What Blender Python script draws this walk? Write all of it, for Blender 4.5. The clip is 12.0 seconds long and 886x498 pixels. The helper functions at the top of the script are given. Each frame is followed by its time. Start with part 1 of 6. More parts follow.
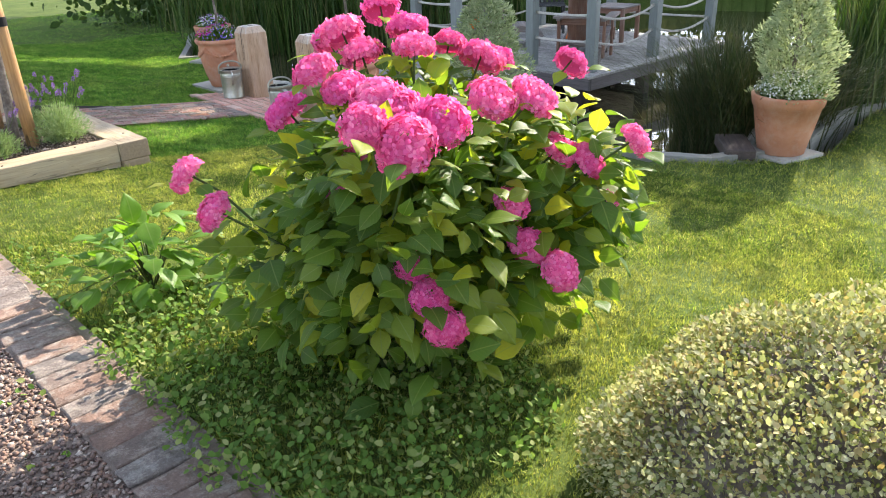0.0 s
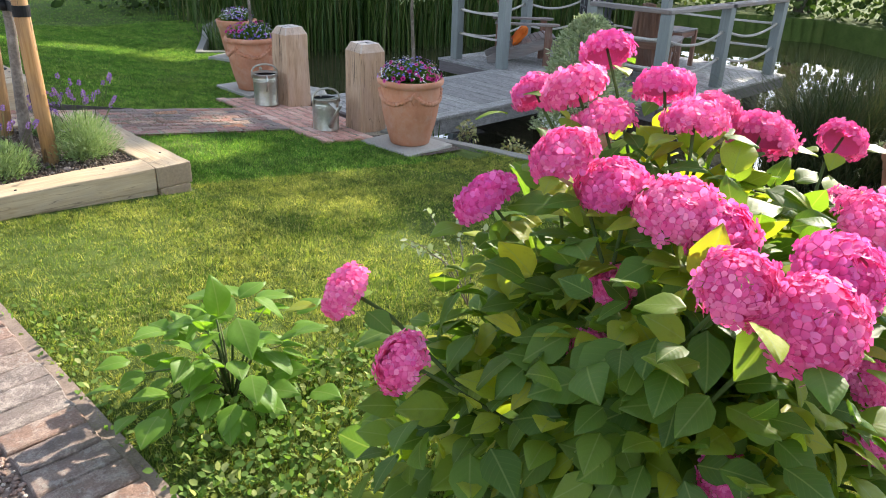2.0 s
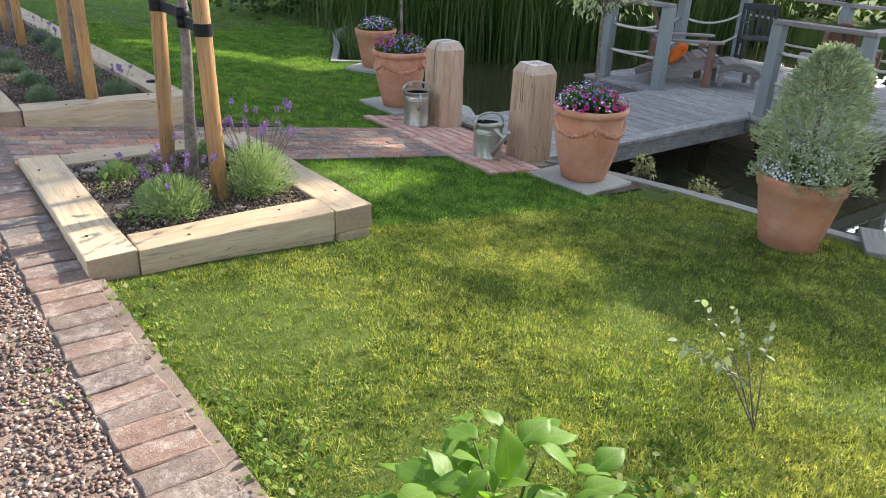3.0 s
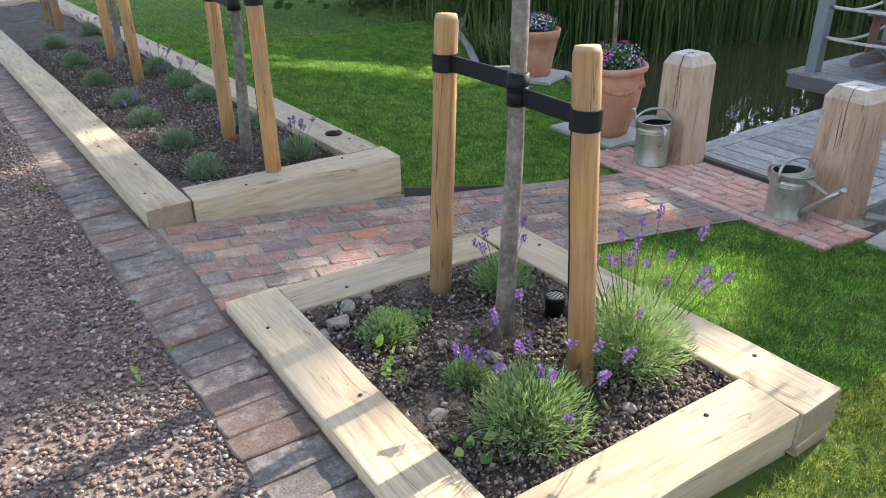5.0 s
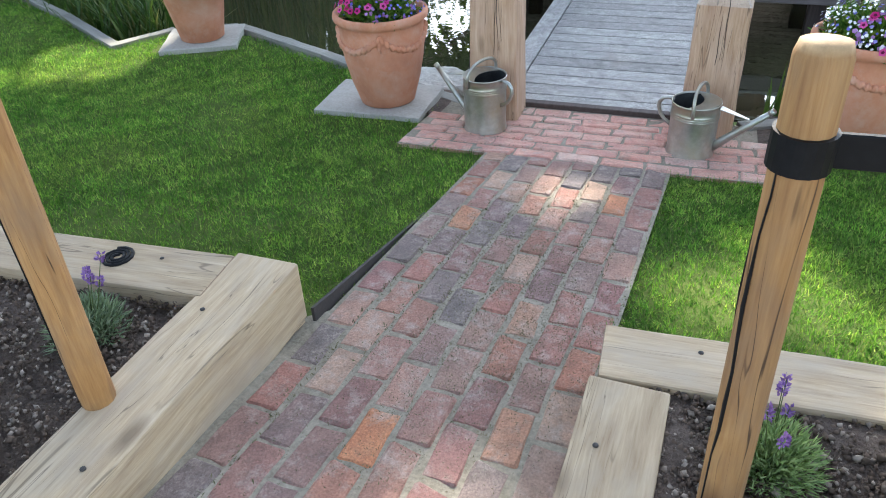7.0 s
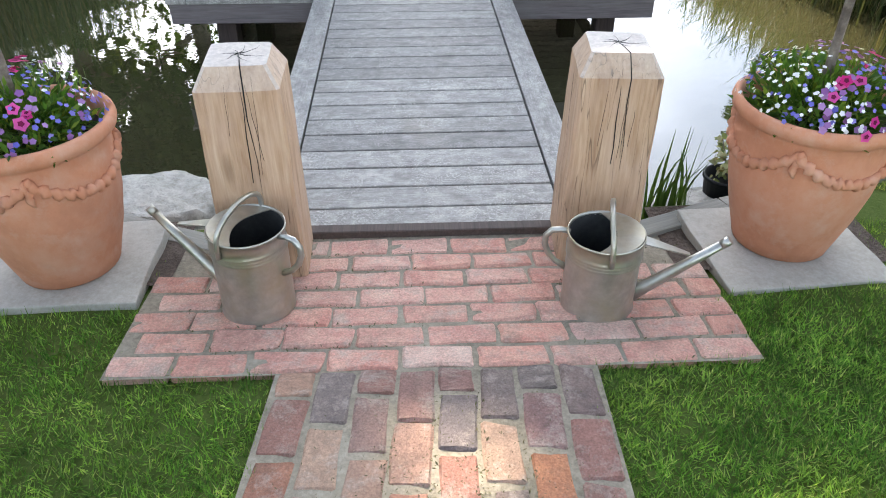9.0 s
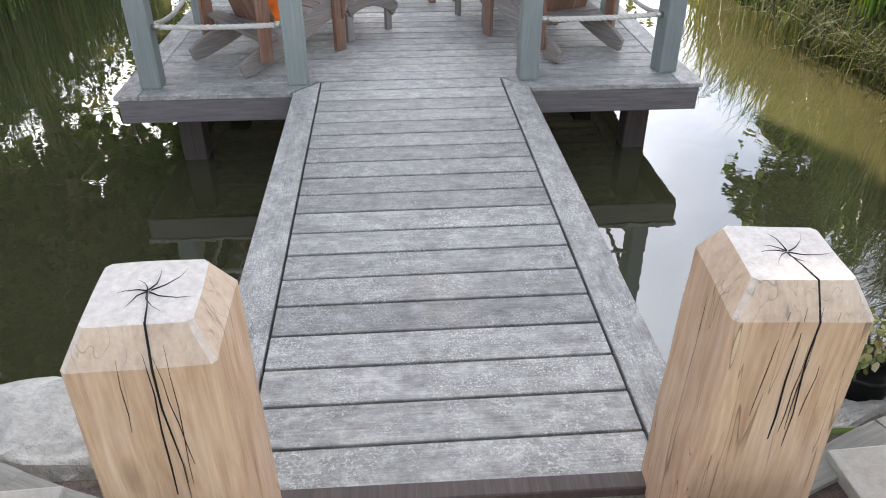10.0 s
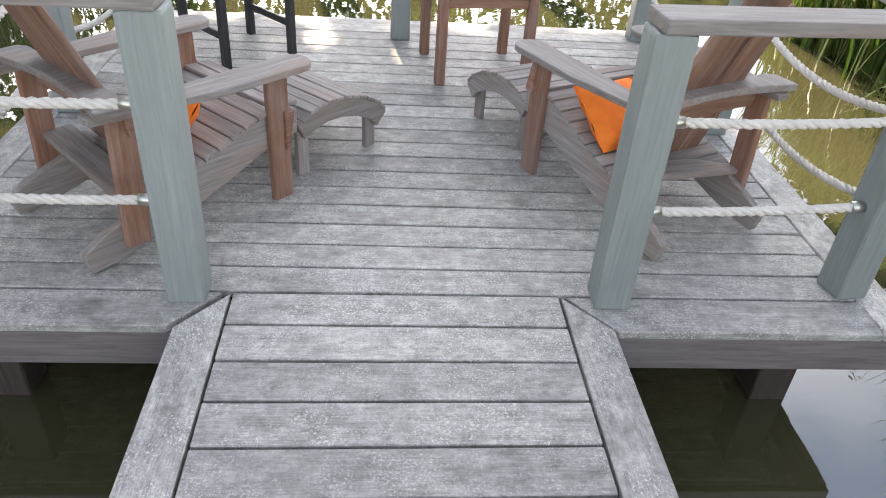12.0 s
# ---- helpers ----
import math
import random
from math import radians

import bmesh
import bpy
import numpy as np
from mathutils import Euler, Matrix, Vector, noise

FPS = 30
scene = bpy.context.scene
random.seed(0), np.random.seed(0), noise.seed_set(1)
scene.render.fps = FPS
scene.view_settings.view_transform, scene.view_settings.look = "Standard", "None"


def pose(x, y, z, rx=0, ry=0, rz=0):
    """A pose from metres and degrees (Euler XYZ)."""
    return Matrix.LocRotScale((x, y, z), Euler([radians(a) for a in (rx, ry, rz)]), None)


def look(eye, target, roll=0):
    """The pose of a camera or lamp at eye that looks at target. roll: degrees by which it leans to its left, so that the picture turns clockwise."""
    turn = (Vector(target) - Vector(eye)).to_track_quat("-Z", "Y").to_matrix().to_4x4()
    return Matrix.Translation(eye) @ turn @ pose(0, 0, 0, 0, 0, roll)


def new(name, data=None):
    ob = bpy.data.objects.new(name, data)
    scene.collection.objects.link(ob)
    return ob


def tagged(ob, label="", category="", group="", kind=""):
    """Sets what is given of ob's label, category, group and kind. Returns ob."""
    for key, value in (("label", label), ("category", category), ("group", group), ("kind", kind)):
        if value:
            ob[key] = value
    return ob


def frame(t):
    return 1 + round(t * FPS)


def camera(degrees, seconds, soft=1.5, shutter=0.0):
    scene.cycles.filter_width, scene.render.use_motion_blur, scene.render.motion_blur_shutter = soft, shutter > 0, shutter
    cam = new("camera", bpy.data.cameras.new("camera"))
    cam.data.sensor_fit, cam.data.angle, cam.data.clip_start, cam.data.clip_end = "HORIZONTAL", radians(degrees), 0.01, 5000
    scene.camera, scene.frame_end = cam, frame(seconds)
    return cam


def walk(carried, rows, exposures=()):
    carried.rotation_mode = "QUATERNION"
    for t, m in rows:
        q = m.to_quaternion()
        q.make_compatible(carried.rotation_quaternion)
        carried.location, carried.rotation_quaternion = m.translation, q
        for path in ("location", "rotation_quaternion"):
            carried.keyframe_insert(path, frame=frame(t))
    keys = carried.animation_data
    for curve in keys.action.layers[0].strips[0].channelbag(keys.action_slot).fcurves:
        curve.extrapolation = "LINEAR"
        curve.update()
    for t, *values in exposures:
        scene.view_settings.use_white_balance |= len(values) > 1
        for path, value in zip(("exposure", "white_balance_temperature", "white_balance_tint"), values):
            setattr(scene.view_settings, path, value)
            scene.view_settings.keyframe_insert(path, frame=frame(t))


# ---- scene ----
cam = camera(62.5, 12.0, soft=1.0)
PATH = [
    (0, (0.048, 0.251, 1.391), (1.255, 1.609, 0.555), -2.2),
    (0.5, (0.086, 0.454, 1.391), (1.346, 1.763, 0.555), -0.9),
    (1, (0.134, 0.708, 1.4), (1.429, 1.982, 0.562), 0.3),
    (1.5, (0.15, 1.035, 1.393), (1.441, 2.311, 0.553), 1.3),
    (2, (0.139, 1.408, 1.393), (1.39, 2.727, 0.558), 2.1),
    (2.5, (0.151, 1.876, 1.382), (1.321, 3.268, 0.549), 2.2),
    (3, (0.093, 2.382, 1.392), (1.169, 3.846, 0.556), 2.4),
    (3.5, (0.008, 2.88, 1.449), (0.981, 4.404, 0.593), 1.9),
    (5.3, (-0.173, 4.999, 1.416), (0.818, 6.47, 0.49), -2.2),
    (5.5, (-0.201, 5.258, 1.405), (0.843, 6.679, 0.462), -2.4),
    (6, (-0.193, 5.85, 1.429), (0.989, 7.12, 0.433), -3.7),
    (6.5, (-0.023, 6.422, 1.397), (1.327, 7.446, 0.335), -4.2),
    (7, (0.181, 6.902, 1.387), (1.716, 7.493, 0.25), -3.4),
    (8.8, (1.755, 7.458, 1.186), (3.364, 7.403, 0.001), -0.1),
    (9, (1.964, 7.482, 1.145), (3.584, 7.413, -0.027), -0.0),
    (9.5, (2.511, 7.546, 1.112), (4.166, 7.45, -0.006), -0.1),
    (10, (3.073, 7.562, 1.075), (4.759, 7.454, 0.004), -0.1),
    (10.5, (3.657, 7.514, 1.073), (5.346, 7.398, 0.008), 0.6),
    (11, (4.253, 7.577, 1.042), (5.942, 7.419, -0.017), 2.1),
    (11.5, (4.867, 7.505, 1.037), (6.548, 7.366, -0.037), 2.7),
    (12, (5.533, 7.524, 1.071), (7.18, 7.367, -0.053), 4.3),
]
walk(cam, [(t, look(eye, target, roll)) for t, eye, target, roll in PATH],
     exposures=[(0, 1.72, 6700, 11), (3.5, 1.50, 6650, 11), (5.5, 1.70, 6250, 8), (6.5, 1.83, 6300, 8), (9, 2.13, 7150, 11), (11.3, 2.29, 7900, 14), (12, 2.46, 7850, 14)])

# ---- world and light ----
SUN_AZ, SUN_EL = 10.0, 31.0
world = bpy.data.worlds.new("world")
scene.world = world
world.use_nodes = True
wn = world.node_tree.nodes
sky = wn.new("ShaderNodeTexSky")
sky.sky_type = "NISHITA"
sky.sun_disc = False
sky.sun_elevation = radians(SUN_EL)
sky.sun_rotation = radians(90 - SUN_AZ)
# thin bright cloud over the whole sky
wl = world.node_tree.links
coord, cloud, cover, grey, veil, blend = (wn.new(k) for k in ("ShaderNodeTexCoord", "ShaderNodeTexNoise", "ShaderNodeValToRGB", "ShaderNodeRGBToBW", "ShaderNodeVectorMath", "ShaderNodeMix"))
cloud.inputs["Scale"].default_value, cloud.inputs["Detail"].default_value = 2.6, 5.0
cover.color_ramp.elements[0].position, cover.color_ramp.elements[1].position = 0.36, 0.62
cover.color_ramp.elements[1].color = (0.8, 0.8, 0.8, 1)
veil.operation, veil.inputs[1].default_value = "MULTIPLY", (1.72, 2.0, 2.5)
blend.data_type = "RGBA"
wl.new(coord.outputs["Generated"], cloud.inputs["Vector"])
wl.new(cloud.outputs["Fac"], cover.inputs[0])
wl.new(sky.outputs[0], grey.inputs[0])
wl.new(grey.outputs[0], veil.inputs[0])
wl.new(cover.outputs[0], blend.inputs[0])
wl.new(sky.outputs[0], blend.inputs[6])
wl.new(veil.outputs[0], blend.inputs[7])
wl.new(blend.outputs[2], wn["Background"].inputs[0])
wn["Background"].inputs[1].default_value = 0.12
sun = new("sun", bpy.data.lights.new("sun", "SUN"))
sun.data.energy, sun.data.angle, sun.data.color = 4.4, radians(0.6), (1.0, 0.92, 0.80)
sun.matrix_basis = look((math.cos(radians(SUN_AZ)) * 30, math.sin(radians(SUN_AZ)) * 30, math.tan(radians(SUN_EL)) * 30), (0, 0, 0))


# ---- materials ----
class Nodes:
    """A small wrapper to write node materials in few lines."""

    def __init__(self, name):
        self.m = bpy.data.materials.new(name)
        self.m.use_nodes = True
        self.t = self.m.node_tree
        self.bsdf = self.t.nodes["Principled BSDF"]

    def add(self, kind, **values):
        n = self.t.nodes.new(kind)
        for k, v in values.items():
            n.inputs[k.replace("_", " ")].default_value = v
        return n

    def link(self, a, b):
        self.t.links.new(a, b)

    def coords(self, scale, vary=True):
        tc, mp = self.add("ShaderNodeTexCoord"), self.add("ShaderNodeMapping")
        mp.inputs["Scale"].default_value = scale
        self.link(tc.outputs["Object"], mp.inputs["Vector"])
        if vary:
            oi = self.add("ShaderNodeObjectInfo")
            mul = self.add("ShaderNodeMath")
            mul.operation = "MULTIPLY"
            mul.inputs[1].default_value = 37.0
            self.link(oi.outputs["Random"], mul.inputs[0])
            self.link(mul.outputs[0], mp.inputs["Location"])
        return mp.outputs[0]

    def noise(self, vec, scale, detail=5.0, rough=0.6, distort=0.0):
        n = self.add("ShaderNodeTexNoise", Scale=scale, Detail=detail, Roughness=rough, Distortion=distort)
        self.link(vec, n.inputs["Vector"])
        return n.outputs["Fac"]

    def ramp(self, fac, *stops):
        r = self.add("ShaderNodeValToRGB")
        while len(r.color_ramp.elements) < len(stops):
            r.color_ramp.elements.new(0.5)
        for e, (p, c) in zip(r.color_ramp.elements, stops):
            e.position, e.color = p, (*c, 1)
        self.link(fac, r.inputs[0])
        return r.outputs[0]

    def mix(self, fac, a, b, mode="MIX"):
        n = self.t.nodes.new("ShaderNodeMix")
        n.data_type, n.blend_type = "RGBA", mode
        if isinstance(fac, float):
            n.inputs[0].default_value = fac
        else:
            self.link(fac, n.inputs[0])
        for v, i in ((a, 6), (b, 7)):
            if isinstance(v, tuple):
                n.inputs[i].default_value = (*v, 1)
            else:
                self.link(v, n.inputs[i])
        return n.outputs[2]

    def bump(self, fac, strength, distance):
        b = self.add("ShaderNodeBump", Strength=strength, Distance=distance)
        self.link(fac, b.inputs["Height"])
        self.link(b.outputs[0], self.bsdf.inputs["Normal"])

    def island(self):
        return self.add("ShaderNodeNewGeometry").outputs["Random Per Island"]

    def chance(self):
        return self.add("ShaderNodeObjectInfo").outputs["Random"]

    def done(self, color, rough=0.8, metal=0.0, spec=0.5):
        if isinstance(color, tuple):
            self.bsdf.inputs["Base Color"].default_value = (*color, 1)
        else:
            self.link(color, self.bsdf.inputs["Base Color"])
        if isinstance(rough, float):
            self.bsdf.inputs["Roughness"].default_value = rough
        else:
            self.link(rough, self.bsdf.inputs["Roughness"])
        self.bsdf.inputs["Metallic"].default_value = metal
        self.bsdf.inputs["Specular IOR Level"].default_value = spec
        return self.m


def wood(name, dark, mid, light, stain=(0.3, 0.3, 0.3), stain_amount=0.4, rough=0.75, grain=1.0, bump=0.35, vary=0.25, cracks=0.0, end=None):
    """Wood whose grain runs along the local x axis of each piece."""
    n = Nodes(name)
    v = n.coords((1.6, 26 * grain, 26 * grain))
    g = n.noise(v, 2.2, 7, 0.65, 0.6)
    fine = n.noise(n.coords((6, 130, 130)), 1.0, 3, 0.6)
    c = n.ramp(g, (0.28, dark), (0.5, mid), (0.72, light))
    c = n.mix(0.35, c, n.ramp(fine, (0.3, dark), (0.7, light)))
    blot = n.noise(n.coords((1.0, 2.5, 2.5)), 3.0, 6, 0.62)
    f = n.ramp(blot, (0.45, (0, 0, 0)), (0.68, (stain_amount,) * 3))
    c = n.mix(f, c, stain)
    tone = n.ramp(n.chance(), (0, (1 - vary,) * 3), (1, (1 + vary * 0.4,) * 3))
    c = n.mix(1.0, c, tone, "MULTIPLY")
    if cracks:
        line = n.noise(n.coords((0.9, 15, 15)), 1.3, 2, 0.5, 0.8)
        thin = n.ramp(line, (0.488, (0, 0, 0)), (0.496, (1, 1, 1)), (0.502, (1, 1, 1)), (0.510, (0, 0, 0)))
        where = n.ramp(n.noise(n.coords((1.2, 3, 3)), 2.0, 2, 0.5), (0.46, (0, 0, 0)), (0.54, (cracks,) * 3))
        c = n.mix(n.mix(1.0, thin, where, "MULTIPLY"), c, tuple(a * 0.16 for a in dark))
        knot = n.add("ShaderNodeTexVoronoi", Scale=1.0)
        n.link(n.coords((2.2, 5.5, 5.5)), knot.inputs["Vector"])
        ring = n.ramp(knot.outputs["Distance"], (0.05, (0.75,) * 3), (0.13, (0.25,) * 3), (0.17, (0, 0, 0)))
        c = n.mix(ring, c, tuple(a * 0.45 for a in dark))
    if end:
        tc, sep, ab = n.add("ShaderNodeTexCoord"), n.add("ShaderNodeSeparateXYZ"), n.add("ShaderNodeMath")
        ab.operation = "ABSOLUTE"
        n.link(tc.outputs["Normal"], sep.inputs[0])
        n.link(sep.outputs[0], ab.inputs[0])
        rings = n.noise(n.coords((1, 1, 1)), 55, 4, 0.7)
        tint = n.ramp(rings, (0.3, tuple(a * 0.75 for a in end)), (0.7, tuple(a * 1.15 for a in end)))
        c = n.mix(n.ramp(ab.outputs[0], (0.35, (0, 0, 0)), (0.75, (0.85,) * 3)), c, tint)
    n.bump(g, bump, 0.004)
    return n.done(c, rough)


M_SLEEPER = wood("sleeper_oak", (0.30, 0.20, 0.112), (0.50, 0.37, 0.22), (0.66, 0.52, 0.345), (0.44, 0.36, 0.265), 0.7, grain=0.45, bump=0.4, cracks=0.55, end=(0.26, 0.18, 0.115))
M_POST = wood("post_oak", (0.30, 0.165, 0.09), (0.49, 0.305, 0.18), (0.63, 0.455, 0.31), (0.54, 0.37, 0.275), 0.6, grain=0.4, cracks=0.6, end=(0.60, 0.55, 0.50))
M_STAKE = wood("stake_pine", (0.22, 0.092, 0.028), (0.40, 0.20, 0.062), (0.52, 0.30, 0.12), (0.22, 0.14, 0.085), 0.6, grain=0.6, cracks=0.9, end=(0.50, 0.33, 0.17))


def deck_wood():
    """Silvered softwood: fine grain along each board, lichen specks, worn pale and dark stains."""
    n = Nodes("deck_board")
    v = n.coords((1, 1, 1))
    grain = n.noise(n.coords((3, 95, 95)), 1.5, 7, 0.72, 0.4)
    fine = n.noise(n.coords((9, 210, 210)), 1.3, 4, 0.7)
    blot, spots = n.noise(n.coords((2.2, 6, 6)), 2.6, 9, 0.8), n.noise(v, 120, 6, 0.8)
    mottle = n.noise(v, 16, 9, 0.82)
    c = n.ramp(mottle, (0.36, (0.085, 0.078, 0.074)), (0.5, (0.25, 0.24, 0.225)), (0.64, (0.52, 0.505, 0.475)))
    c = n.mix(0.42, c, n.ramp(grain, (0.30, (0.10, 0.092, 0.088)), (0.47, (0.25, 0.24, 0.225)), (0.66, (0.42, 0.405, 0.385))))
    c = n.mix(0.22, c, n.ramp(fine, (0.32, (0.10, 0.092, 0.088)), (0.5, (0.27, 0.26, 0.245)), (0.68, (0.50, 0.485, 0.46))))
    c = n.mix(1.0, c, n.ramp(blot, (0.34, (0.62, 0.60, 0.59)), (0.5, (1.0, 1.0, 1.0)), (0.66, (1.36, 1.34, 1.31))), "MULTIPLY")
    lich = n.mix(1.0, n.ramp(spots, (0.52, (0, 0, 0)), (0.60, (1, 1, 1))), n.ramp(n.noise(v, 5.5, 7, 0.75), (0.43, (0, 0, 0)), (0.55, (0.85,) * 3)), "MULTIPLY")
    c = n.mix(lich, c, (0.62, 0.60, 0.56))
    c = n.mix(1.0, c, n.ramp(n.chance(), (0, (0.74, 0.725, 0.72)), (0.5, (0.97, 0.96, 0.94)), (1, (1.14, 1.12, 1.09))), "MULTIPLY")
    n.bump(grain, 0.5, 0.003)
    return n.done(c, n.ramp(blot, (0.3, (0.5,) * 3), (0.7, (0.75,) * 3)), spec=0.45)


M_DECK = deck_wood()
M_CHAIR = wood("lounger_wood", (0.13, 0.11, 0.10), (0.23, 0.20, 0.18), (0.34, 0.31, 0.29), (0.26, 0.15, 0.10), 0.45)
M_RED = wood("lounger_back_wood", (0.12, 0.05, 0.03), (0.22, 0.10, 0.06), (0.33, 0.19, 0.13), (0.30, 0.26, 0.24), 0.3)
M_DARK = wood("dark_wood", (0.012, 0.012, 0.013), (0.022, 0.022, 0.024), (0.04, 0.04, 0.042), (0.05, 0.05, 0.05), 0.2, 0.5)
M_FASCIA = wood("fascia_timber", (0.085, 0.07, 0.068), (0.15, 0.125, 0.12), (0.22, 0.19, 0.185), (0.20, 0.19, 0.18), 0.4)
M_PILE = wood("pile_timber", (0.035, 0.024, 0.02), (0.07, 0.048, 0.04), (0.12, 0.085, 0.07), (0.05, 0.045, 0.035), 0.4)
M_PAINT = wood("green_grey_paint", (0.155, 0.172, 0.163), (0.195, 0.215, 0.203), (0.235, 0.255, 0.242), (0.14, 0.152, 0.148), 0.3, 0.6, bump=0.1, vary=0.08)


def brick_mat(name, *colours, lichen=0.0):
    n = Nodes(name)
    v = n.coords((1, 1, 1))
    stops = [((i + 0.5) / len(colours), c) for i, c in enumerate(colours)]
    base = n.ramp(n.chance(), *stops)
    base = n.mix(0.6, base, n.ramp(n.noise(v, 11, 7, 0.75), (0.3, (0.20, 0.16, 0.14)), (0.5, (0.46, 0.38, 0.33)), (0.72, (0.70, 0.62, 0.54))), "OVERLAY")
    spots = n.ramp(n.noise(v, 9, 8, 0.8), (0.50, (0, 0, 0)), (0.64, (0.62,) * 3))
    base = n.mix(spots, base, (0.50, 0.42, 0.35))
    dirt = n.ramp(n.noise(v, 7, 7, 0.75), (0.52, (0, 0, 0)), (0.72, (0.45,) * 3))
    base = n.mix(dirt, base, (0.15, 0.135, 0.10))
    if lichen:
        crust = n.ramp(n.noise(v, 24, 6, 0.75), (0.53, (0, 0, 0)), (0.58, (lichen,) * 3))
        where = n.ramp(n.noise(v, 4, 3, 0.6), (0.42, (0, 0, 0)), (0.58, (1, 1, 1)))
        base = n.mix(n.mix(1.0, crust, where, "MULTIPLY"), base, (0.38, 0.355, 0.315))
    grit = n.ramp(n.noise(v, 130, 3, 0.7), (0.3, (0.72,) * 3), (0.7, (1.22,) * 3))
    base = n.mix(1.0, base, grit, "MULTIPLY")
    n.bump(n.noise(v, 40, 8, 0.78), 1.0, 0.012)
    return n.done(base, 0.88)


M_BRICK = brick_mat("path_brick", (0.40, 0.205, 0.165), (0.27, 0.235, 0.22), (0.48, 0.24, 0.165), (0.19, 0.185, 0.19), (0.35, 0.185, 0.165), (0.50, 0.36, 0.27), (0.28, 0.165, 0.15), (0.58, 0.27, 0.14), (0.42, 0.32, 0.26), (0.33, 0.175, 0.15), (0.22, 0.19, 0.18))
M_BRICK2 = brick_mat("landing_brick", (0.70, 0.41, 0.335), (0.66, 0.40, 0.335), (0.73, 0.50, 0.425), (0.63, 0.355, 0.29), (0.71, 0.53, 0.465))
M_EDGE = brick_mat("edging_brick", (0.19, 0.145, 0.125), (0.25, 0.165, 0.13), (0.17, 0.155, 0.15), (0.27, 0.18, 0.14), (0.21, 0.165, 0.145), lichen=0.45)


def mottled(name, a, b, c, scale=6.0, rough=0.9, bump=0.5, depth=0.01, fine=60.0):
    n = Nodes(name)
    v = n.coords((1, 1, 1), False)
    big, small = n.noise(v, scale, 6, 0.65), n.noise(v, fine, 5, 0.7)
    col = n.mix(0.5, n.ramp(big, (0.3, a), (0.5, b), (0.7, c)), n.ramp(small, (0.3, a), (0.5, b), (0.7, c)))
    n.bump(small, bump, depth)
    return n.done(col, rough)


M_GROUND = mottled("turf_soil", (0.035, 0.055, 0.014), (0.07, 0.105, 0.022), (0.13, 0.15, 0.042), 2.5, 0.95)
M_GROUND.node_tree.nodes["Principled BSDF"].inputs["Specular IOR Level"].default_value = 0.1
M_MORTAR = mottled("sandy_mortar", (0.10, 0.088, 0.06), (0.26, 0.225, 0.165), (0.42, 0.37, 0.29), 5.0)
M_SOIL = mottled("bed_soil", (0.045, 0.031, 0.023), (0.105, 0.074, 0.055), (0.20, 0.15, 0.115), 12.0, bump=1.0, depth=0.03, fine=45.0)
M_GRAVELBED = mottled("gravel_bed", (0.09, 0.065, 0.052), (0.19, 0.14, 0.11), (0.30, 0.23, 0.185), 14.0, fine=110.0)
M_SLAB = mottled("stone_slab", (0.29, 0.27, 0.225), (0.40, 0.375, 0.32), (0.50, 0.475, 0.42), 5.0, 0.85, 0.25, 0.004)
M_ROCK = mottled("pale_rock", (0.22, 0.20, 0.16), (0.48, 0.45, 0.39), (0.70, 0.67, 0.60), 5.0, 0.9, 0.8, 0.02, 25.0)
M_BLACK = mottled("black_rubber", (0.004, 0.004, 0.0045), (0.007, 0.007, 0.0075), (0.012, 0.012, 0.0125), 8.0, 0.55, 0.1, 0.002)
M_BLACK.node_tree.nodes["Principled BSDF"].inputs["Specular IOR Level"].default_value = 0.2
M_ROPE = mottled("rope_fibre", (0.40, 0.36, 0.32), (0.52, 0.48, 0.43), (0.62, 0.58, 0.53), 30.0, 0.9, 0.5, 0.003, 220.0)
M_STEEL = mottled("steel_edging", (0.025, 0.022, 0.02), (0.045, 0.038, 0.034), (0.07, 0.055, 0.045), 6.0, 0.7, 0.2, 0.003)


def island_mat(name, *colours, rough=0.85, thin=0.0, place=None, spec=0.3):
    """Loose small pieces: colour by piece; thin: share of light that passes through."""
    n = Nodes(name)
    col = n.ramp(n.island(), *[(i / max(1, len(colours) - 1), c) for i, c in enumerate(colours)])
    if place:
        f = n.noise(n.coords((1, 1, 1), False), place[0], 4, 0.6)
        col = n.mix(n.ramp(f, (0.40, (0, 0, 0)), (0.66, (place[2],) * 3)), col, place[1])
    n.done(col, rough, spec=spec)
    if thin:
        tr, mx = n.add("ShaderNodeBsdfTranslucent"), n.add("ShaderNodeMixShader", Fac=thin)
        bright = n.mix(1.0, col, (1.5, 1.55, 0.9), "MULTIPLY")
        n.link(bright, tr.inputs[0])
        n.link(n.bsdf.outputs[0], mx.inputs[1])
        n.link(tr.outputs[0], mx.inputs[2])
        n.link(mx.outputs[0], n.t.nodes["Material Output"].inputs[0])
    return n.m


M_PEBBLE = island_mat("gravel_stone", (0.06, 0.042, 0.036), (0.27, 0.165, 0.12), (0.15, 0.095, 0.075), (0.46, 0.39, 0.33), (0.20, 0.12, 0.092), (0.29, 0.21, 0.17), (0.095, 0.07, 0.063), (0.22, 0.145, 0.115), rough=0.75)
M_CLOD = island_mat("soil_clod", (0.06, 0.042, 0.031), (0.15, 0.107, 0.078), (0.08, 0.057, 0.042), (0.36, 0.30, 0.24), (0.12, 0.085, 0.062), (0.09, 0.065, 0.047), rough=0.95)


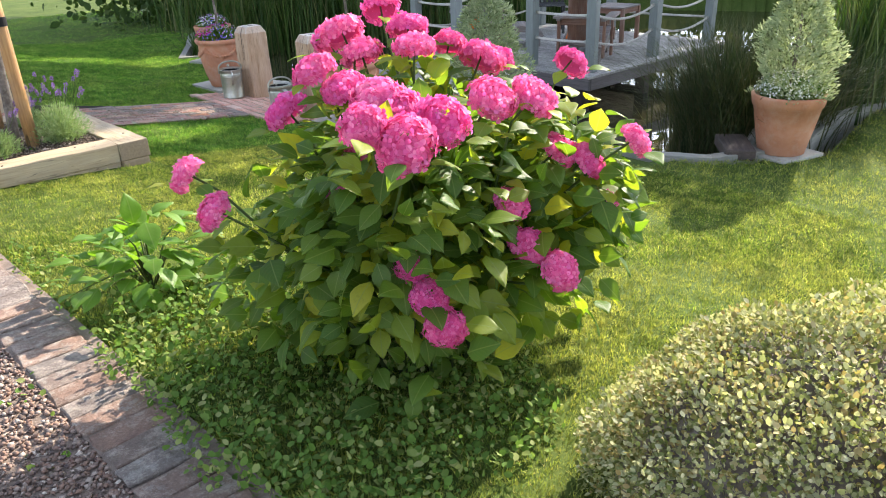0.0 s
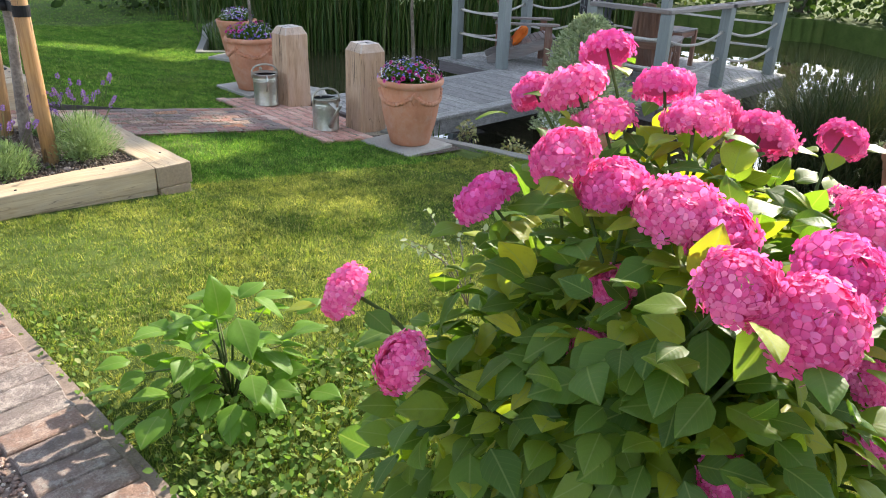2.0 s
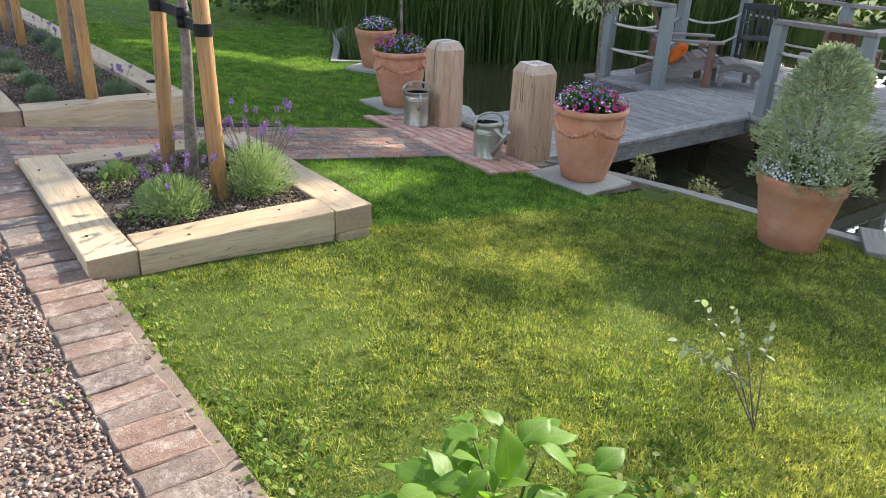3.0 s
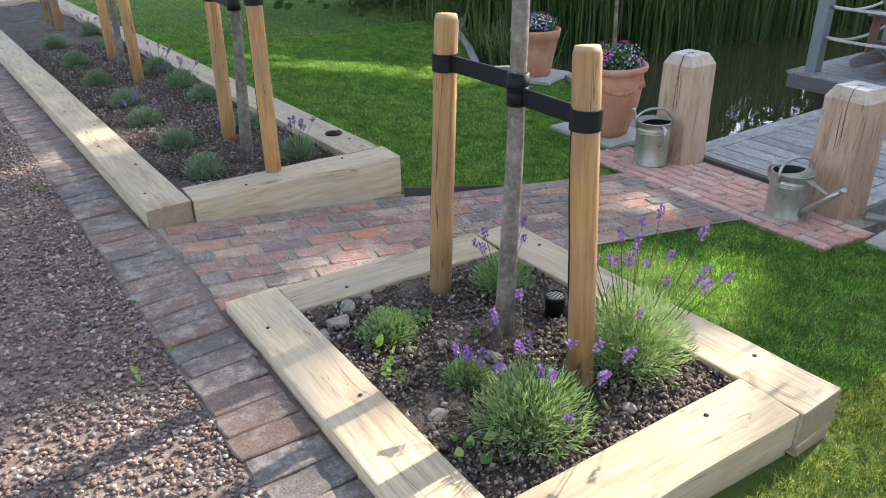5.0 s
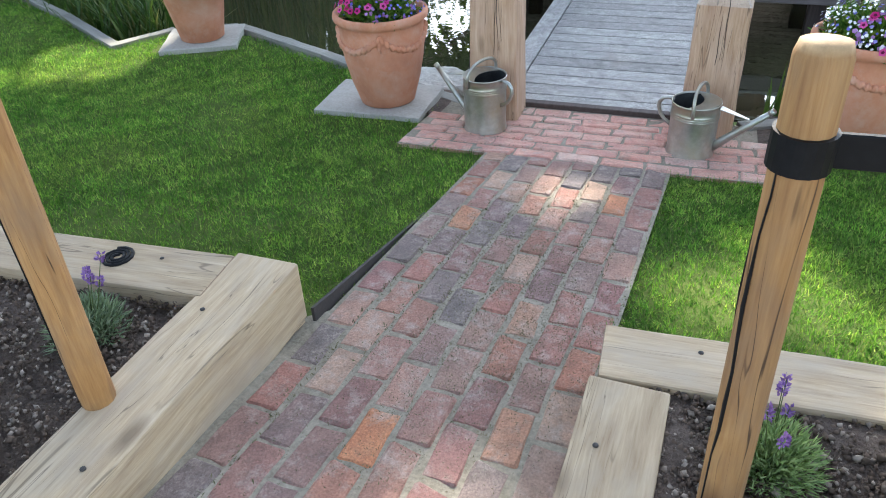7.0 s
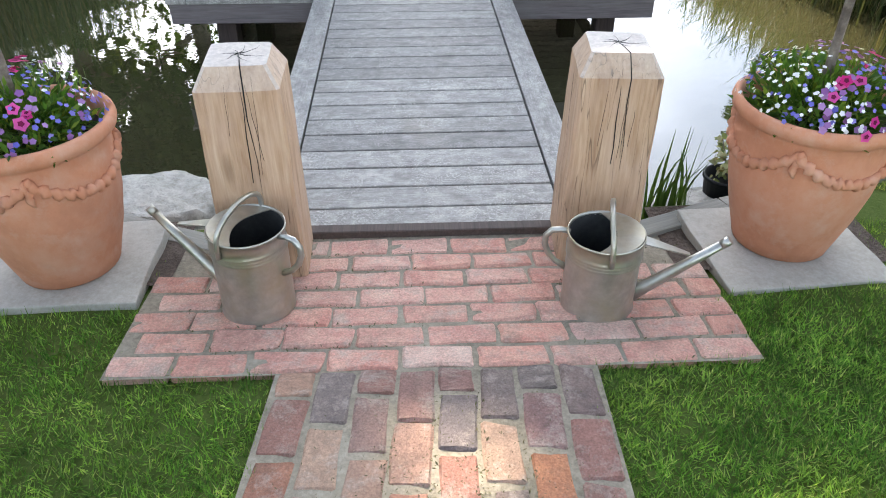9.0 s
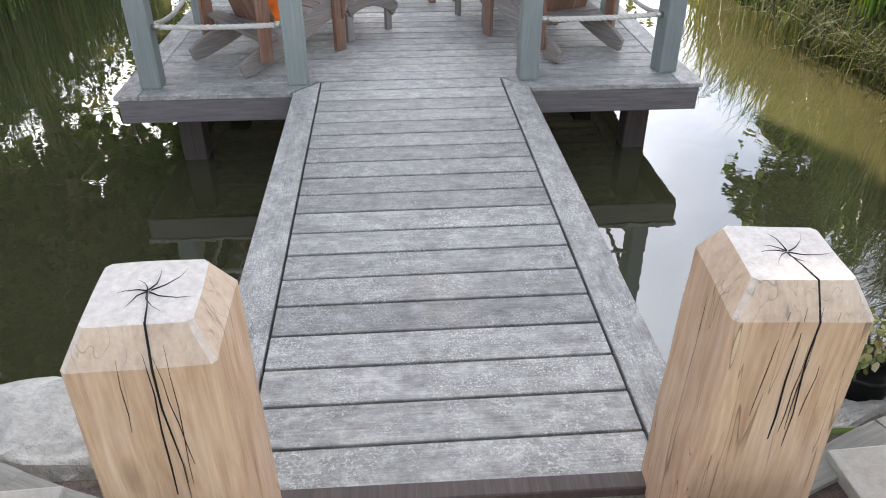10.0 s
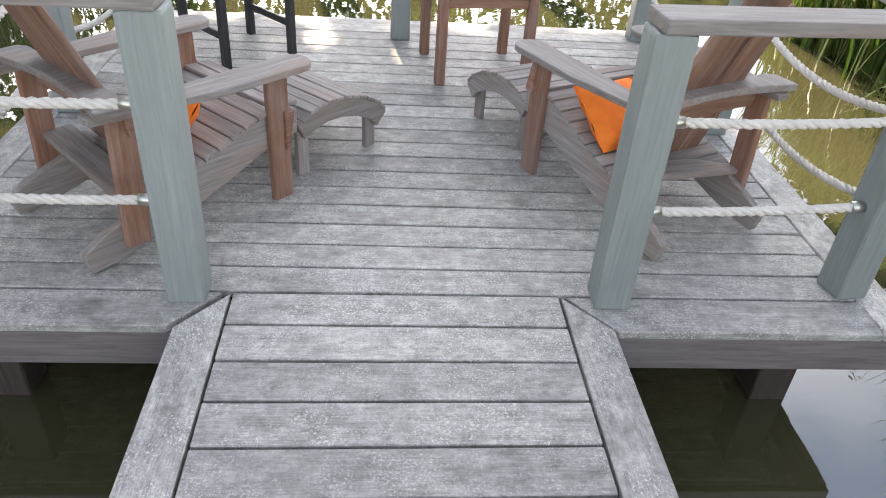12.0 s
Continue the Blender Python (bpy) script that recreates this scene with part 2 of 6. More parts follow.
def grass_mat(name, tones, dry):
    n = Nodes(name)
    col = n.ramp(n.island(), *zip((0.0, 0.3, 0.5, 0.8, 1.0), tones))
    v = n.coords((1, 1, 1), False)
    col = n.mix(n.ramp(n.noise(v, 1.5, 4, 0.6), (0.42, (0, 0, 0)), (0.66, (dry,) * 3)), col, (0.36, 0.355, 0.13))
    tuft = n.ramp(n.noise(v, 58, 4, 0.7), (0.36, (0.36, 0.45, 0.48)), (0.64, (1.5, 1.38, 1.2)))
    col = n.mix(1.0, col, tuft, "MULTIPLY")
    col = n.mix(1.0, col, n.ramp(n.noise(v, 7, 5, 0.7), (0.36, (0.52, 0.58, 0.56)), (0.64, (1.5, 1.4, 1.3))), "MULTIPLY")
    n.done(col, 0.75, spec=0.08)
    tr, mx = n.add("ShaderNodeBsdfTranslucent"), n.add("ShaderNodeMixShader", Fac=0.42)
    n.link(n.mix(1.0, col, (1.5, 1.55, 0.8), "MULTIPLY"), tr.inputs[0])
    n.link(n.bsdf.outputs[0], mx.inputs[1])
    n.link(tr.outputs[0], mx.inputs[2])
    n.link(mx.outputs[0], n.t.nodes["Material Output"].inputs[0])
    return n.m


M_GRASS = grass_mat("mown_grass", ((0.08, 0.135, 0.03), (0.19, 0.275, 0.062), (0.13, 0.205, 0.045), (0.31, 0.35, 0.10), (0.46, 0.42, 0.21)), 0.6)
M_LUSH = grass_mat("lush_grass", ((0.055, 0.145, 0.03), (0.14, 0.30, 0.058), (0.09, 0.225, 0.042), (0.20, 0.37, 0.08), (0.36, 0.42, 0.17)), 0.2)
M_LEAF = island_mat("hydrangea_leaf", (0.035, 0.09, 0.015), (0.065, 0.14, 0.02), (0.05, 0.115, 0.02), (0.10, 0.18, 0.025), (0.17, 0.21, 0.03), thin=0.4, rough=0.5)
M_TREELEAF = island_mat("tree_leaf", (0.025, 0.05, 0.012), (0.05, 0.085, 0.018), (0.035, 0.07, 0.014), (0.08, 0.11, 0.03), thin=0.3)
M_REED = island_mat("reed_leaf", (0.028, 0.06, 0.012), (0.06, 0.115, 0.02), (0.04, 0.085, 0.016), (0.095, 0.14, 0.03), (0.14, 0.14, 0.055), thin=0.25, rough=0.5)
M_SEDGE = island_mat("sedge_leaf", (0.025, 0.042, 0.014), (0.048, 0.068, 0.022), (0.072, 0.08, 0.032), (0.11, 0.10, 0.05), thin=0.2)
M_LAV = island_mat("lavender_leaf", (0.12, 0.18, 0.08), (0.22, 0.30, 0.14), (0.17, 0.255, 0.095), (0.32, 0.385, 0.21), thin=0.3)
M_LAVFLOWER = island_mat("lavender_flower", (0.13, 0.065, 0.23), (0.27, 0.155, 0.40), (0.19, 0.10, 0.31), thin=0.25)
M_LAVGREY = island_mat("grey_lavender_leaf", (0.11, 0.155, 0.10), (0.19, 0.245, 0.16), (0.15, 0.205, 0.11), (0.27, 0.32, 0.23), thin=0.2)
M_GREYLEAF = island_mat("grey_green_leaf", (0.17, 0.21, 0.12), (0.33, 0.37, 0.24), (0.24, 0.29, 0.17), (0.46, 0.48, 0.34), thin=0.3)
M_VARIEG = island_mat("variegated_leaf", (0.20, 0.23, 0.075), (0.46, 0.44, 0.25), (0.10, 0.13, 0.04), (0.60, 0.56, 0.38), (0.33, 0.24, 0.10), (0.15, 0.18, 0.055), (0.24, 0.25, 0.10), (0.52, 0.50, 0.33), thin=0.3)
M_BARK = mottled("grey_bark", (0.05, 0.038, 0.030), (0.14, 0.11, 0.088), (0.31, 0.265, 0.22), 9.0, 0.9, 0.9, 0.006, 38.0)


def water_mat():
    n = Nodes("pond_water")
    v = n.coords((1, 1, 1), False)
    n.bump(n.noise(v, 3.5, 3, 0.5, 0.4), 0.035, 0.05)
    c = n.ramp(n.noise(v, 0.8, 4, 0.6), (0.3, (0.042, 0.040, 0.019)), (0.7, (0.056, 0.053, 0.025)))
    n.bsdf.inputs["IOR"].default_value = 1.65
    return n.done(c, 0.012, spec=1.0)


M_WATER = water_mat()


# ---- mesh helpers ----
def part(name, bm, material, parent=None, label="", m=None):
    """Links a bmesh or a mesh as one object, under a thing or a part."""
    if isinstance(bm, bmesh.types.BMesh):
        me = bpy.data.meshes.new(name)
        bm.to_mesh(me)
        bm.free()
    else:
        me = bm
    if material and not me.materials:
        me.materials.append(material)
    ob = new(name, me)
    if parent:
        ob.parent = parent
    if m is not None:
        ob.matrix_basis = m
    if label:
        ob["label"] = label
    return ob


def thing(name, label, category, m=None, group="", kind=""):
    ob = tagged(new(name), label, category, group, kind)
    if m is not None:
        ob.matrix_basis = m
    return ob


def box(lx, ly, lz, bevel=0.006, seg=1):
    """A bevelled box, centred in x and y, standing on z = 0."""
    bm = bmesh.new()
    bmesh.ops.create_cube(bm, size=1)
    bmesh.ops.scale(bm, vec=(lx, ly, lz), verts=bm.verts)
    bmesh.ops.translate(bm, vec=(0, 0, lz / 2), verts=bm.verts)
    if bevel:
        bmesh.ops.bevel(bm, geom=bm.edges[:], offset=bevel, segments=seg, affect="EDGES", profile=0.6)
    return bm


def roughen(bm, amount, scale, seed=0.0):
    for v in bm.verts:
        v.co += noise.noise_vector(v.co * scale + Vector((seed, seed * 2, 0))) * amount
    return bm


def to_mesh(bm, name, material, smooth=False):
    me = bpy.data.meshes.new(name)
    if smooth:
        for f in bm.faces:
            f.smooth = True
    bm.to_mesh(me)
    bm.free()
    me.materials.append(material)
    return me


def mesh_np(name, v, f, material, smooth=False):
    me = bpy.data.meshes.new(name)
    v, f = np.asarray(v, np.float32), np.asarray(f, np.int32)
    me.vertices.add(len(v))
    me.vertices.foreach_set("co", v.ravel())
    me.loops.add(f.size)
    me.loops.foreach_set("vertex_index", f.ravel())
    me.polygons.add(len(f))
    me.polygons.foreach_set("loop_start", np.arange(len(f), dtype=np.int32) * f.shape[1])
    me.update(calc_edges=True)
    if smooth:
        me.polygons.foreach_set("use_smooth", np.ones(len(f), bool))
    me.materials.append(material)
    return me


def lathe(profile, segs=32):
    """A turned body from (radius, z) pairs."""
    bm = bmesh.new()
    rings = [[bm.verts.new((r * math.cos(2 * math.pi * i / segs), r * math.sin(2 * math.pi * i / segs), z)) for i in range(segs)] for r, z in profile]
    for a, b in zip(rings, rings[1:]):
        for i in range(segs):
            bm.faces.new((a[i], a[(i + 1) % segs], b[(i + 1) % segs], b[i]))
    for ring, flip in ((rings[0], True), (rings[-1], False)):
        bm.faces.new(ring[::-1] if flip else ring)
    for f in bm.faces:
        f.smooth = True
    return bm


def tube(points, radii, segs=8, bm=None, cap=True):
    """A round bar along points, with a radius at each."""
    bm = bm or bmesh.new()
    pts = [Vector(p) for p in points]
    if not isinstance(radii, (list, tuple)):
        radii = [radii] * len(pts)
    rings, side = [], None
    for i, (p, r) in enumerate(zip(pts, radii)):
        d = (pts[min(i + 1, len(pts) - 1)] - pts[max(i - 1, 0)]).normalized()
        if side is None:
            side = d.orthogonal().normalized()
        side = (side - d * side.dot(d)).normalized()
        up = d.cross(side)
        rings.append([bm.verts.new(p + (side * math.cos(2 * math.pi * k / segs) + up * math.sin(2 * math.pi * k / segs)) * r) for k in range(segs)])
    for a, b in zip(rings, rings[1:]):
        for k in range(segs):
            f = bm.faces.new((a[k], a[(k + 1) % segs], b[(k + 1) % segs], b[k]))
            f.smooth = True
    if cap:
        bm.faces.new(rings[0][::-1])
        bm.faces.new(rings[-1])
    return bm


RNG = np.random.default_rng(7)


def scatter(tv, tf, pos, axis_x, axis_z, scale):
    """Copies of a small shape: its x axis along axis_x, its z axis near axis_z."""
    tv, tf = np.asarray(tv, float), np.asarray(tf, int)
    x = axis_x / np.linalg.norm(axis_x, axis=1, keepdims=True)
    y = np.cross(axis_z, x)
    y /= np.linalg.norm(y, axis=1, keepdims=True) + 1e-9
    z = np.cross(x, y)
    rot = np.stack([x, y, z], axis=2)
    scale = np.asarray(scale)
    if scale.ndim == 1:
        scale = np.repeat(scale[:, None], 3, 1)
    v = np.einsum("nij,nkj->nki", rot, tv[None] * scale[:, None, :]) + pos[:, None, :]
    f = tf[None] + (np.arange(len(pos)) * len(tv))[:, None, None]
    return v.reshape(-1, 3), f.reshape(-1, tf.shape[1])


def unit(n):
    v = RNG.normal(size=(n, 3))
    return v / np.linalg.norm(v, axis=1, keepdims=True)


OCTA_V = [(1, 0, 0), (-1, 0, 0), (0, 1, 0), (0, -1, 0), (0, 0, 0.7), (0, 0, -0.7)]
OCTA_F = [(0, 2, 4), (2, 1, 4), (1, 3, 4), (3, 0, 4), (2, 0, 5), (1, 2, 5), (3, 1, 5), (0, 3, 5)]
BLADE_V = [(0, -0.5, 0), (0, 0.5, 0), (1, 0, 0.12)]
BLADE_F = [(0, 1, 2)]
# a folded oval leaf along x
LEAF_V = [(0, 0, 0), (0.3, 0.32, 0.06), (0.68, 0.30, 0.05), (1, 0, -0.06), (0.68, -0.30, 0.05), (0.3, -0.32, 0.06), (0.5, 0, 0)]
LEAF_F = [(0, 6, 1), (1, 6, 2), (2, 6, 3), (3, 6, 4), (4, 6, 5), (5, 6, 0)]
SLIM_V = [(0, 0, 0), (0.5, 0.16, 0.03), (1, 0, 0), (0.5, -0.16, 0.03)]
SLIM_F = [(0, 1, 2), (0, 2, 3)]


# ---- ground ----
WATER_Z = -1.0
POND = [(4.42, 8.45), (4.85, 9.6), (5.3, 10.62), (5.16, 11.1), (4.7, 11.37), (5.29, 12.43), (5.87, 13.6), (7.2, 15.0), (9, 14.6), (12, 13.2), (16, 12.5),
        (18, 8), (16, 4.4), (12, 3.2), (8.5, 2.75), (6.3, 2.42), (5.83, 2.62), (5.35, 2.96), (5.05, 3.47), (4.74, 4.9), (4.6, 5.6), (4.55, 6.3), (4.42, 6.9)]


def in_pond(x, y):
    inside = np.zeros(np.shape(x), bool)
    for (x0, y0), (x1, y1) in zip(POND, POND[1:] + POND[:1]):
        if y0 != y1:
            inside ^= ((y0 > y) != (y1 > y)) & (x < (x1 - x0) * (y - y0) / (y1 - y0) + x0)
    return inside


def ground_z(x, y):
    a = np.interp(x, [-3, 0.4, 1.75, 4.2, 9], [-0.03, -0.05, -0.2, -0.49, -0.5])
    b = np.interp(x, [-3, 0.3, 1.2, 1.9, 4, 6], [-0.1, -0.115, -0.13, -0.16, -0.42, -0.5])
    w = np.clip((np.asarray(y) - 4.5) / 2.5, 0, 1)
    w = w * w * (3 - 2 * w)
    return a * w + b * (1 - w)


def gz(x, y):
    return float(ground_z(x, y))


def edge_x(y):
    """The gravel side of the brick edging."""
    return 0.555 - 0.0505 * y


def build_ground():
    def axis(lo, hi, step):
        near = np.arange(lo, hi + 1e-6, step)
        far = np.array([0.5, 1.5, 4, 10, 25, 60, 150, 400, 900])
        return np.concatenate([lo - far[::-1], near, hi + far])

    xs, ys = axis(-5, 19, 0.1), axis(-5, 19, 0.1)
    x, y = np.meshgrid(xs, ys)
    z = np.where(in_pond(x, y), -1.7, ground_z(x, y))
    bumps = np.sin(x * 3.1 + 1.7 * np.sin(y * 2.3)) * np.sin(y * 2.7 + x) * 0.008
    z = z + bumps * (np.abs(z) < 1.2) - 0.012
    v = np.stack([x, y, z], 2).reshape(-1, 3)
    nx = len(xs)
    i, j = np.meshgrid(np.arange(nx - 1), np.arange(len(ys) - 1))
    k = (j * nx + i).ravel()
    f = np.stack([k, k + 1, k + nx + 1, k + nx], 1)
    tagged(new("ground", mesh_np("ground", v, f, M_GROUND, True)), "green garden turf ground sloping down to the pond", "ground", kind="structure")


build_ground()
w_bm = bmesh.new()
w_bm.faces.new([w_bm.verts.new(p) for p in ((3.9, 0.5, WATER_Z), (18.5, 0.5, WATER_Z), (18.5, 17, WATER_Z), (3.9, 17, WATER_Z))])
tagged(part("water", w_bm, M_WATER), "still murky olive-brown pond water", "water", kind="structure")


def strip(name, x0, x1, ys, lift, material, label, category):
    """A thin sheet over the ground between two lines x0(y) and x1(y)."""
    bm = bmesh.new()
    cols = 6
    rows = []
    for y in ys:
        a, b = x0(y), x1(y)
        rows.append([bm.verts.new((a + (b - a) * i / cols, y, gz(a + (b - a) * i / cols, y) + lift)) for i in range(cols + 1)])
    for r, s in zip(rows, rows[1:]):
        for i in range(cols):
            bm.faces.new((r[i], r[i + 1], s[i + 1], s[i]))
    return tagged(part(name, bm, material), label, category, kind="structure")


YS = [i * 0.25 - 5 for i in range(97)]
strip("gravel_drive", lambda y: -5.0, edge_x, YS, 0.006, M_GRAVELBED, "reddish brown gravel drive bed", "gravel")
edging = strip("pavement_edging", lambda y: edge_x(y) - 0.002, lambda y: edge_x(y) + 0.29, YS, 0.010, M_GRAVELBED, "row of weathered bricks edging the gravel drive", "edging")


def path_y(x):
    """The near edge of the path, which runs slightly askew."""
    return 7.035 - 0.05 * (x - 2.0)


def build_path():
    bm = bmesh.new()
    rows = []
    for i in range(32):
        x = 0.36 + 3.13 * i / 31
        w = 1.04 if x < 1.8 else 0.945
        rows.append([bm.verts.new((x, path_y(x) + w * j / 8, gz(x, path_y(x) + w * j / 8) + 0.010)) for j in range(9)])
    for a, b in zip(rows, rows[1:]):
        for j in range(8):
            bm.faces.new((a[j], b[j], b[j + 1], a[j + 1]))
    return tagged(part("pavement_path", bm, M_MORTAR), "old red and grey brick garden path with mossy joints", "path", kind="structure")


path = build_path()
landing = strip("pavement_landing", lambda y: 3.49, lambda y: 4.30, [6.46 + i * 0.0975 for i in range(21)], 0.009, M_MORTAR, "pink brick landing before the wooden bridge", "path")


strip("soil_margin", lambda y: 4.0, lambda y: 4.46, [5.75 + i * 0.1 for i in range(9)], 0.012, M_SOIL, "bare brown soil between the slab and the kerb", "soil")
strip("soil_margin", lambda y: 4.0, lambda y: 4.44, [8.36 + i * 0.1 for i in range(5)], 0.012, M_SOIL, "bare brown soil beside the gate post", "soil")


# ---- raised beds of oak sleepers ----
def bar(p0, p1, width, z0, z1, bevel=0.008, side=1):
    """A timber along p0 to p1 lying on their left (side 1) or right (-1), between two heights: bmesh and pose."""
    d = Vector((p1[0] - p0[0], p1[1] - p0[1], 0))
    ang = math.atan2(d.y, d.x)
    mid = Vector(((p0[0] + p1[0]) / 2, (p0[1] + p1[1]) / 2, z0)) + Vector((-math.sin(ang), math.cos(ang), 0)) * width / 2 * side
    return box(d.length, width, z1 - z0, bevel, 2), Matrix.Translation(mid) @ Matrix.Rotation(ang, 4, "Z")


BOLT = to_mesh(lathe([(0.0075, 0), (0.0075, 0.003), (0.004, 0.005)], 8), "bolt", M_STEEL)


def raised_bed(name, label, sw, se, ne, nw, width, z0, z1, lower):
    bed = thing(name, label, "planter")
    runs = [(nw, sw, 1), (sw, se, 1), (se, ne, 1), (ne, nw, 1)]
    for i, (a, b, s) in enumerate(runs):
        a, b = Vector(a), Vector(b)
        d = (b - a).normalized()
        if i in (1, 3):
            a, b = a + d * (width + 0.003), b - d * (width + 0.003) if i == 3 or lower == 1 else b
        if i == 2:
            b = b - d * 0.0
            a = a + d * (width + 0.003) if lower == 2 else a
        bm, m = bar(a, b, width, z0, z1, 0.009)
        bmesh.ops.subdivide_edges(bm, edges=[e for e in bm.edges if abs((e.verts[0].co - e.verts[1].co).x) > 0.3], cuts=10)
        roughen(bm, 0.006, 4.0, i * 3.1)
        part("sleeper", bm, M_SLEEPER, bed, m=m)
        bm, m = bar(a + Vector((-d.y, d.x)) * 0.012, b + Vector((-d.y, d.x)) * 0.012, width - 0.02, z0 - 0.26, z0 - 0.004, 0.008)
        part("lower_sleeper", bm, M_SLEEPER, bed, "lower oak sleeper, partly sunk in the ground", m=m)
        for k in range(max(2, int((b - a).length / 0.45))):
            t = (k + 0.5) / max(2, int((b - a).length / 0.45))
            p = a.lerp(b, t) + Vector((-d.y, d.x)) * width * (0.3 + 0.4 * (k % 2))
            part("bolt", BOLT, M_STEEL, bed, m=Matrix.Translation((p.x, p.y, z1 - 0.001)))
    return bed


A_SW, A_SE, A_NE, A_NW = (0.41, 8.06), (1.79, 8.02), (1.22, 17.0), (-0.06, 17.0)
B_SW, B_SE, B_NE, B_NW = (0.512, 5.49), (1.895, 5.48), (1.82, 7.05), (0.472, 7.10)
raised_bed("raised_bed", "long raised bed of pale oak sleepers beside the brick path", A_SW, A_SE, A_NE, A_NW, 0.22, -0.17, 0.05, 2)
raised_bed("raised_bed", "square raised bed of pale oak sleepers on the lawn corner", B_SW, B_SE, B_NE, B_NW, 0.21, -0.13, 0.0, 1)


def soil_sheet(quad, z, name, label):
    (x0, y0), (x1, y1), (x2, y2), (x3, y3) = quad
    bm = bmesh.new()
    nu, nv = 14, max(14, int((y3 - y0) * 10))
    grid = []
    for j in range(nv + 1):
        row = []
        for i in range(nu + 1):
            u, t = i / nu, j / nv
            x = (x0 * (1 - u) + x1 * u) * (1 - t) + (x3 * (1 - u) + x2 * u) * t
            y = (y0 * (1 - u) + y1 * u) * (1 - t) + (y3 * (1 - u) + y2 * u) * t
            row.append(bm.verts.new((x, y, z + 0.035 * noise.noise(Vector((x * 4, y * 4, 1))) + 0.02 * noise.noise(Vector((x * 14, y * 14, 5))))))
        grid.append(row)
    for a, b in zip(grid, grid[1:]):
        for i in range(nu):
            bm.faces.new((a[i], a[i + 1], b[i + 1], b[i])).smooth = True
    return tagged(part(name, bm, M_SOIL), label, "soil", kind="stuff")


soil_sheet([(0.6, 8.25), (1.62, 8.22), (1.05, 16.9), (0.1, 16.9)], -0.01, "bed_soil", "dark crumbly soil in the long raised bed")
soil_sheet([(0.7, 5.65), (1.72, 5.65), (1.64, 6.9), (0.6, 6.95)], -0.03, "bed_soil", "dark crumbly soil in the square raised bed")


def clods(n, x0, x1, y0, y1, z, name, label, lo=0.004, hi=0.016):
    x, y = RNG.uniform(x0, x1, n), RNG.uniform(y0, y1, n)
    x = x - 0.058 * (y - y0)
    s = RNG.uniform(lo, hi, n) * RNG.uniform(0.5, 1.3, n)
    s = np.stack([s * RNG.uniform(0.7, 1.3, n), s * RNG.uniform(0.7, 1.3, n), s], 1)
    v, f = scatter(OCTA_V, OCTA_F, np.stack([x, y, z + RNG.uniform(-0.005, 0.012, n)], 1), unit(n), unit(n), s)
    tagged(new(name, mesh_np(name, v, f, M_CLOD)), label, "soil", kind="stuff")


clods(24000, 0.66, 1.62, 8.26, 13.0, 0.0, "soil_clods", "loose clods, stones and bark bits on the long bed", 0.003, 0.011)
clods(9000, 0.68, 1.70, 5.68, 6.9, -0.025, "soil_clods", "loose clods and pebbles on the square bed", 0.003, 0.013)


M_STONE = mottled("field_stone", (0.16, 0.12, 0.10), (0.27, 0.215, 0.18), (0.38, 0.32, 0.27), 14.0, 0.85, 0.5, 0.004, 70.0)


def stone(x, y, z, r, label):
    bm = bmesh.new()
    bmesh.ops.create_icosphere(bm, subdivisions=2, radius=r)
    for v in bm.verts:
        v.co = Vector((v.co.x * 1.3, v.co.y, v.co.z * 0.6)) + noise.noise_vector(v.co * (1.2 / r) + Vector((x * 9, y * 9, 0))) * r * 0.4
    tagged(part("stone", bm, M_STONE, m=pose(x, y, z, 0, 0, x * 900)), label, "stone", "loose stones")


for sx, sy, sr in ((0.78, 6.75, 0.035), (0.86, 6.83, 0.03), (0.70, 6.70, 0.028), (0.95, 6.85, 0.02), (1.12, 6.25, 0.028), (1.02, 6.42, 0.018), (1.35, 6.1, 0.02), (1.3, 5.8, 0.022), (0.8, 6.1, 0.025), (1.55, 6.2, 0.018)):
    stone(sx, sy, -0.02, sr, "small rough stone lying on the bed soil")


# ---- staked young trees ----
def stake_mesh(height, r):
    bm = tube([(0, 0, -0.1), (0, 0, 0.3), (0, 0, height * 0.6), (0, 0, height - 0.02), (0, 0, height)], [r, r, r * 0.98, r * 0.96, r * 0.82], 14)
    bmesh.ops.rotate(bm, cent=(0, 0, 0), matrix=Matrix.Rotation(radians(90), 3, "Y"), verts=bm.verts)
    return to_mesh(bm, "stake", M_STAKE, True)


STAKE = stake_mesh(1.03, 0.043)
UPRIGHT = Matrix.Rotation(radians(-90), 4, "Y")
CRACKS = [to_mesh(tube([(0.03 + 0.07 * i, 0.0422 * math.cos(w), 0.0422 * math.sin(w)) for i in range(13) for w in [sw * math.sin(i * 0.9) + 0.3 * sw * math.sin(i * 2.7)]],
                       [0.0006 + 0.0034 * math.sin(math.pi * (i + 0.5) / 13) * (1 + 0.3 * math.sin(i * 1.7)) for i in range(13)], 4), "crack", M_BLACK) for sw in (0.14, -0.10)]


